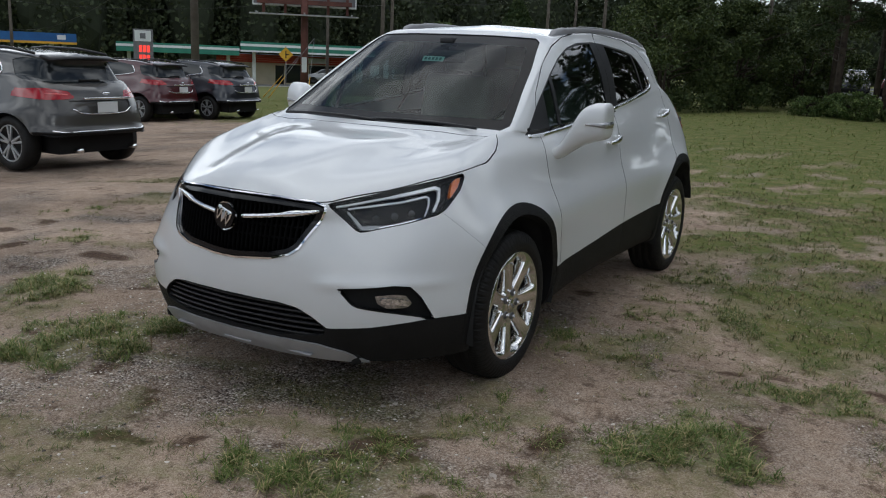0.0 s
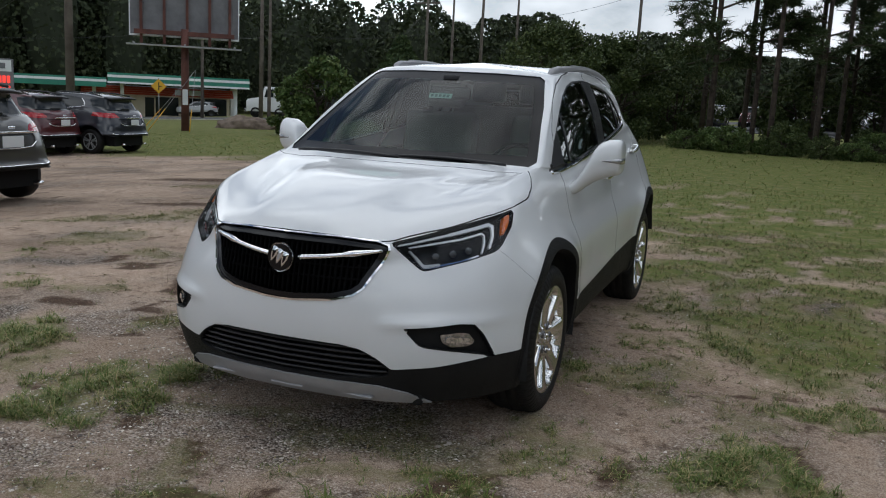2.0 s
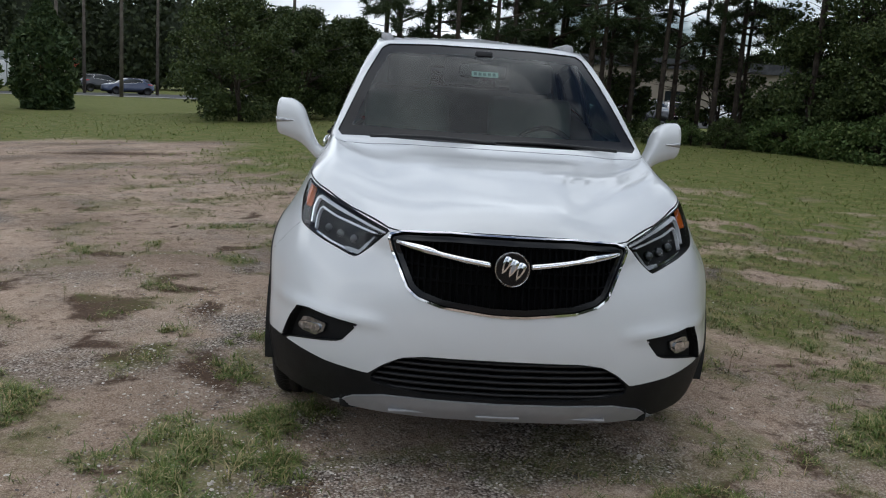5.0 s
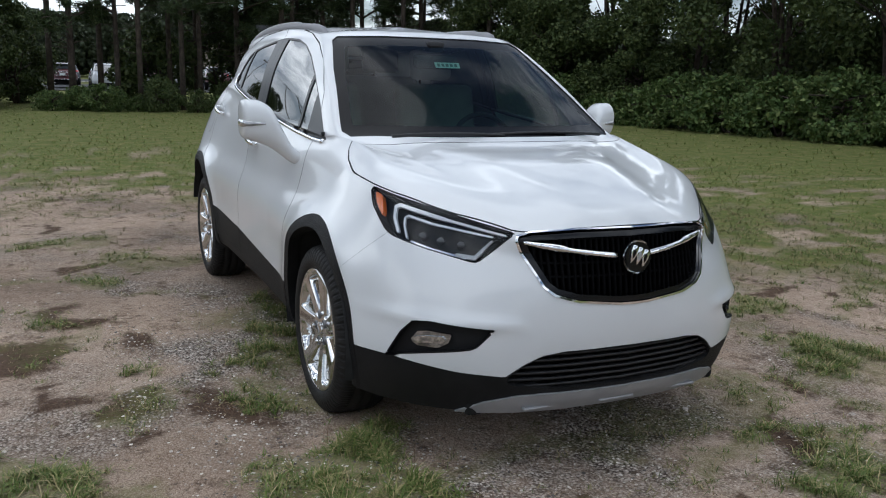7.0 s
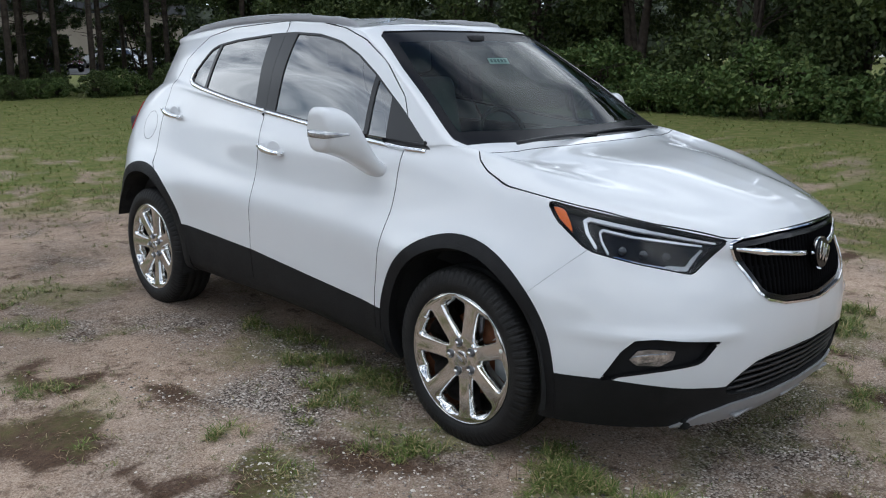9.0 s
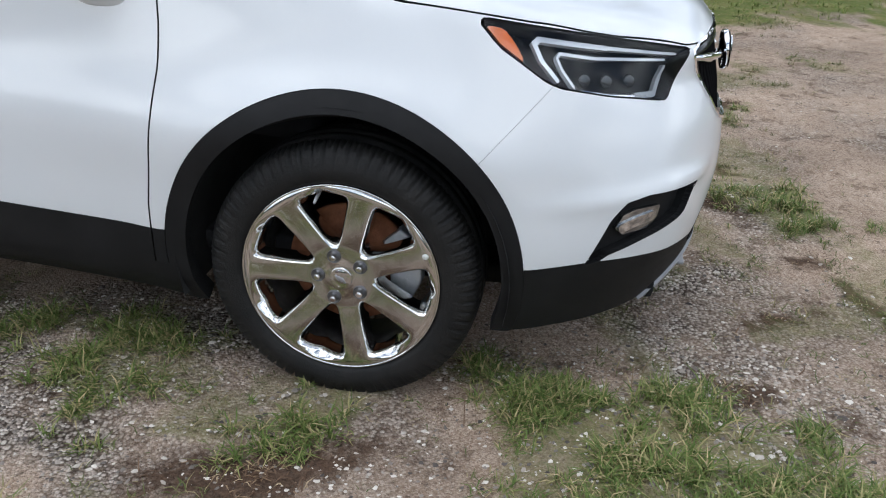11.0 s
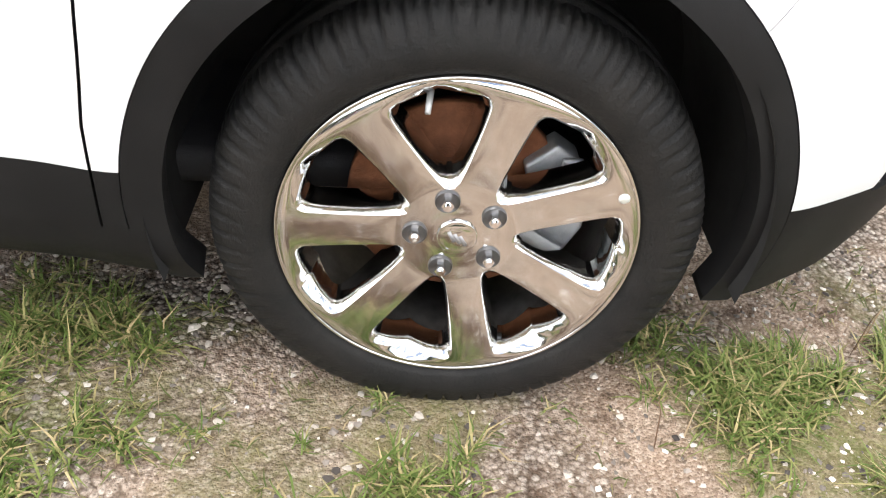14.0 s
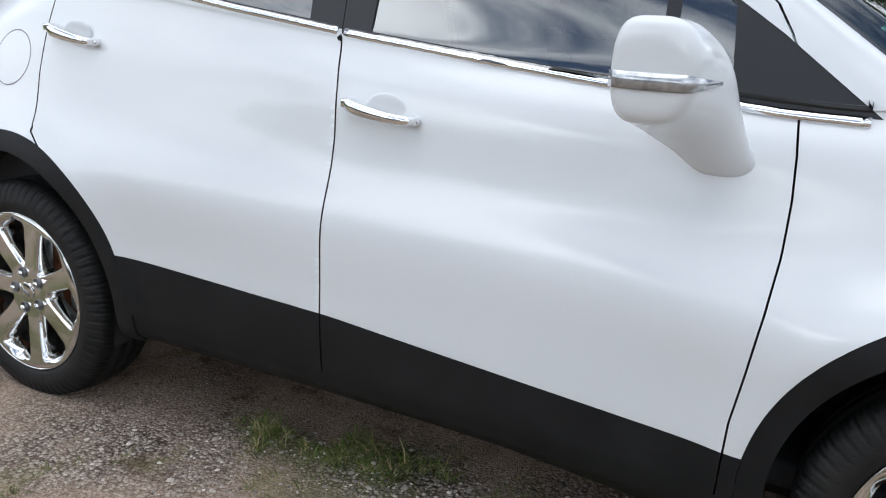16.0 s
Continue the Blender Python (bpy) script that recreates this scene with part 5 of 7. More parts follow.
def graded(lo, hi, step, far, grow=1.16):
    mid = list(np.arange(lo, hi + 1e-6, step))
    out_lo, out_hi, d = [], [], step
    x = lo
    while x > -far:
        d *= grow
        x -= d
        out_lo.append(x)
    x, d = hi, step
    while x < far:
        d *= grow
        x += d
        out_hi.append(x)
    return np.array(out_lo[::-1] + mid + out_hi)


def ground_material():
    m = material("sandy_gravel_and_turf", (.3, .25, .2), .95, spec=.15)
    n, l, b = nodes_of(m)

    def attr(nm):
        a = n.new("ShaderNodeAttribute")
        a.attribute_name = nm
        return a.outputs["Fac"]

    def math_node(op, a, b2, clamp=False):
        q = n.new("ShaderNodeMath")
        q.operation, q.use_clamp = op, clamp
        for k, v in enumerate((a, b2)):
            if hasattr(v, "links"):
                l.new(v, q.inputs[k])
            else:
                q.inputs[k].default_value = v
        return q.outputs[0]

    def cells(scale):
        co, cell = n.new("ShaderNodeTexCoord"), n.new("ShaderNodeTexVoronoi")
        cell.inputs["Scale"].default_value = scale
        l.new(co.outputs["Object"], cell.inputs["Vector"])
        return cell.outputs["Color"], cell.outputs["Distance"]
    big, mid, fine = noise_node(m, .9, 8, .65), noise_node(m, 7, 8, .7), noise_node(m, 60, 4, .7)
    sand = ramp_node(m, mid, [(.26, (.20, .138, .098)), (.44, (.385, .275, .20)), (.66, (.56, .43, .33))])
    # single stones: cells of many greys, and finer grit between
    stone_c, stone_d = cells(95)
    grit_c, grit_d = cells(230)
    stones = ramp_node(m, stone_c, [(.12, (.09, .08, .075)), (.4, (.30, .265, .235)), (.65, (.47, .42, .375)), (.9, (.74, .70, .64))])
    grit = ramp_node(m, grit_c, [(.12, (.11, .078, .056)), (.5, (.39, .30, .23)), (.88, (.72, .62, .52))])
    sandy = mix_node(m, .5, sand, grit)
    earth_gap_shade = ramp_node(m, fine, [(.3, (.022, .016, .012)), (.7, (.075, .054, .038))])
    soil = ramp_node(m, fine, [(.3, (.034, .020, .013)), (.7, (.110, .066, .042))])
    coarse = math_node("ADD", math_node("MULTIPLY", attr("coarse"), .75), ramp_node(m, big, [(.46, (0, 0, 0)), (.66, (.75, .75, .75))]), True)
    coarse = math_node("MULTIPLY", coarse, ramp_node(m, mid, [(.30, (.35, .35, .35)), (.52, (1, 1, 1))]), True)
    # dark earth colour towards cell edges also paints the shade between stones
    loose = mix_node(m, ramp_node(m, stone_d, [(.42, (0, 0, 0)), (.72, (.95, .95, .95))]), mix_node(m, .25, stones, grit), earth_gap_shade)
    base = mix_node(m, coarse, sandy, loose)
    # leaf litter and damp specks with ragged edges
    litter = noise_node(m, 4.4, 10, .78)
    base = mix_node(m, ramp_node(m, litter, [(.53, (0, 0, 0)), (.64, (.80, .80, .80))]), base, soil)
    speck = noise_node(m, 30, 6, .75)
    base = mix_node(m, ramp_node(m, speck, [(.56, (0, 0, 0)), (.66, (.7, .7, .7))]), base, earth_gap_shade)
    wide = ramp_node(m, noise_node(m, .55, 5, .6), [(.36, (.58, .56, .54)), (.5, (.92, .90, .88)), (.64, (1.10, 1.08, 1.06))])
    base = mix_node(m, 1.0, base, wide, "MULTIPLY")
    ragged = math_node("ADD", math_node("MULTIPLY", attr("dry"), .95), math_node("ADD", math_node("MULTIPLY", noise_node(m, 16, 9, .85), -2.0), 1.0))
    base = mix_node(m, ramp_node(m, ragged, [(.34, (0, 0, 0)), (.80, (.92, .92, .92))]), base, soil)
    turf = ramp_node(m, noise_node(m, 3.2, 9, .75), [(.30, (.062, .090, .018)), (.48, (.115, .145, .034)), (.60, (.19, .18, .065)), (.72, (.29, .23, .125))])
    turf = mix_node(m, ramp_node(m, speck, [(.45, (0, 0, 0)), (.62, (.6, .6, .6))]), turf, (.17, .145, .075))
    green = math_node("ADD", math_node("MULTIPLY", attr("turf"), 2.5), math_node("ADD", math_node("MULTIPLY", mid, -1.1), math_node("MULTIPLY", speck, -.8)), True)
    base = mix_node(m, green, base, turf)
    l.new(base, b.inputs["Base Color"])
    h = math_node("ADD", math_node("MULTIPLY", math_node("MULTIPLY", stone_d, -1.0), math_node("ADD", coarse, .25)), math_node("ADD", math_node("MULTIPLY", grit_d, -.35), math_node("MULTIPLY", fine, .5)))
    bump_node(m, h, .85, .010)
    return m


def bump_height(x, y):
    near = smoothstep(14, 6, np.hypot(x, y - 1))
    return near * ((wave_noise(x, y, 2.3, 11) - .5) * .03 + (wave_noise(x, y, 9, 12) - .5) * .012 + .018 * (patch_weight(x, y, GREEN) + .5 * patch_weight(x, y, WEEDY)) - .008)


def build_ground():
    xs, ys = graded(-4.2, 4.2, .07, 520), graded(-3.2, 6.5, .07, 520)
    gx, gy = np.meshgrid(xs, ys, indexing="ij")
    tyre = np.minimum.reduce([np.hypot((gx - s * .745) / 1.2, gy - wy) for s in (1, -1) for wy in WHEEL_Y])
    gz = ground_z(gx, gy) + bump_height(gx, gy) * smoothstep(.12, .35, tyre)
    idx = np.arange(gx.size).reshape(gx.shape)
    quads = np.stack([idx[:-1, :-1].ravel(), idx[1:, :-1].ravel(), idx[1:, 1:].ravel(), idx[:-1, 1:].ravel()], 1)
    me = bpy.data.meshes.new("ground")
    me.from_pydata(np.stack([gx, gy, gz], -1).reshape(-1, 3).tolist(), [], quads.tolist())
    me.polygons.foreach_set("use_smooth", np.ones(len(quads), bool))
    far = smoothstep(9, 30, np.hypot(gx, gy))
    turf = np.maximum.reduce([lawn_weight(gx, gy), .60 * patch_weight(gx, gy, GREEN), .56 * patch_weight(gx, gy, WEEDY, .6), .52 * patch_weight(gx, gy, SPARSE, .6), far * (gy > 16)])
    for nm, val in (("turf", turf), ("dry", patch_weight(gx, gy, DRY)), ("coarse", patch_weight(gx, gy, COARSE, .6))):
        a = me.attributes.new(nm, "FLOAT", "POINT")
        a.data.foreach_set("value", val.ravel().astype(np.float32))
    me.materials.append(ground_material())
    g = new("ground", me)
    tagged(g, "sandy gravel lot with weeds running into rough lawn", "ground", kind="structure")


def blades(name, pos, height, width, mat, label, lean=.5, seed=1):
    """One mesh of bent grass blades at the given places."""
    rng = np.random.RandomState(seed)
    n = len(pos)
    a, ln = rng.uniform(0, 2 * math.pi, n), rng.uniform(.15, 1.0, n) * lean
    h = height * rng.uniform(.45, 1.15, n)
    dirx, diry = np.cos(a), np.sin(a)
    sx, sy = -diry * width / 2, dirx * width / 2
    base = pos
    mid = base + np.stack([dirx * h * ln * .35, diry * h * ln * .35, h * .62], 1)
    tip = base + np.stack([dirx * h * ln * 1.1, diry * h * ln * 1.1, h * (1 - .35 * ln)], 1)
    side = np.stack([sx * np.ones(n), sy * np.ones(n), np.zeros(n)], 1)
    v = np.stack([base - side, base + side, mid + side * .8, mid - side * .8, tip], 1).reshape(-1, 3)
    o = np.arange(n)[:, None] * 5
    f = np.concatenate([o + [0, 1, 2], o + [0, 2, 3], o + [3, 2, 4]])
    me = bpy.data.meshes.new(name)
    me.from_pydata(v.tolist(), [], f.tolist())
    me.materials.append(mat)
    ob = new(name, me)
    tagged(ob, label, "grass", kind="stuff")
    return ob


def tufts(name, centres, per, length, width, flat, mat, label, seed=1):
    """One mesh of grass clumps: from each centre arching blades spread outwards."""
    rng = np.random.RandomState(seed)
    base = np.repeat(centres, per, 0) + np.concatenate([rng.normal(size=(len(centres) * per, 2)) * .010, np.zeros((len(centres) * per, 1))], 1)
    size = np.repeat(rng.uniform(.6, 1.25, len(centres)), per)
    n = len(base)
    a, ln = rng.uniform(0, 2 * math.pi, n), length * size * rng.uniform(.35, 1.15, n)
    rise = np.clip(rng.normal(flat, 16, n), 4, 86) * math.pi / 180
    out = np.stack([np.cos(a), np.sin(a), np.zeros(n)], 1)
    side = np.stack([-np.sin(a), np.cos(a), np.zeros(n)], 1) * width / 2 * rng.uniform(.7, 1.3, (n, 1))
    up = np.array([0, 0, 1.0])
    twist = rng.normal(size=(n, 1)) * .18 * side / width * 2 * ln[:, None]
    p1 = base + (out * np.cos(rise)[:, None] * .45 + up * np.sin(rise)[:, None] * .45) * ln[:, None]
    bent = rise - rng.uniform(.35, 1.1, n)
    p2 = p1 + (out * np.cos(bent)[:, None] * .55 + up * np.sin(bent)[:, None] * .55) * ln[:, None] + twist
    p2[:, 2] = np.maximum(p2[:, 2], base[:, 2] + .004)
    v = np.stack([base - side * .7, base + side * .7, p1 + side, p1 - side, p2], 1).reshape(-1, 3)
    o = np.arange(n)[:, None] * 5
    f = np.concatenate([o + [0, 1, 2], o + [0, 2, 3], o + [3, 2, 4]])
    me = bpy.data.meshes.new(name)
    me.from_pydata(v.tolist(), [], f.tolist())
    me.materials.append(mat)
    ob = new(name, me)
    tagged(ob, label, "grass", kind="stuff")
    return ob


def leaf_material(name, stops, rough=.6, through_=.25):
    m = material(name, stops[0][1], rough, spec=.25)
    n, l, b = nodes_of(m)
    g = n.new("ShaderNodeNewGeometry")
    l.new(ramp_node(m, g.outputs["Random Per Island"], stops), b.inputs["Base Color"])
    return m


def scatter_patches(patches, per_m2, rng, spread=1.1):
    out = []
    for rows in patches:
        for cx, cy, a, b, turn in rows:
            n = int(math.pi * a * b * per_m2)
            r, t = np.sqrt(rng.uniform(0, 1, n)) * spread, rng.uniform(0, 2 * math.pi, n)
            clump = .75 + .45 * np.sin(3 * t + cx * 9) * np.sin(5 * t + cy * 7)
            u, v = a * r * np.cos(t) * clump, b * r * np.sin(t) * clump
            c, s = math.cos(radians(turn)), math.sin(radians(turn))
            out.append(np.stack([cx + u * c - v * s, cy + u * s + v * c], 1))
    p = np.concatenate(out)
    p = p - np.stack([(wave_noise(p[:, 0], p[:, 1], 5.5, 91) - .5) * .30, (wave_noise(p[:, 0], p[:, 1], 5.5, 92) - .5) * .30], 1)
    p = p + rng.normal(size=p.shape) * .035
    return p[rng.uniform(0, 1, len(p)) < .12 + .88 * smoothstep(.36, .58, wave_noise(p[:, 0], p[:, 1], 13, 93))]


def on_ground(p):
    clear = np.ones(len(p), bool)
    for s in (1, -1):
        for wy in WHEEL_Y:
            clear &= ~((np.abs(p[:, 0] - s * .745) < .125) & (np.abs(p[:, 1] - wy) < .13))
    p = p[clear]
    return np.stack([p[:, 0], p[:, 1], ground_z(p[:, 0], p[:, 1]) + bump_height(p[:, 0], p[:, 1]) - .004], 1)


def build_grass():
    rng = np.random.RandomState(3)
    fresh = leaf_material("fresh_grass", [(0, (.07, .11, .022)), (.40, (.12, .165, .040)), (.66, (.19, .215, .065)), (.84, (.33, .28, .13)), (1, (.46, .36, .20))])
    worn = leaf_material("worn_grass", [(0, (.065, .088, .022)), (.45, (.13, .14, .048)), (.75, (.25, .21, .10)), (1, (.40, .31, .18))])
    straw = leaf_material("dead_grass", [(0, (.070, .040, .024)), (.55, (.15, .090, .055)), (.85, (.29, .20, .12)), (1, (.46, .36, .23))])
    tufts("grass_tuft", on_ground(scatter_patches(GREEN, 900, rng)), 22, .085, .0036, 46, fresh, "dense green weed grass growing through gravel", 5)
    tufts("grass_tuft", on_ground(scatter_patches(WEEDY, 520, rng)), 14, .058, .0033, 40, fresh, "short green weeds on the gravel", 6)
    tufts("grass_tuft", on_ground(scatter_patches(SPARSE, 220, rng)), 10, .055, .0030, 38, worn, "sparse worn weeds on the gravel", 7)
    tufts("dry_grass", on_ground(scatter_patches(DRY, 600, rng)), 9, .048, .0036, 14, straw, "flat brown dead grass", 8)
    p = np.stack([rng.uniform(-4.5, 4, 15000), rng.uniform(-3.2, 7, 15000)], 1)
    w = wave_noise(p[:, 0], p[:, 1], 2.6, 21)
    p = p[rng.uniform(0, 1, len(p)) < .06 + .9 * smoothstep(.49, .68, w)]
    tufts("dry_grass", on_ground(p), 6, .045, .0028, 24, worn, "scattered thin weeds and straw on the gravel", 9)
    stems = np.array([(-.92, -.36), (-.93, -.33), (-.70, -.74), (-.72, -.72), (-3.12, 1.97), (-3.1, 1.99), (-2.12, 1.22), (-2.24, 1.04), (-2.22, 1.06), (-.90, .44), (1.3, .42), (1.32, .40), (-.91, -.38), (-.68, -.76)])
    blades("weed_stem", on_ground(stems), .15, .0028, straw, "thin dry weed stems standing on the lot", .5, 11)
    lawn = leaf_material("lawn_grass_blades", [(0, (.10, .15, .028)), (.5, (.165, .21, .05)), (.8, (.25, .25, .08)), (1, (.38, .32, .15))])
    # lawn: thicker blades further away
    for k, (r0, r1, count, per, ln, wd) in enumerate(((1.5, 6, 26000, 8, .075, .0036), (6, 12, 26000, 6, .09, .0065), (12, 34, 32000, 5, .10, .014))):
        r, t = np.sqrt(rng.uniform(r0 * r0, r1 * r1, count)), rng.uniform(-.6, math.pi + .35, count)
        p = np.stack([r * np.cos(t), 1 + r * np.sin(t)], 1)
        keep = rng.uniform(0, 1, count) < lawn_weight(p[:, 0], p[:, 1]) * (.35 + .65 * wave_noise(p[:, 0], p[:, 1], 3.2, 31))
        tufts("lawn_grass", on_ground(p[keep]), per, ln, wd, 42, (worn, lawn, lawn)[k], "rough mown lawn grass", 40 + k)


def build_gravel():
    rng = np.random.RandomState(9)
    m = leaf_material("gravel_stone", [(0, (.07, .06, .055)), (.3, (.22, .19, .165)), (.65, (.44, .385, .33)), (1, (.74, .69, .62))], .85)
    sets = []
    for count, box in ((16000, (-3.2, 2.8, -2.8, 3.5)), (14000, (-1.6, -.5, -1.3, 1.9)), (4000, (-1.6, -.4, -2, -.6)), (3000, (-.2, 1.6, -1.9, -.4))):
        p = np.stack([rng.uniform(box[0], box[1], count), rng.uniform(box[2], box[3], count)], 1)
        w = np.maximum(patch_weight(p[:, 0], p[:, 1], COARSE, .6), .5 * smoothstep(.42, .62, wave_noise(p[:, 0], p[:, 1], 1.7, 17)))
        sets.append(p[rng.uniform(0, 1, count) < .06 + .94 * w])
    p = on_ground(np.concatenate(sets))
    n = len(p)
    size = .0022 + .0062 * rng.uniform(0, 1, n) ** 2.2 + .005 * (rng.uniform(0, 1, n) > .985)
    octa = np.array([(1, 0, 0), (0, 1, 0), (-1, 0, 0), (0, -1, 0), (.1, .1, .75), (0, 0, -.6), (.55, .55, .42), (-.55, .5, .4), (-.5, -.55, .45), (.55, -.5, .4)])
    tri = np.array([(0, 1, 6), (1, 2, 7), (2, 3, 8), (3, 0, 9), (6, 4, 9), (6, 1, 7), (6, 7, 4), (7, 2, 8), (7, 8, 4), (8, 3, 9), (8, 9, 4), (9, 0, 6)])
    a = rng.uniform(0, 6.28, n)
    sh = octa[None] * rng.uniform(.6, 1.3, (n, 10, 1)) * np.stack([rng.uniform(.7, 1.4, n), rng.uniform(.7, 1.3, n), rng.uniform(.6, 1.0, n)], 1)[:, None]
    x = sh[..., 0] * np.cos(a)[:, None] - sh[..., 1] * np.sin(a)[:, None]
    y = sh[..., 0] * np.sin(a)[:, None] + sh[..., 1] * np.cos(a)[:, None]
    v = np.stack([x, y, sh[..., 2]], -1) * size[:, None, None] + (p + [0, 0, .003])[:, None]
    f = (np.arange(n)[:, None, None] * 10 + tri[None]).reshape(-1, 3)
    me = bpy.data.meshes.new("gravel")
    me.from_pydata(v.reshape(-1, 3).tolist(), [], f.tolist())
    me.materials.append(m)
    tagged(new("gravel", me), "loose grey and tan gravel stones", "gravel", kind="stuff")


# ---- trees ----
BARK = varied("pine_bark", (.035, .026, .02), (.085, .065, .05), 6, .95, .6, 40)
LEAF = leaf_material("dark_broad_leaves", [(0, (.03, .046, .014)), (.6, (.064, .09, .028)), (1, (.11, .13, .045))])
LEAF_LIGHT = leaf_material("light_shrub_leaves", [(0, (.040, .070, .018)), (.6, (.080, .125, .034)), (1, (.15, .18, .06))])
# narrow leaf range with the distance haze mixed into the colour
FAR_LEAF = leaf_material("haze_tinted_far_leaves", [(0, (.034, .046, .024)), (.7, (.050, .064, .030)), (1, (.068, .082, .036))])
# darker leaf colour that paints the shade inside far crowns
SHADED_LEAF = varied("shaded_inner_foliage", (.026, .034, .018), (.040, .050, .028), .6, .9)
NEEDLE = leaf_material("pine_needles", [(0, (.026, .042, .016)), (.7, (.052, .075, .028)), (1, (.09, .105, .042))])
CEDAR = leaf_material("cedar_sprays", [(0, (.030, .052, .020)), (.7, (.055, .085, .03)), (1, (.09, .115, .042))])


def leaf_mesh(name, centres, size, mat, rng, flat=.0, aspect=1.6, cores=()):
    """Many small bent leaves at the given places, as one mesh."""
    n = len(centres)
    d = rng.normal(size=(n, 3))
    d[:, 2] *= 1 - flat
    d /= np.linalg.norm(d, axis=1, keepdims=True)
    e = np.cross(d, rng.normal(size=(n, 3)))
    e /= np.linalg.norm(e, axis=1, keepdims=True)
    s = (size * rng.uniform(.6, 1.3, n))[:, None]
    nrm = np.cross(d, e)
    v = np.stack([centres - d * s * aspect / 2, centres + e * s / 2 + nrm * s * .12, centres + d * s * aspect / 2, centres - e * s / 2 + nrm * s * .12], 1)
    o = np.arange(n)[:, None] * 4
    f = np.concatenate([o + [0, 1, 2], o + [0, 2, 3]])
    v = v.reshape(-1, 3)
    # the dense middle of each crown, an uneven closed shape coloured as inner shade
    if len(cores):
        bm = bmesh.new()
        bmesh.ops.create_icosphere(bm, subdivisions=2, radius=1)
        cv, cf = np.array([p.co[:] for p in bm.verts]), np.array([[p.index for p in q.verts] for q in bm.faces])
        bm.free()
        leaves = len(f)
        fs, vs, at = [f], [v], len(v)
        for c, r in cores:
            fs.append(cf + at)
            vs.append(np.array(c) + cv * r * rng.uniform(.78, 1.12, (len(cv), 1)))
            at += len(cv)
        f, v = np.concatenate(fs), np.concatenate(vs)
    me = bpy.data.meshes.new(name)
    me.from_pydata(v.tolist(), [], f.tolist())
    me.materials.append(mat)
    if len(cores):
        me.materials.append(SHADED_LEAF)
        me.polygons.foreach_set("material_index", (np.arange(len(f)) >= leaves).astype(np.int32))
    return me


def needle_mesh(name, roots, length, width, mat, rng):
    """Many thin needles that spread from their twigs, as one mesh."""
    n = len(roots)
    d = rng.normal(size=(n, 3)) * (1, 1, .75) + (0, 0, .25)
    d /= np.linalg.norm(d, axis=1, keepdims=True)
    e = np.cross(d, rng.normal(size=(n, 3)))
    e *= width / np.linalg.norm(e, axis=1, keepdims=True)
    tip = roots + d * (length * rng.uniform(.6, 1.25, n))[:, None]
    v = np.stack([roots - e, roots + e, tip], 1).reshape(-1, 3)
    me = bpy.data.meshes.new(name)
    me.from_pydata(v.tolist(), [], np.arange(n * 3).reshape(-1, 3).tolist())
    me.materials.append(mat)
    return me


def limb(p0, p1, r0, r1, sag, rng, steps=5):
    p0, p1 = np.array(p0), np.array(p1)
    pts = [p0 + (p1 - p0) * t + np.array([0, 0, sag * math.sin(math.pi * t)]) + rng.normal(size=3) * .03 * (0 < t < 1) for t in np.linspace(0, 1, steps)]
    return pts, list(np.linspace(r0, r1, steps))


def joined(tubes, sides=6):
    bm = bmesh.new()
    for pts, rad in tubes:
        t = bm_tube(pts, rad, sides)
        me = bpy.data.meshes.new("tmp")
        t.to_mesh(me)
        t.free()
        bm.from_mesh(me)
        bpy.data.meshes.remove(me)
    return bm


def pine_tree(seed, height, bare, spread, label):
    """A tall pine: a straight trunk, bare below, with whorls of needle tufts above."""
    rng = np.random.RandomState(seed)
    t = thing("pine_tree", label, "tree", group="pines behind the lawn")
    lean = rng.uniform(-.25, .25, 2)
    trunk = [(lean[0] * k * k, lean[1] * k * k, height * k) for k in np.linspace(0, 1, 9)]
    tubes = [(trunk, list(np.linspace(.105, .02, 9)))]
    pts = []
    levels = int((height * (1 - bare)) / .55)
    for i in range(levels):
        z = height * bare + (height * (1 - bare)) * (i + rng.uniform(0, .6)) / levels
        k = z / height
        reach = spread * (1.15 - k) / (1.15 - bare) * rng.uniform(.55, 1.1)
        for j in range(rng.randint(2, 4)):
            a = rng.uniform(0, 6.28)
            p0 = np.array([lean[0] * k * k, lean[1] * k * k, z])
            p1 = p0 + [reach * math.cos(a), reach * math.sin(a), rng.uniform(-.1, .35) * reach]
            tubes.append(limb(p0, p1, .04, .012, .1, rng))
            for q in range(int(5 + reach * 3)):
                s = rng.uniform(.3, 1.05)
                c = p0 + (p1 - p0) * s + rng.normal(size=3) * .14
                pts.append(np.repeat(c[None], 62, 0) + rng.normal(size=(62, 3)) * (.07, .07, .05))
    for i in range(10):
        z = rng.uniform(.12, bare) * height
        a, reach = rng.uniform(0, 6.28), rng.uniform(.3, .9)
        p0 = np.array([0, 0, z])
        tubes.append(limb(p0, p0 + [reach * math.cos(a), reach * math.sin(a), .1], .02, .006, 0, rng, 3))
    part("trunk", joined(tubes), BARK, t)
    ob = new("crown", needle_mesh("crown", np.concatenate(pts), .26, .016, NEEDLE, rng))
    ob.parent = t
    return t


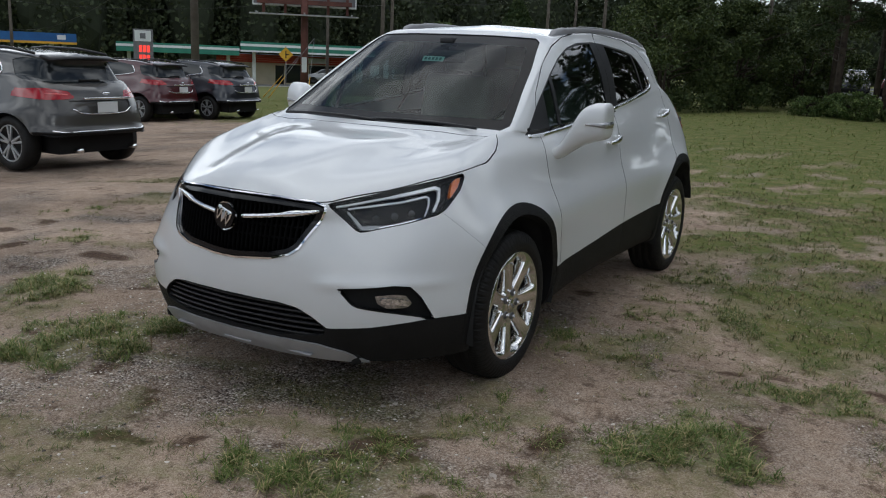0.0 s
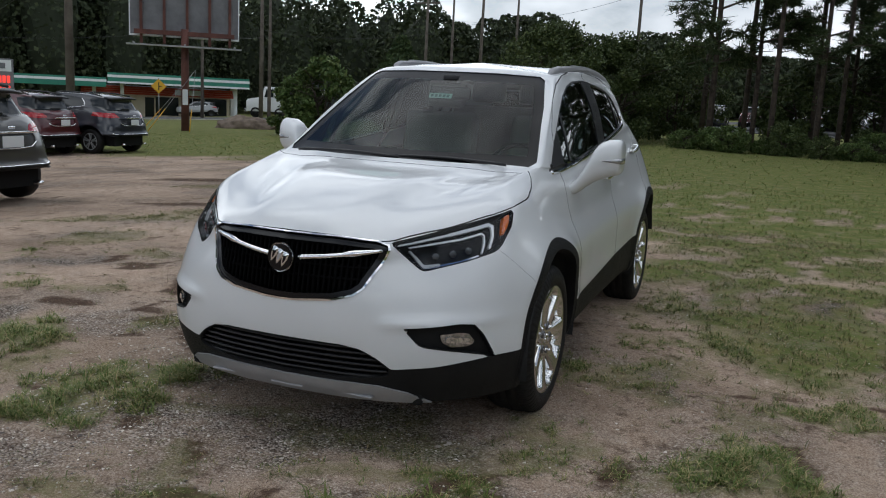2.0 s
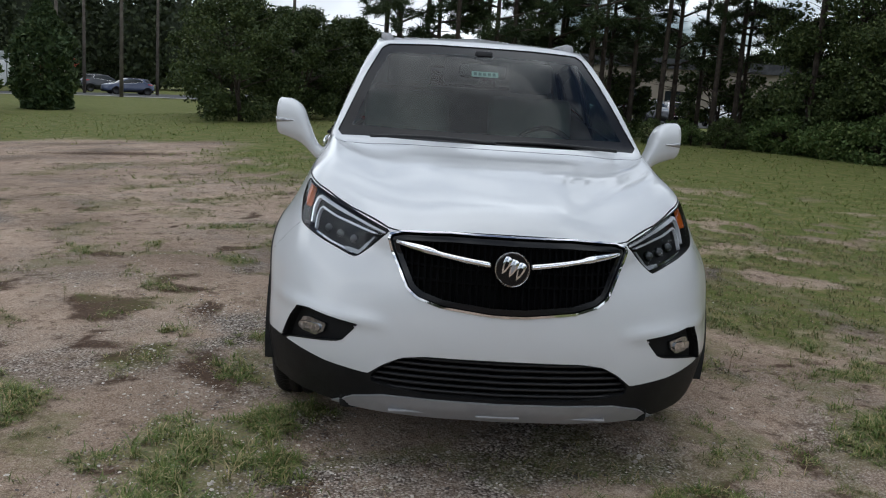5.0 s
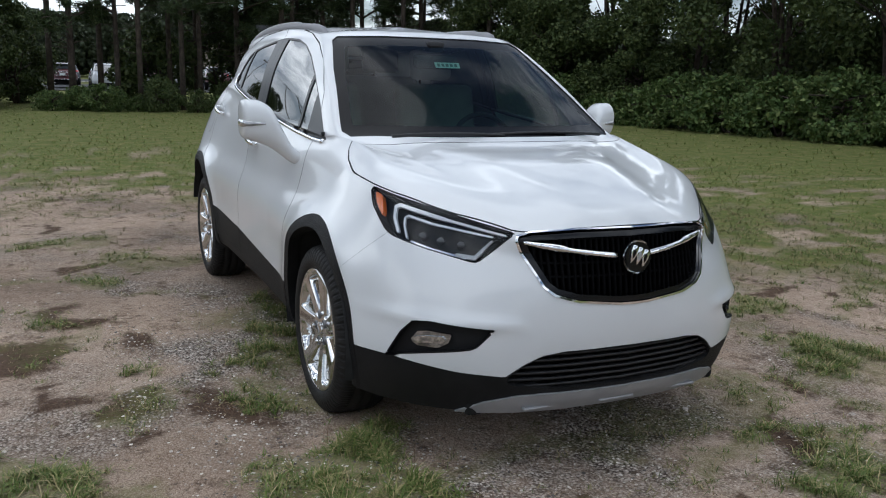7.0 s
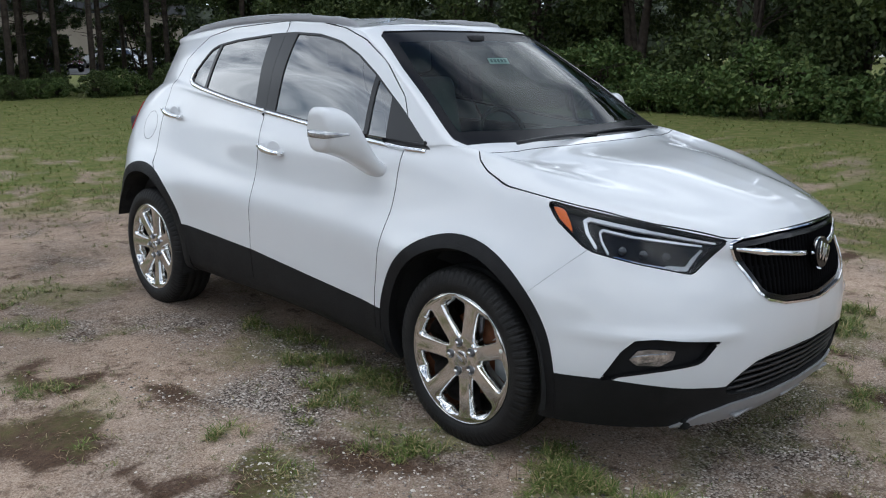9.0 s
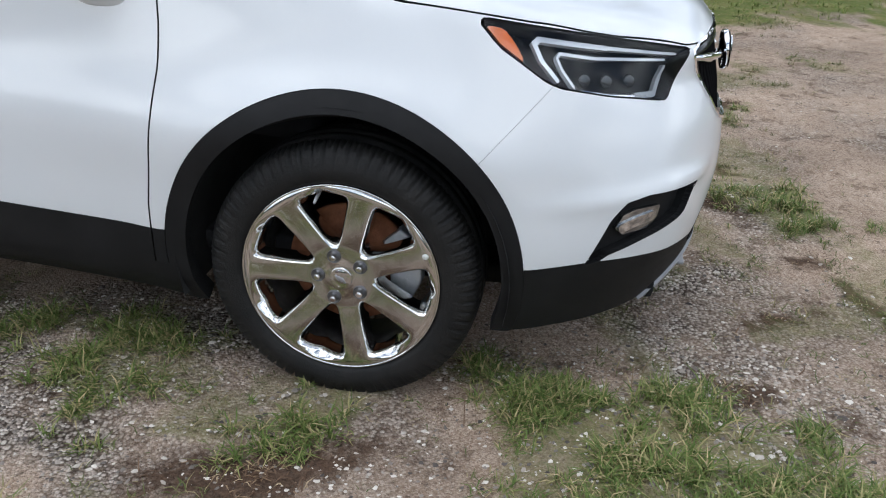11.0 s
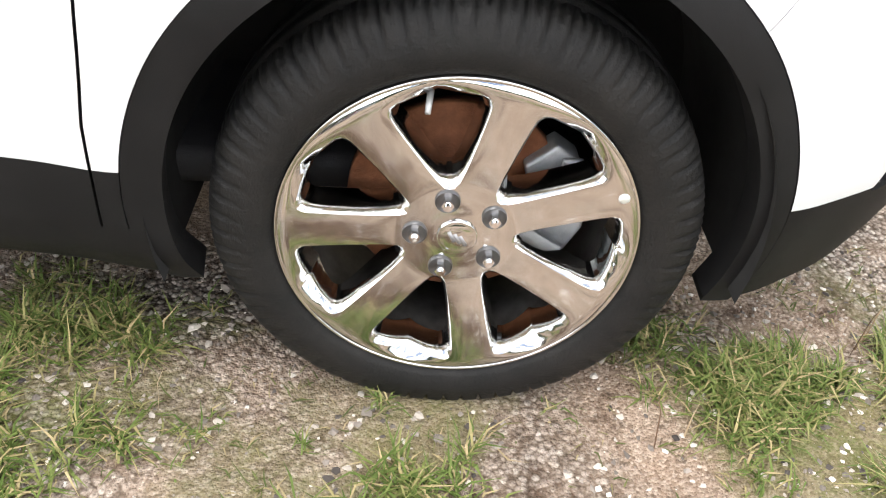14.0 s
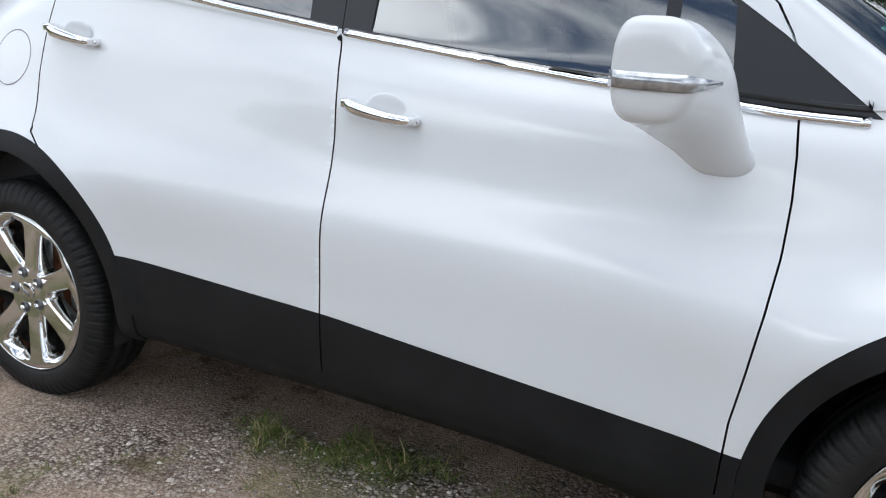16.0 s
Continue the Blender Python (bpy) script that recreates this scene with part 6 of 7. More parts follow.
def broad_tree(name, seed, height, radius, low, mat, label, leaves=5200, leaf=.16, group="", stems=3):
    """A many-stemmed shrub or broadleaf with an uneven, open crown down to low."""
    rng = np.random.RandomState(seed)
    t = thing(name, label, "shrub" if height < 4 else "tree", group=group)
    tubes, clumps = [], []
    for k in range(stems):
        a = rng.uniform(0, 6.28)
        top = np.array([radius * .35 * math.cos(a), radius * .35 * math.sin(a), height * rng.uniform(.6, .85)])
        tubes.append(limb((rng.normal() * .06, rng.normal() * .06, 0), top, .035 * height / 3 + .02, .015, 0, rng, 7))
        for j in range(6):
            s = rng.uniform(.3, .95)
            b = rng.uniform(0, 6.28)
            p0 = top * s
            p1 = p0 + [radius * .7 * math.cos(b), radius * .7 * math.sin(b), height * .12]
            tubes.append(limb(p0, p1, .03, .008, .05, rng, 4))
    n = 46
    for k in range(n):
        z = low + (height - low) * ((k + rng.uniform(0, 1)) / n)
        q = (z - low) / (height - low)
        prof = (math.sin(math.pi * min(1, .18 + .72 * q)) ** .7) * (1.0 if q < .75 else 1 - (q - .75) * 2.0)
        a = rng.uniform(0, 6.28)
        rr = radius * max(.12, prof) * math.sqrt(rng.uniform(.25, 1.1))
        clumps.append(((rr * math.cos(a), rr * math.sin(a), z), radius * rng.uniform(.16, .34)))
    per = leaves // n
    pts = [np.array(c) + (lambda g: g / np.linalg.norm(g, axis=1, keepdims=True) * rng.uniform(.35, 1.15, (per, 1)))(rng.normal(size=(per, 3))) * r * (1, 1, .8) for c, r in clumps]
    part("trunk", joined(tubes), BARK, t)
    ob = new("crown", leaf_mesh("crown", np.concatenate(pts), leaf, mat, rng))
    ob.parent = t
    return t


def cedar_tree(seed, height, radius):
    rng = np.random.RandomState(seed)
    t = thing("cedar_tree", "dense dark cedar of rounded cone shape on the lawn", "tree")
    part("trunk", joined([([(0, 0, h) for h in np.linspace(0, height * .8, 6)], list(np.linspace(.10, .02, 6)))]), BARK, t)
    n = 9000
    q = rng.uniform(0, 1, n) ** 1.25
    a = rng.uniform(0, 6.28, n)
    prof = np.sin(np.pi * np.minimum(1, .22 + .62 * q)) ** .8 * np.where(q > .6, 1 - (q - .6) * 1.9, 1)
    lump = 1 + .13 * np.sin(5 * a + 9 * q) + .10 * np.sin(3 * a - 17 * q)
    r = radius * np.maximum(prof, .05) * lump * np.sqrt(rng.uniform(.45, 1.0, n))
    ob = new("crown", leaf_mesh("crown", np.stack([r * np.cos(a), r * np.sin(a), .12 + q * height], 1), .13, CEDAR, rng, 0, 2.2))
    ob.parent = t
    return t


def stand(ob, x, y, turn=0.0, scale=1.0):
    ob.matrix_basis = Matrix.Translation((x, y, float(ground_z(x, y)) - .05)) @ Matrix.Rotation(turn, 4, "Z")
    ob.scale = (scale,) * 3
    return ob


def copies(kinds, spots, seed, lo=.85, hi=1.15):
    """Stands copies of the given trees at the spots, turned and sized by chance."""
    rng = np.random.RandomState(seed)
    for k, (x, y) in enumerate(spots):
        src = kinds[k % len(kinds)]
        s, a = rng.uniform(lo, hi), rng.uniform(0, 6.28)
        if k < len(kinds):
            stand(src, x, y, a, s)
        else:
            c = copy_thing(src, Matrix.Translation((x, y, float(ground_z(x, y)) - .05)) @ Matrix.Rotation(a, 4, "Z"))
            c.scale = (s,) * 3


def build_trees():
    pines = [pine_tree(50 + k, h, b, sp, "tall dark pine with bare lower trunk") for k, (h, b, sp) in enumerate(((15, .34, 1.9), (13, .26, 2.1), (16, .42, 1.8), (12, .2, 2.2)))]
    spots = [(1.2, 26.4), (2.6, 26.9), (2.5, 29.2), (4.8, 28.6), (6.6, 27.7), (7.4, 29.8), (8.7, 27.2), (9.7, 28.9), (10.5, 26.7), (11.8, 28.0), (.2, 29.5), (3.8, 31.5), (5.9, 31.8), (12.8, 30.0), (-1.4, 31.0), (9.0, 32.5), (14.2, 27.0), (0.6, 27.4), (3.3, 27.6), (5.4, 29.9), (7.9, 28.2), (6.0, 26.9), (11.2, 30.4), (-.8, 27.2),
             (13.2, 25.0), (15.2, 29.0)]
    copies(pines, spots, 5, .9, 1.15)
    brush = [broad_tree("shrub", 70 + k, h, r, .15, m, "leafy roadside shrub under the pines", 4500, .09, "understorey shrubs") for k, (h, r, m) in enumerate(((1.6, 1.2, LEAF_LIGHT), (2.1, 1.3, LEAF), (1.2, 1.0, LEAF_LIGHT)))]
    spots = [(0, 25.6), (1.7, 25.5), (3.4, 26.0), (5.2, 26.3), (7.0, 26.2), (8.8, 25.8), (10.6, 25.2), (4.2, 27.4), (6.2, 28.5), (9.4, 26.8), (2.2, 27.8)]
    spots += [(-1.5 + .85 * k, 25.4 + .5 * math.sin(2.1 * k) + .12 * max(0, 6 - k)) for k in range(17)]
    copies(brush, spots, 6, .28, .55)
    thicket = [broad_tree("shrub", 170 + k, h, r, .2, LEAF, "dark thicket between the pine trunks", 9000, .10, "thicket behind the pines") for k, (h, r) in enumerate(((3.4, 1.5), (2.6, 1.4)))]
    copies(thicket, [(-2.6, 32.0), (2.2, 30.6), (5.0, 32.6), (8.4, 31.4), (12.6, 32.0), (14.0, 29.0)], 26, .8, 1.15)
    brush = [broad_tree("shrub", 73 + k, h, r, .1, LEAF_LIGHT, "light green brush at the foot of the wood", 5500, .085, "brush along the wood") for k, (h, r) in enumerate(((1.4, 1.3), (1.1, 1.2), (1.6, 1.4)))]
    spots = [(12.0, 24.0), (13.0, 22.4), (13.8, 21.0), (15.4, 14.9), (14.4, 19.5), (15.2, 16.5), (15.8, 13.4), (16.2, 10.2), (16.4, 7.2),
             (16.4, 4.0), (16.2, .8), (15.8, -2.5), (15.2, -6), (15.0, 18.0), (16.0, 11.8), (16.3, 8.8), (16.5, 5.6), (16.4, 2.4), (16.0, -.8), (15.6, -4.2)]
    copies(brush, spots, 16, .75, 1.1)
    mid = [broad_tree("broadleaf_tree", 80 + k, h, r, .3, LEAF, "dark bushy tree at the lawn's edge", 22000, .085, "edge trees") for k, (h, r) in enumerate(((4.7, 2.3), (4.0, 2.0), (4.4, 2.2)))]
    spots = [(-6.0, 25.9), (-4.4, 28.6), (-3.6, 42.0), (-7.6, 31.0), (-5.2, 34.2), (13.6, 25.2), (14.6, 22.6), (16.0, 20.0)]
    copies(mid, spots, 7, .85, 1.05)
    tall = [broad_tree("broadleaf_tree", 90 + k, h, r, .4, LEAF, "tall dark broadleaf tree in the wood's edge", 24000, .115, "wood edge trees", 4) for k, (h, r) in enumerate(((11.5, 3.4), (13.0, 3.6), (10.0, 3.2)))]
    spots = [(15.5, 25.5), (17.2, 22.5), (17.6, 19.0), (18.0, 15.6), (18.4, 12.2), (18.6, 8.8), (18.8, 5.2), (18.6, 1.6), (18.2, -2.2), (17.6, -6.2), (20.5, 20.5), (21.0, 14.0), (21.5, 7.0), (21.2, 0), (17.0, -10.5), (20.2, -8)]
    copies(tall, spots, 8, .74, .95)
    stand(broad_tree("shrub", 77, 3.4, 1.6, .1, LEAF_LIGHT, "feathery green shrub on the lawn", 9500, .13, stems=5), -18.2, 30.9)
    stand(broad_tree("shrub", 78, 2.5, 1.1, .1, LEAF_LIGHT, "small light green shrub on the lawn", 5000, .12), -19.6, 30.6)
    stand(cedar_tree(79, 4.9, 1.42), -17.1, 36.9)
    # far woods all round, one joined object
    rng = np.random.RandomState(12)
    pts, cores = [], []
    for k in range(430):
        a = 2 * math.pi * k / 430 + rng.uniform(-.01, .01)
        deg = math.degrees(a) % 360
        dist = rng.uniform(112, 150) * (1.0 if 20 < deg < 200 else 1.25)
        x, y = dist * math.cos(a), dist * math.sin(a)
        h = float(np.interp(deg, [0, 60, 88, 100, 112, 125, 140, 180, 230, 300, 360], [14, 9, 8, 11, 13, 20, 27, 27, 15, 12, 14])) * rng.uniform(.75, 1.2)
        z0 = float(ground_z(x, y))
        r = rng.uniform(3.2, 5.5)
        n = 1900 if 62 < deg < 168 else 160
        q, b = rng.uniform(0, 1, n), rng.uniform(0, 6.28, n)
        rr = r * np.sin(np.pi * np.minimum(1, .25 + .7 * q)) ** .7 * np.sqrt(rng.uniform(.5, 1.35, n))
        pts.append(np.stack([x + rr * np.cos(b), y + rr * np.sin(b), z0 + .5 + h * q], 1))
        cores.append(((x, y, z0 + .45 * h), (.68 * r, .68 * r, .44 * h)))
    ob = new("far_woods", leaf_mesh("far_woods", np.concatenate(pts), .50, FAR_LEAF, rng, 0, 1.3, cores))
    tagged(ob, "dark mixed woods beyond the road", "woods", kind="stuff")

# ---- road, filling stations, poles ----
def flat_z(x, y):
    return float(ground_z(x, y))


ASPHALT = varied("worn_asphalt", (.045, .045, .047), (.08, .08, .08), .8, .9, .3, 60)
CONCRETE = varied("concrete", (.33, .32, .30), (.42, .41, .38), 1.2, .9, .2, 30)
BEIGE = varied("beige_render", (.62, .54, .40), (.70, .62, .47), .7, .85, .2, 30)
SHINGLE = varied("dark_roof", (.05, .05, .055), (.09, .09, .095), 1.5, .85)
RED_BAND = varied("red_fascia", (.46, .060, .035), (.56, .09, .05), .8, .6)
GREEN_BAND = varied("green_fascia", (.03, .19, .13), (.045, .24, .165), .8, .55)
WHITE_BAND = varied("white_fascia", (.74, .76, .76), (.82, .84, .84), .8, .6)
BLUE_BAND = varied("blue_fascia", (.015, .09, .27), (.02, .12, .33), .8, .5)
YELLOW = varied("yellow_sign_sheet", (.62, .33, .02), (.7, .4, .03), 2, .5)
POLE_WOOD = varied("weathered_pole_wood", (.085, .07, .058), (.15, .13, .11), 2, .95, .4, 30)
STEEL_RED = varied("rusty_red_steel", (.085, .035, .028), (.15, .06, .045), 2, .8)
STEEL = varied("galvanised_steel", (.30, .30, .31), (.40, .40, .41), 2, .55, metal=.5)
SIGN_GREY = varied("sign_grey", (.14, .14, .15), (.2, .2, .21), 2, .6)
LED_RED = material("red_led_digits", (.5, .02, .02), .5, emit=(1.0, .06, .04, 1.6))
WHITE_SIGN = material("white_sign_face", (.7, .72, .72), .5)
POSTER = varied("food_poster_sheet", (.46, .40, .34), (.60, .55, .50), .9, .6)
POSTER_RED = varied("poster_brown_shape", (.22, .07, .04), (.34, .14, .08), 2, .6)
DARK_GLASS = material("dark_shop_glass", (.02, .024, .026), .08)


def local_box(parent, name, x0, x1, y0, y1, z0, z1, mat, bevel=0.0, label=""):
    return part(name, bm_box(x0, x1, y0, y1, z0, z1, bevel), mat, parent, label, smooth=False)


def frame_at(name, a, b, label, category, kind=""):
    """A thing whose x axis runs from a to b on the ground."""
    ang = math.degrees(math.atan2(b[1] - a[1], b[0] - a[0]))
    ob = thing(name, label, category, pose(a[0], a[1], min(flat_z(*a), flat_z(*b)), 0, 0, ang), kind=kind)
    return ob, math.hypot(b[0] - a[0], b[1] - a[1])


def build_road():
    # a strip that follows the ground, laid just above it
    a, b = np.array((-110.0, 6.0)), np.array((60.0, 132.0))
    d = (b - a) / np.linalg.norm(b - a)
    n = np.array((-d[1], d[0]))
    for nm, w0, w1, mat, lift, lab in (("road", -5.0, 5.0, ASPHALT, .05, "grey asphalt road beyond the lawn"), ("road_shoulder", -6.6, -5.0, CONCRETE, .045, "pale gravel road shoulder")):
        bm = bmesh.new()
        rows = []
        for t in np.linspace(0, np.linalg.norm(b - a), 60):
            row = []
            for w in np.linspace(w0, w1, 5):
                p = a + d * t + n * w
                row.append(bm.verts.new((p[0], p[1], flat_z(*p) + lift)))
            rows.append(row)
        for r0, r1 in zip(rows, rows[1:]):
            for k in range(4):
                bm.faces.new((r0[k], r1[k], r1[k + 1], r0[k + 1]))
        bmesh.ops.recalc_face_normals(bm, faces=bm.faces[:])
        ob = part(nm, bm, mat)
        tagged(ob, lab, "road", kind="structure")


def build_station():
    ob, w = frame_at("canopy", (-63.0, 65.2), (-52.3, 74.2), "filling station canopy with green and white fascia", "canopy")
    z0, z1 = 3.55, 4.55
    local_box(ob, "canopy_deck", 0, w, 0, 9, z0 + .1, z1 - .05, WHITE_BAND)
    for nm, x0, x1, y0, y1 in (("fascia", -.06, w + .06, -.08, 0), ("fascia", -.06, w + .06, 9, 9.08), ("fascia", -.08, 0, 0, 9), ("fascia", w, w + .08, 0, 9)):
        f = local_box(ob, nm, x0, x1, y0, y1, z0, z1, GREEN_BAND)
        local_box(f, "stripe", x0 - .02, x1 + .02, y0 - .02, y1 + .02, z0 + .52, z0 + .78, WHITE_BAND)
        local_box(f, "stripe", x0 - .02, x1 + .02, y0 - .02, y1 + .02, z0 - .06, z0 + .12, WHITE_BAND)
    for x in (1.2, w - 1.2):
        for y in (2, 7):
            local_box(ob, "column", x - .18, x + .18, y - .18, y + .18, 0, z0 + .1, WHITE_BAND, .02)
    ob, w = frame_at("canopy", (-71.5, 56.2), (-63.2, 65.0), "long wing of the green and white canopy", "canopy")
    local_box(ob, "canopy_deck", 0, w, 0, 7, z0 - .1, z1 - .25, WHITE_BAND)
    f = local_box(ob, "fascia", -.06, w + .06, -.08, 0, z0 - .15, z1 - .2, GREEN_BAND)
    local_box(f, "stripe", -.08, w + .08, -.1, 0, z0 + .35, z0 + .6, WHITE_BAND)
    for x in (1, w - 1):
        local_box(ob, "column", x - .18, x + .18, 2, 2.36, 0, z0, WHITE_BAND, .02)
    # shop
    ob, w = frame_at("shop_building", (-68.2, 67.2), (-57.2, 77.6), "beige filling station shop with red roof band", "building")
    wall = local_box(ob, "wall", 0, w, 0, 9, 0, 3.3, BEIGE)
    for x in (7.2, 9.9, 12.4):
        win = local_box(wall, "window", x, x + 2.4, -.06, .05, .5, 2.5, DARK_GLASS)
    local_box(wall, "door", 6.1, 7.05, -.06, .05, 0, 2.4, DARK_GLASS)
    local_box(ob, "roof", -.2, w + .2, -.2, 9.2, 3.3, 3.5, SHINGLE)
    for k in range(4):
        local_box(ob, "red_band", -.35 + k * .02, w + .35 - k * .02, -.5 + k * .06, -.28, 2.65 + k * .22, 2.84 + k * .22, RED_BAND)
    local_box(ob, "shop_sign", 9.2, 12.0, -.62, -.52, 2.75, 3.35, WHITE_SIGN)
    # blue canopy further along
    ob, w = frame_at("canopy", (-74.0, 35.6), (-65.8, 47.2), "second station's canopy with blue and yellow fascia", "canopy")
    local_box(ob, "canopy_deck", 0, w, 0, 8, 4.1, 4.75, WHITE_BAND)
    f = local_box(ob, "fascia", -.06, w + .06, -.08, 0, 3.95, 4.85, BLUE_BAND)
    local_box(f, "stripe", -.08, w + .08, -.1, 0, 3.9, 4.1, YELLOW)
    local_box(f, "fascia_mark", w - 1.5, w - .8, -.12, 0, 4.3, 4.7, WHITE_SIGN)
    f = local_box(ob, "fascia", w, w + .08, 0, 8, 3.95, 4.85, BLUE_BAND)
    local_box(f, "stripe", w, w + .1, 0, 8, 3.9, 4.1, YELLOW)
    for x in (2, w - 2):
        local_box(ob, "column", x - .2, x + .2, 3, 3.4, 0, 4.1, WHITE_BAND, .02)
    # price sign
    a, b = (-51.4, 41.5), (-50.4, 42.5)
    ob, w = frame_at("price_sign", a, b, "grey price sign with red figures", "sign")
    body = local_box(ob, "cabinet", 0, w, 0, .35, .6, 4.3, SIGN_GREY, .03)
    local_box(body, "head_panel", .12, w - .12, -.03, 0, 3.4, 4.2, WHITE_SIGN)
    local_box(body, "head_mark", w / 2 - .2, w / 2 + .2, -.05, -.03, 3.6, 4.0, SIGN_GREY)
    for z in (1.9, 2.6):
        for k in range(3):
            local_box(body, "digit_bar", .42 + k * .28, .62 + k * .28, -.03, 0, z, z + .5, LED_RED)
    for x in (.1, w - .25):
        local_box(ob, "leg", x, x + .15, .1, .25, 0, .6, SIGN_GREY)


def utility_pole(x, y, h, arms=1, r=.15):
    ob = thing("utility_pole", "weathered wooden utility pole with crossarm", "pole", Matrix.Translation((x, y, flat_z(x, y))), "utility poles")
    part("shaft", bm_tube([(0, 0, -.2), (.02, 0, h * .5), (.03, 0, h)], [r, r * .85, r * .6], 10), POLE_WOOD, ob)
    for k in range(arms):
        arm = local_box(ob, "crossarm", -1.1, 1.1, -.06, .06, h - .6 - k * .9, h - .48 - k * .9, POLE_WOOD)
        for q in (-1, -.5, .5, 1):
            part("insulator", bm_tube([(q, 0, h - .48 - k * .9), (q, 0, h - .30 - k * .9)], [.05, .03], 8), SIGN_GREY, arm)


def wire(a, b, sag, r=.012):
    pts = [Vector(a).lerp(Vector(b), t) - Vector((0, 0, sag * 4 * t * (1 - t))) for t in np.linspace(0, 1, 18)]
    ob = part("overhead_wire", bm_tube(pts, r, 5), SATIN_BLACK)
    tagged(ob, "black overhead cable between poles", "cable", "overhead cables")


def build_poles():
    poles = [(-23.7, 21.4, 11, .17), (-36.7, 54.5, 11, .15), (-32.0, 46.4, 10, .16), (-44.3, 56.0, 10, .15), (-26.3, 61.3, 10, .15), (-22.1, 62.8, 12, .15), (-27.7, 70.5, 12, .14), (-22.2, 72.5, 13, .14), (-8.3, 55.3, 12, .13), (-58, 36, 9, .13)]
    for x, y, h, r in poles:
        utility_pole(x, y, h, 1, r)
    tops = [Vector((x, y, flat_z(x, y) + h)) for x, y, h, r in poles]
    for i, j, low, sag in ((0, 2, .6, .9), (2, 5, .6, .8), (5, 8, .6, .9), (0, 2, 4.2, 1.0), (2, 5, 3.8, .9), (0, 9, 4.6, 1.2), (0, 9, .6, 1.0), (1, 3, .6, .5), (1, 6, .6, .7), (3, 9, 2.6, .8), (6, 8, 3.0, .8)):
        wire(tops[i] - Vector((0, 0, low)), tops[j] - Vector((0, 0, low + .1)), sag)
    # billboard, seen from behind
    ob = thing("billboard", "grey billboard back on a rusty red steel post", "billboard", pose(-24.35, 28.9, flat_z(-24.35, 28.9), 0, 0, math.degrees(math.atan2(2.9, 3.65))))
    part("post", bm_tube([(0, 0, -.2), (0, 0, 4.6)], [.19, .17], 14), STEEL_RED, ob)
    local_box(ob, "panel", -2.4, 2.4, .25, .40, 4.3, 7.8, SIGN_GREY)
    for x in (-2.42, 2.38):
        local_box(ob, "edge_frame", x, x + .05, .22, .43, 4.25, 7.85, WHITE_BAND)
    local_box(ob, "edge_frame", -2.42, 2.43, .22, .43, 4.22, 4.30, WHITE_BAND)
    for x in (-1.9, -.9, .1, 1.1, 2.0):
        local_box(ob, "upright", x - .06, x + .06, .1, .25, 3.9, 7.8, STEEL_RED)
    local_box(ob, "header_beam", -2.2, 2.2, -.12, .12, 4.3, 4.5, STEEL_RED)
    cat = local_box(ob, "catwalk", -2.5, 2.5, -.75, -.1, 3.78, 3.84, STEEL)
    for x in (-2.2, 0, 2.2):
        local_box(cat, "catwalk_bracket", x - .03, x + .03, -.7, .2, 3.84, 3.92, STEEL)
    part("notice", bm_box(-.12, .12, -.21, -.19, 1.2, 1.9), WHITE_SIGN, ob, smooth=False)
    for k, (x, y) in enumerate(((-25.6, 27.4), (-24.9, 27.0), (-23.4, 28.0))):
        p0, p1 = Vector((x, y, flat_z(x, y))), Vector((-24.0, 29.2, 1.9))
        ob = thing("guy_wire", "guy wire with yellow plastic guard", "wire", Matrix.Translation(p0), "guy wires")
        d = p1 - p0
        part("cable", bm_tube([(0, 0, 0), tuple(d)], .012, 5), STEEL, ob)
        part("guard", bm_tube([(0, 0, 0), tuple(d * .36)], .020, 6), YELLOW, ob, "yellow guard sleeve")
    # yellow diamond sign
    ob = thing("warning_sign", "yellow diamond junction warning sign on a post", "sign", pose(-44.6, 51.0, flat_z(-44.6, 51), 0, 0, 41))
    part("post", bm_tube([(0, 0, 0), (0, 0, 3.2)], .035, 8), STEEL, ob)
    s = .58
    plate = part("plate", bm_extruded([(-s, 0), (0, -s), (s, 0), (0, s)], .02, lambda a, b, d: (a, -.05 - d, 2.55 + b)), YELLOW, ob, smooth=False)
    part("symbol", bm_box(-.04, .04, -.078, -.071, 2.25, 2.85), SATIN_BLACK, plate, smooth=False)
    part("symbol", bm_box(.04, .24, -.078, -.071, 2.5, 2.58), SATIN_BLACK, plate, smooth=False)
    ob = thing("stop_sign", "red stop sign on a thin post by the road", "sign", pose(-30.4, 75.8, flat_z(-30.4, 75.8), 0, 0, 20))
    part("post", bm_tube([(0, 0, 0), (0, 0, 2.9)], .035, 8), STEEL, ob)
    part("plate", bm_extruded([(.38 * math.cos(a), .38 * math.sin(a)) for a in np.arange(8) * math.pi / 4 + math.pi / 8], .02, lambda a, b, d: (a, -.05 - d, 2.6 + b)), RED_BAND, ob, smooth=False)
    # heap of soil on the lawn
    rng = np.random.RandomState(4)
    bm = bmesh.new()
    bmesh.ops.create_icosphere(bm, subdivisions=4, radius=1)
    for v in bm.verts:
        q = 1 + .22 * noise.noise(v.co * 2.3) + .1 * noise.noise(v.co * 7)
        v.co = (v.co.x * 1.7 * q, v.co.y * 1.1 * q, v.co.z * .62 * q)
    ob = part("soil_mound", bm, varied("dry_soil_heap", (.10, .075, .055), (.2, .155, .12), 3, .95, .6, 20))
    ob.location = (-24.8, 34.3, flat_z(-24.8, 34.3))
    tagged(ob, "low heap of dry soil and brush on the lawn", "soil heap")


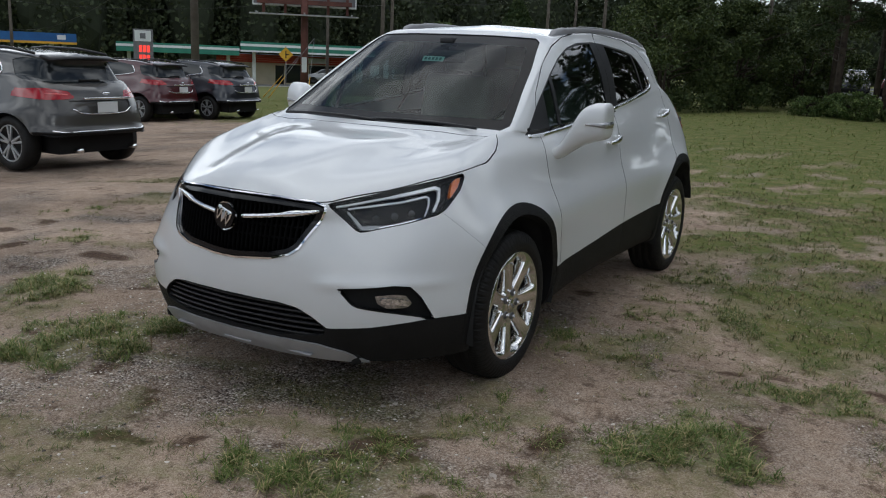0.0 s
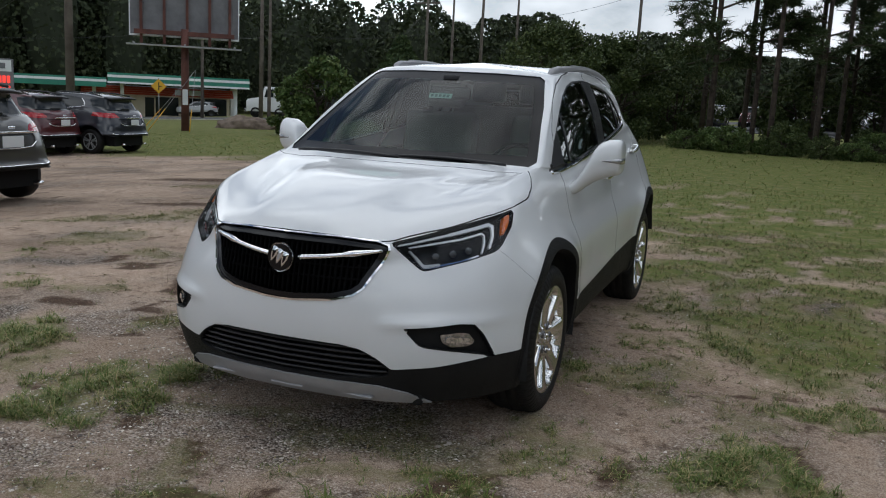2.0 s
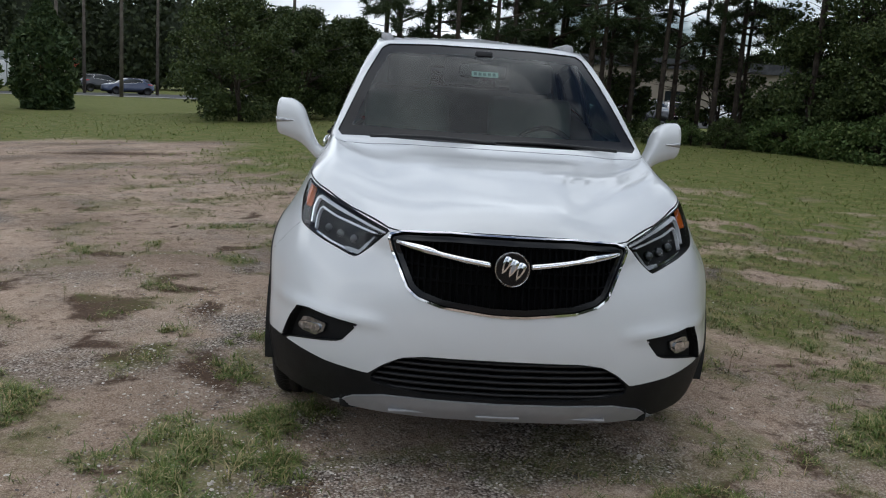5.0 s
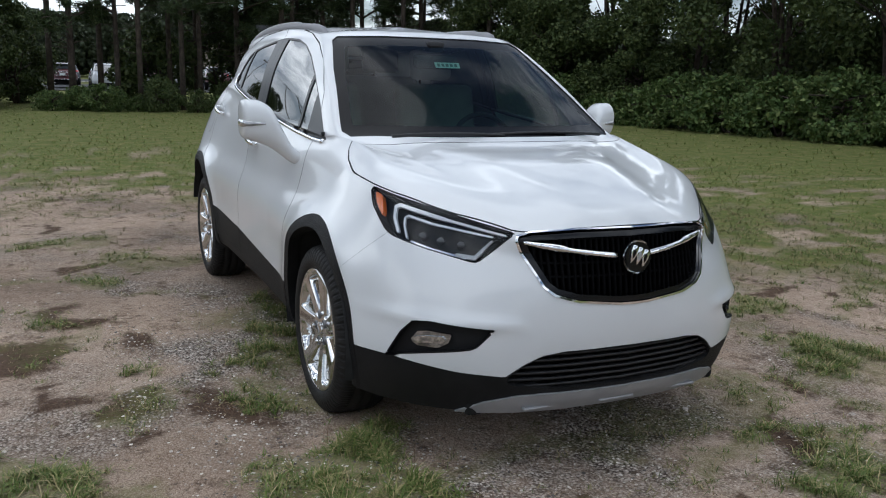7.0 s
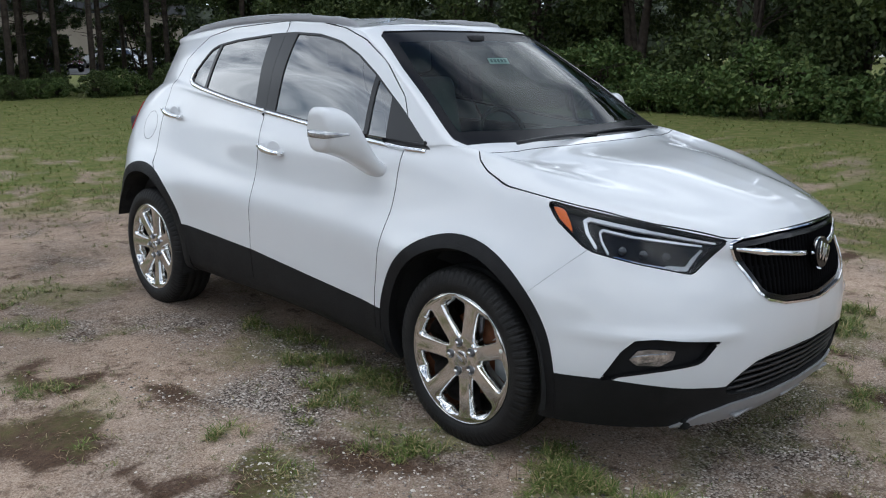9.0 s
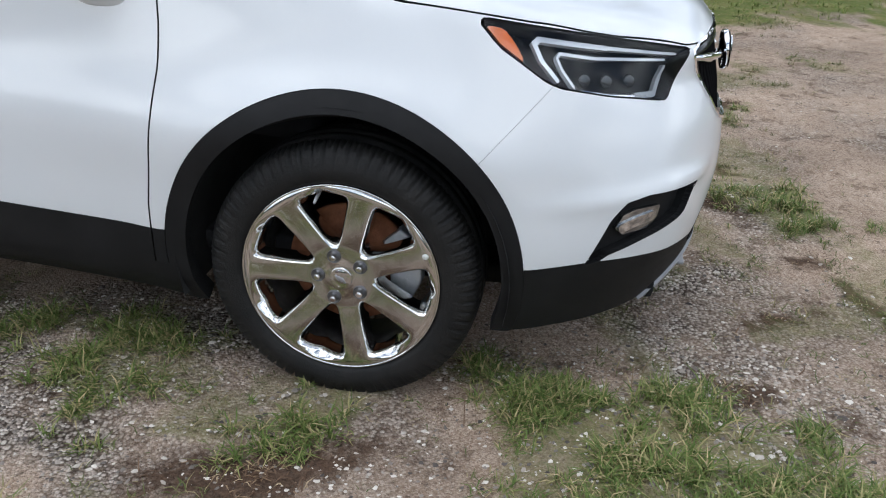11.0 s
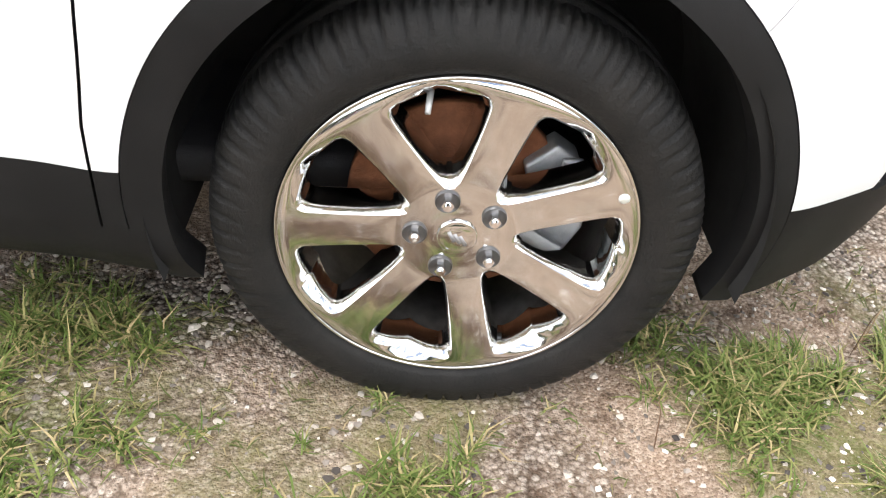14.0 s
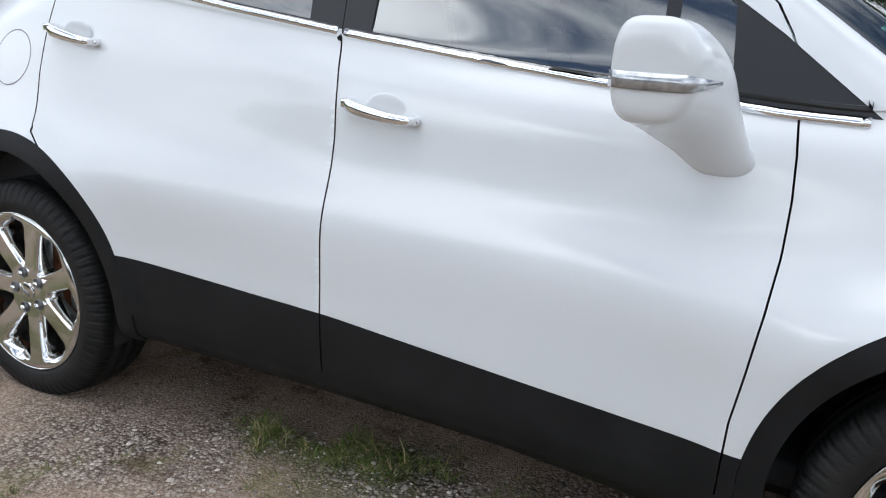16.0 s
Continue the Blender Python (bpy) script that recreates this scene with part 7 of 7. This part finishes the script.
def build_far_building():
    ob = thing("store_building", "beige store with dark flat roof beyond the car park", "building", pose(12, 78, flat_z(12, 78), 0, 0, -12))
    wall = local_box(ob, "wall", 0, 24, 0, 18, 0, 4.6, varied("brown_render", (.26, .22, .175), (.31, .265, .21), .7, .85, .2, 30))
    for k in range(4):
        local_box(wall, "window", 2 + k * 4.8, 4.6 + k * 4.8, -.06, .05, .4, 2.6, DARK_GLASS)
    local_box(ob, "roof", -.3, 24.3, -.4, 18.3, 4.6, 5.5, SHINGLE)
    ob = thing("roof_building", "pale building whose upper storey shows over the trees", "building", pose(-21, 128, flat_z(-21, 128), 0, 0, 8))
    wall = local_box(ob, "wall", 0, 16, 0, 10, 0, 9.5, CONCRETE)
    for k in range(6):
        local_box(wall, "window", 1 + k * 2.5, 2.4 + k * 2.5, -.06, .05, 7.6, 8.8, DARK_GLASS)
    local_box(ob, "roof", -.3, 16.3, -.3, 10.3, 9.5, 9.9, SHINGLE)
    bm = bm_box(-12, 34, 50, 68, -.1, .05)
    ob = part("car_park", bm, ASPHALT, smooth=False)
    tagged(ob, "grey asphalt car park behind the pines", "car park", kind="structure")

# ---- other vehicles ----
def plain_wheel(parent, x, y, side, radius=.36, detail=True):
    w = new("wheel")
    w.parent = parent
    w.matrix_basis = Matrix.Translation((x, y, radius)) @ (Matrix.Identity(4) if side > 0 else Matrix.Rotation(math.pi, 4, "Z"))
    k = radius / .36
    part("tyre", bm_turned([(-.11, .24 * k), (-.12, .30 * k), (-.10, .35 * k), (0, .36 * k), (.10, .35 * k), (.12, .30 * k), (.115, .25 * k), (.10, .24 * k)], 40), RUBBER, w)
    rim = part("rim", bm_turned([(.10, .24 * k), (.105, .235 * k), (.03, .20 * k), (.03, .0)], 40), SATIN_BLACK, w)
    for q in range(10 if detail else 0):
        bm = bm_box(.085, .108, -.015, .015, .03, .236 * k, .004)
        bmesh.ops.rotate(bm, verts=bm.verts[:], cent=(0, 0, 0), matrix=Matrix.Rotation((q // 2) * 2 * math.pi / 5 + (.17 if q % 2 else -.17), 3, "X"))
        part("spoke", bm, CALIPER, rim)
    if detail:
        part("rim_lip", bm_turned([(.095, .243 * k), (.108, .240 * k), (.106, .226 * k), (.095, .224 * k)], 40), CALIPER, rim)
    return w


def thin_skin(step_u, step_v):
    """The lofted body again, coarser, for vehicles far off."""
    per_u = [max(2, n // step_u) for n in (10, 10, 12, 14, 16, 14, 14, 16, 14, 18, 16, 16, 14, 14, 12)]
    per_v = [max(2, n // step_v) for n in (6, 6, 9, 9, 9, 9, 9, 10, 10, 10, 10, 5, 8)]
    g = spline(np.stack([spline(r, per_u) for r in BODY_LINES]), per_v)
    us = np.concatenate([[i + k / n for k in range(n)] for i, n in enumerate(per_u)] + [[len(per_u)]])
    vs = np.concatenate([[i + k / n for k in range(n)] for i, n in enumerate(per_v)] + [[len(per_v)]])
    n = np.cross(np.gradient(g, axis=1), np.gradient(g, axis=0))
    n /= np.maximum(np.linalg.norm(n, axis=-1, keepdims=True), 1e-9)
    n[-1] = (0, 0, 1)
    g[:, 0, 0] = g[:, -1, 0] = n[:, 0, 0] = n[:, -1, 0] = 0
    i = np.arange(g.shape[0] * g.shape[1]).reshape(g.shape[:2])
    a, b, c, d = i[:-1, :-1].ravel(), i[:-1, 1:].ravel(), i[1:, 1:].ravel(), i[1:, :-1].ravel()
    f = np.concatenate([np.stack([a, b, c], 1), np.stack([a, c, d], 1)])
    w = np.stack(np.broadcast_arrays(us[None], vs[:, None]), -1).reshape(-1, 2)
    return Skin(g.reshape(-1, 3), f, n.reshape(-1, 3), w)


def build_suv(name, paint, label, size, lamps, detail=2, group=""):
    """An SUV after the same loft, of its own length, width and height, with its own tail."""
    sx, sy, sz = size
    car = thing(name, label, "car", group=group)
    body_root = car
    full = thin_skin(detail, detail)
    d = fields(full)
    body = full.keep(ARCH_R - d["arch"])
    black = body.keep(np.minimum(fields(body)["black"] + .02, np.where(body.v[:, 1] > 2.95, body.v[:, 2] - .56, 9)))
    body = body.keep(-np.minimum(fields(body)["black"] + .02, np.where(body.v[:, 1] > 2.95, body.v[:, 2] - .56, 9)))
    d = fields(body)
    side_glass = body.keep(np.where(body.w[:, 0] > 5.5, d["dlo"], 9.0))
    body = body.keep(-np.where(body.w[:, 0] > 5.5, d["dlo"], 9.0))
    scr = body.keep(fields(body)["screen"])
    body = body.keep(-fields(body)["screen"])
    tail_poly = [(-1, 1.165), (.50, 1.175), (.60, 1.20), (.66, 1.26), (.56, 1.44), (.46, 1.485), (-1, 1.50)]
    quarter = [(2.36, 1.47), (2.50, 1.27), (2.62, 1.225), (3.3, 1.17), (3.3, 1.49), (2.5, 1.50)]

    def bl(s):
        back_part = np.where((s.v[:, 1] > 2.6) & (s.w[:, 0] > 11.5) & (s.w[:, 1] > 7), poly_sdf(s.v[:, 0], s.v[:, 2], tail_poly), 9.0)
        flank = np.where((s.v[:, 1] > 2.2) & (s.w[:, 0] > 10) & (s.w[:, 0] < 13.2) & (s.w[:, 1] > 7) & (s.w[:, 1] < 12), poly_sdf(s.v[:, 1], s.v[:, 2], quarter), 9.0)
        return np.minimum(back_part, flank)
    rear = body.keep(bl(body))
    body = body.keep(-bl(body))
    lp = lambda s: np.where((s.v[:, 1] > 2.55) & (s.w[:, 1] < 9.5), poly_sdf(s.v[:, 0] + np.clip(3.05 - s.v[:, 1], 0, 1) * .6, s.v[:, 2], lamps), 9.0)
    tl = body.keep(lp(body))
    body = body.keep(-lp(body))
    scale = Matrix.Diagonal((sx, sy, sz, 1))
    # the hollow for the plate, set into the tailgate
    dish = lambda s: np.where((s.v[:, 1] > 2.6) & (s.w[:, 0] > 12), poly_sdf(s.v[:, 0], s.v[:, 2], [(-1, .775), (.33, .785), (.43, .84), (.48, .965), (-1, .965)]), 9.0)
    hollow = body.keep(dish(body))
    body = body.keep(-dish(body))

    def put(skin, nm, mat, side=1, mirror=True, rim=.015, lab="", lift=0.0):
        if not len(skin.f):
            return None
        ob = skin.pushed(lift).object(nm, mat, car, side, rim, lab, mirror)
        ob.data.transform(scale)
        return ob
    put(body, "body_shell", paint)
    put(black, "lower_cladding", CLAD)
    put(hollow, "plate_recess", paint, rim=-.022, lift=-.022)
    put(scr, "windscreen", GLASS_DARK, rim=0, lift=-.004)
    put(rear, "rear_window", DARK_GLASS, rim=.01, lift=-.006)
    for s in (1, -1):
        put(side_glass, "side_window", DARK_GLASS, s, False, .01, "", -.005)
        tail = put(tl, "tail_lamp", RED_LENS, s, False, .02, "red tail lamp", .006)
        rear_uv = lambda sk: (sk.v[:, 0] + np.where((sk.w[:, 0] > 11.3) & (sk.w[:, 1] < 9), 0, 9), sk.v[:, 2])
        trims = [("bumper_chrome", [(0, .560), (.42, .560), (.50, .548), (.60, .552), (.70, .575)], .024, CHROME), ("recess_chrome", [(0, .782), (.20, .786), (.34, .800), (.44, .855)], .014, CHROME)]
        # pale red strip that paints the highlight along the tail lamp
        if detail < 4:
            trims.append(("lamp_highlight", [(.44, 1.035), (.56, 1.045), (.66, 1.05)], .018, LAMP_HIGHLIGHT))
        for nm, path, wd, mat in trims:
            bm = strip_on(full, path, wd, .010, rear_uv, 30)
            bmesh.ops.transform(bm, matrix=scale @ Matrix.Diagonal((s, 1, 1, 1)), verts=bm.verts[:])
            bmesh.ops.recalc_face_normals(bm, faces=bm.faces[:])
            part(nm, bm, mat, tail if nm == "lamp_highlight" else car)
        # bright outline of the side windows
        bm = strip_on(full, [(.35, 1.072), (.7, 1.09), (1.4, 1.157), (2.12, 1.248), (2.27, 1.285), (2.25, 1.35), (2.1, 1.48)], .02, .008,
                      lambda sk: (sk.v[:, 1] + np.where((sk.w[:, 0] > 5.5) & (sk.w[:, 1] > 6) & (sk.w[:, 1] < 12), 0, 9), sk.v[:, 2]), 40)
        bmesh.ops.transform(bm, matrix=scale @ Matrix.Diagonal((s, 1, 1, 1)), verts=bm.verts[:])
        bmesh.ops.recalc_face_normals(bm, faces=bm.faces[:])
        part("bright_strip", bm, CHROME, car)
        for wy in WHEEL_Y:
            plain_wheel(car, s * .745 * sx, wy * sy, s, .36, detail < 4)
        bm = bm_tube([(s * .54 * sx, y * sy, z * sz) for y, z in ((1.2, 1.60), (1.5, 1.63), (2.2, 1.62), (2.7, 1.56))], .018, 8)
        part("roof_rail", bm, SATIN_BLACK, car)
    yr = float(full.v[:, 1].max()) * sy
    plate = part("number_plate", bm_box(-.155, .155, yr - .030, yr - .006, .805 * sz, .95 * sz, .005), WHITE_SIGN, car, "pale temporary plate", smooth=False)
    part("tail_chrome", bm_box(-.36, .36, yr - .05, yr + .004, .985 * sz, 1.01 * sz, .008), CHROME, car)
    gy = float(full.v[np.argmin(full.v[:, 0] ** 2 + (full.v[:, 2] - 1.215) ** 2 + np.where(full.w[:, 0] > 14, 0, 9)), 1])
    part("rear_wiper", bm_box(-.16, .16, gy * sy - .01, gy * sy + .02, 1.200 * sz, 1.235 * sz, .010), SATIN_BLACK, car)
    top_y = float(full.v[np.argmin(full.v[:, 0] ** 2 + (full.v[:, 2] - 1.50) ** 2 + np.where(full.w[:, 0] > 14, 0, 9)), 1]) * sy
    loops = []
    for x in np.linspace(-.50, .50, 15):
        b = .06 * (x / .5) ** 2
        loops.append([(x * sx, top_y - .16 - b, 1.515 * sz), (x * sx, top_y - .12 - b, 1.545 * sz), (x * sx, top_y + .10 - b, (1.520 - .03 * (x / .5) ** 2) * sz), (x * sx, top_y + .09 - b, (1.497 - .03 * (x / .5) ** 2) * sz), (x * sx, top_y - .06 - b, 1.475 * sz)])
    part("spoiler", bm_loft(loops), SATIN_BLACK, car)
    part("tail_badge", bm_box(-.05, .05, yr - .075, yr - .03, 1.045 * sz, 1.075 * sz, .012), CHROME, car)
    part("underbody", bm_box(-.6, .6, -.7 * sy, 3.1 * sy, .24, .55), DARK, car, smooth=False)
    for k in (-.55, .55):
        part("exhaust", bm_tube([(k * .8, yr - .15, .30), (k * .8, yr - .01, .30)], .03, 10), CHROME, car)
    return car


def park(ob, x, y, heading):
    """Sets a vehicle with its rear axle's middle at (x, y), its tail looking along heading (degrees from +x)."""
    a = radians(heading - 90)
    rear = Vector((0, 2.555 * 1.07, 0))
    rot = Matrix.Rotation(a, 4, "Z")
    at = Vector((x, y, flat_z(x, y))) - rot @ rear
    ob.matrix_basis = Matrix.Translation((at.x, at.y, flat_z(x, y))) @ rot
    return ob


LAMPS_A = [(.36, .985), (.66, .97), (1.1, 1.0), (1.1, 1.10), (.66, 1.12), (.42, 1.08)]
LAMPS_B = [(.42, 1.00), (.66, .985), (1.1, 1.03), (1.1, 1.13), (.5, 1.11)]


def build_vehicles():
    park(build_suv("suv", PAINT_GREY, "grey metallic SUV parked on the gravel, seen from behind", (1.05, 1.07, .97), LAMPS_A), -8.0, 4.15, 2)
    park(build_suv("suv", PAINT_RED, "dark red SUV parked on the gravel, seen from behind", (1.08, 1.09, 1.06), LAMPS_B), -17.4, 14.1, 2)
    park(build_suv("suv", PAINT_NAVY, "dark blue SUV parked beside the red one", (1.08, 1.09, 1.06), LAMPS_B), -16.8, 16.1, 2)
    lot = [build_suv("parked_car", p, lab, (1.0, 1.0, .95), LAMPS_B, 5, "cars in the far car park") for p, lab in
           ((PAINT_LOT, "dusty white car in the far car park"), (PAINT_SILVER, "silver car in the far car park"), (PAINT_NAVY, "dark car in the far car park"), (PAINT_RED, "dark red car in the far car park"))]
    for k in range(17):
        x, y = -7.5 + k * 2.35, 54.5 + (k % 3) * .3
        c = lot[k % 4] if k < 4 else copy_thing(lot[k % 4], Matrix.Identity(4))
        park(c, x, y, 90 + 180 * (k % 2))
        c.location.z = .05
    for k in range(9):
        c = copy_thing(lot[(k + 1) % 4], Matrix.Identity(4))
        park(c, -4 + k * 4.1, 64, 270)
        c.location.z = .05
    c = build_suv("suv", PAINT_NAVY, "dark SUV standing on the road", (1.08, 1.09, 1.06), LAMPS_B, 4)
    park(c, -31.5, 81.8, 217)
    c = build_suv("parked_car", PAINT_BLUE, "dark blue car on the road's near side", (1.0, 1.02, .86), LAMPS_B, 4)
    park(c, -22.8, 71.2, 37)
    # lorry with a picture on its box
    ob, w = frame_at("box_truck", (-37.2, 72.6), (-31.6, 77.2), "white box lorry with a food picture on its side", "truck")
    local_box(ob, "cargo_box", 2.1, w, 0, 2.4, .9, 3.5, PAINT_TRUCK, .03)
    p = local_box(ob, "picture", 2.4, w - .2, -.02, 0, 1.0, 3.3, POSTER)
    for k, (x, z) in enumerate(((3.5, 2.1), (5.4, 2.3), (4.4, 1.7))):
        bm = bmesh.new()
        bmesh.ops.create_uvsphere(bm, u_segments=20, v_segments=10, radius=.55)
        bmesh.ops.transform(bm, matrix=Matrix.Translation((x, -.03, z)) @ Matrix.Diagonal((1.2, .03, .8, 1)), verts=bm.verts[:])
        part("picture_shape", bm, POSTER_RED, p)
    cab = part("cab", bm_extruded([(0, .5), (2.05, .5), (2.05, 2.7), (.9, 2.7), (.25, 1.7), (0, 1.5)], 2.2, lambda a, b, d: (a, .1 + d, b), .05), PAINT_TRUCK, ob)
    part("cab_window", bm_extruded([(.62, 1.65), (1.6, 1.65), (1.6, 2.4), (.98, 2.4)], .03, lambda a, b, d: (a, .07 + d, b)), DARK_GLASS, cab, smooth=False)
    part("windscreen", bm_extruded([(.22, 1.72), (.24, 1.70), (.86, 2.58), (.84, 2.62)], 1.9, lambda a, b, d: (a - .02, .25 + d, b)), DARK_GLASS, cab, smooth=False)
    for x in (1.0, w - 1.4):
        for y in (.12, 2.28):
            plain_wheel(ob, x, y, 1, .42, False).rotation_euler = (0, 0, math.pi / 2)
    # long lorry
    ob, w = frame_at("articulated_truck", (-47.3, 66.6), (-38.9, 71.6), "white bonneted lorry with a dark trailer", "truck")
    tr = local_box(ob, "trailer", 3.9, w + 3, 0, 2.5, 1.1, 3.9, varied("dark_trailer_side", (.03, .034, .036), (.05, .055, .058), .6, .5), .03)
    local_box(tr, "lettering_bar", 5.0, 7.6, -.02, 0, 2.5, 3.0, WHITE_SIGN)
    cab = part("cab", bm_extruded([(0, .6), (3.6, .6), (3.6, 3.0), (1.75, 3.0), (1.45, 2.0), (.1, 1.75), (0, 1.5)], 2.3, lambda a, b, d: (a, .1 + d, b), .06), PAINT_TRUCK, ob)
    part("cab_window", bm_extruded([(1.72, 2.0), (2.6, 2.0), (2.6, 2.75), (1.92, 2.75)], .03, lambda a, b, d: (a, .07 + d, b)), DARK_GLASS, cab, smooth=False)
    part("windscreen", bm_extruded([(1.46, 2.04), (1.48, 2.02), (1.72, 2.85), (1.70, 2.88)], 2.0, lambda a, b, d: (a - .03, .25 + d, b)), DARK_GLASS, cab, smooth=False)
    part("radiator_grille", bm_box(-.05, .01, .7, 1.8, .9, 1.6, .02), CHROME, cab)
    local_box(cab, "bumper", -.15, .05, .15, 2.35, .5, .85, CHROME, .03)
    for x in (.9, 3.2, w + .5, w + 1.8):
        for y in (.12, 2.3):
            plain_wheel(ob, x, y, 1, .5, False).rotation_euler = (0, 0, math.pi / 2)
    # pale car by the shop
    c = copy_thing(lot[1], Matrix.Identity(4))
    park(c, -55.0, 71.6, 40)



# ---- build ----
build_ground()
build_road()
build_crossover()
build_vehicles()
build_station()
build_far_building()
build_poles()
build_trees()
build_gravel()
build_grass()
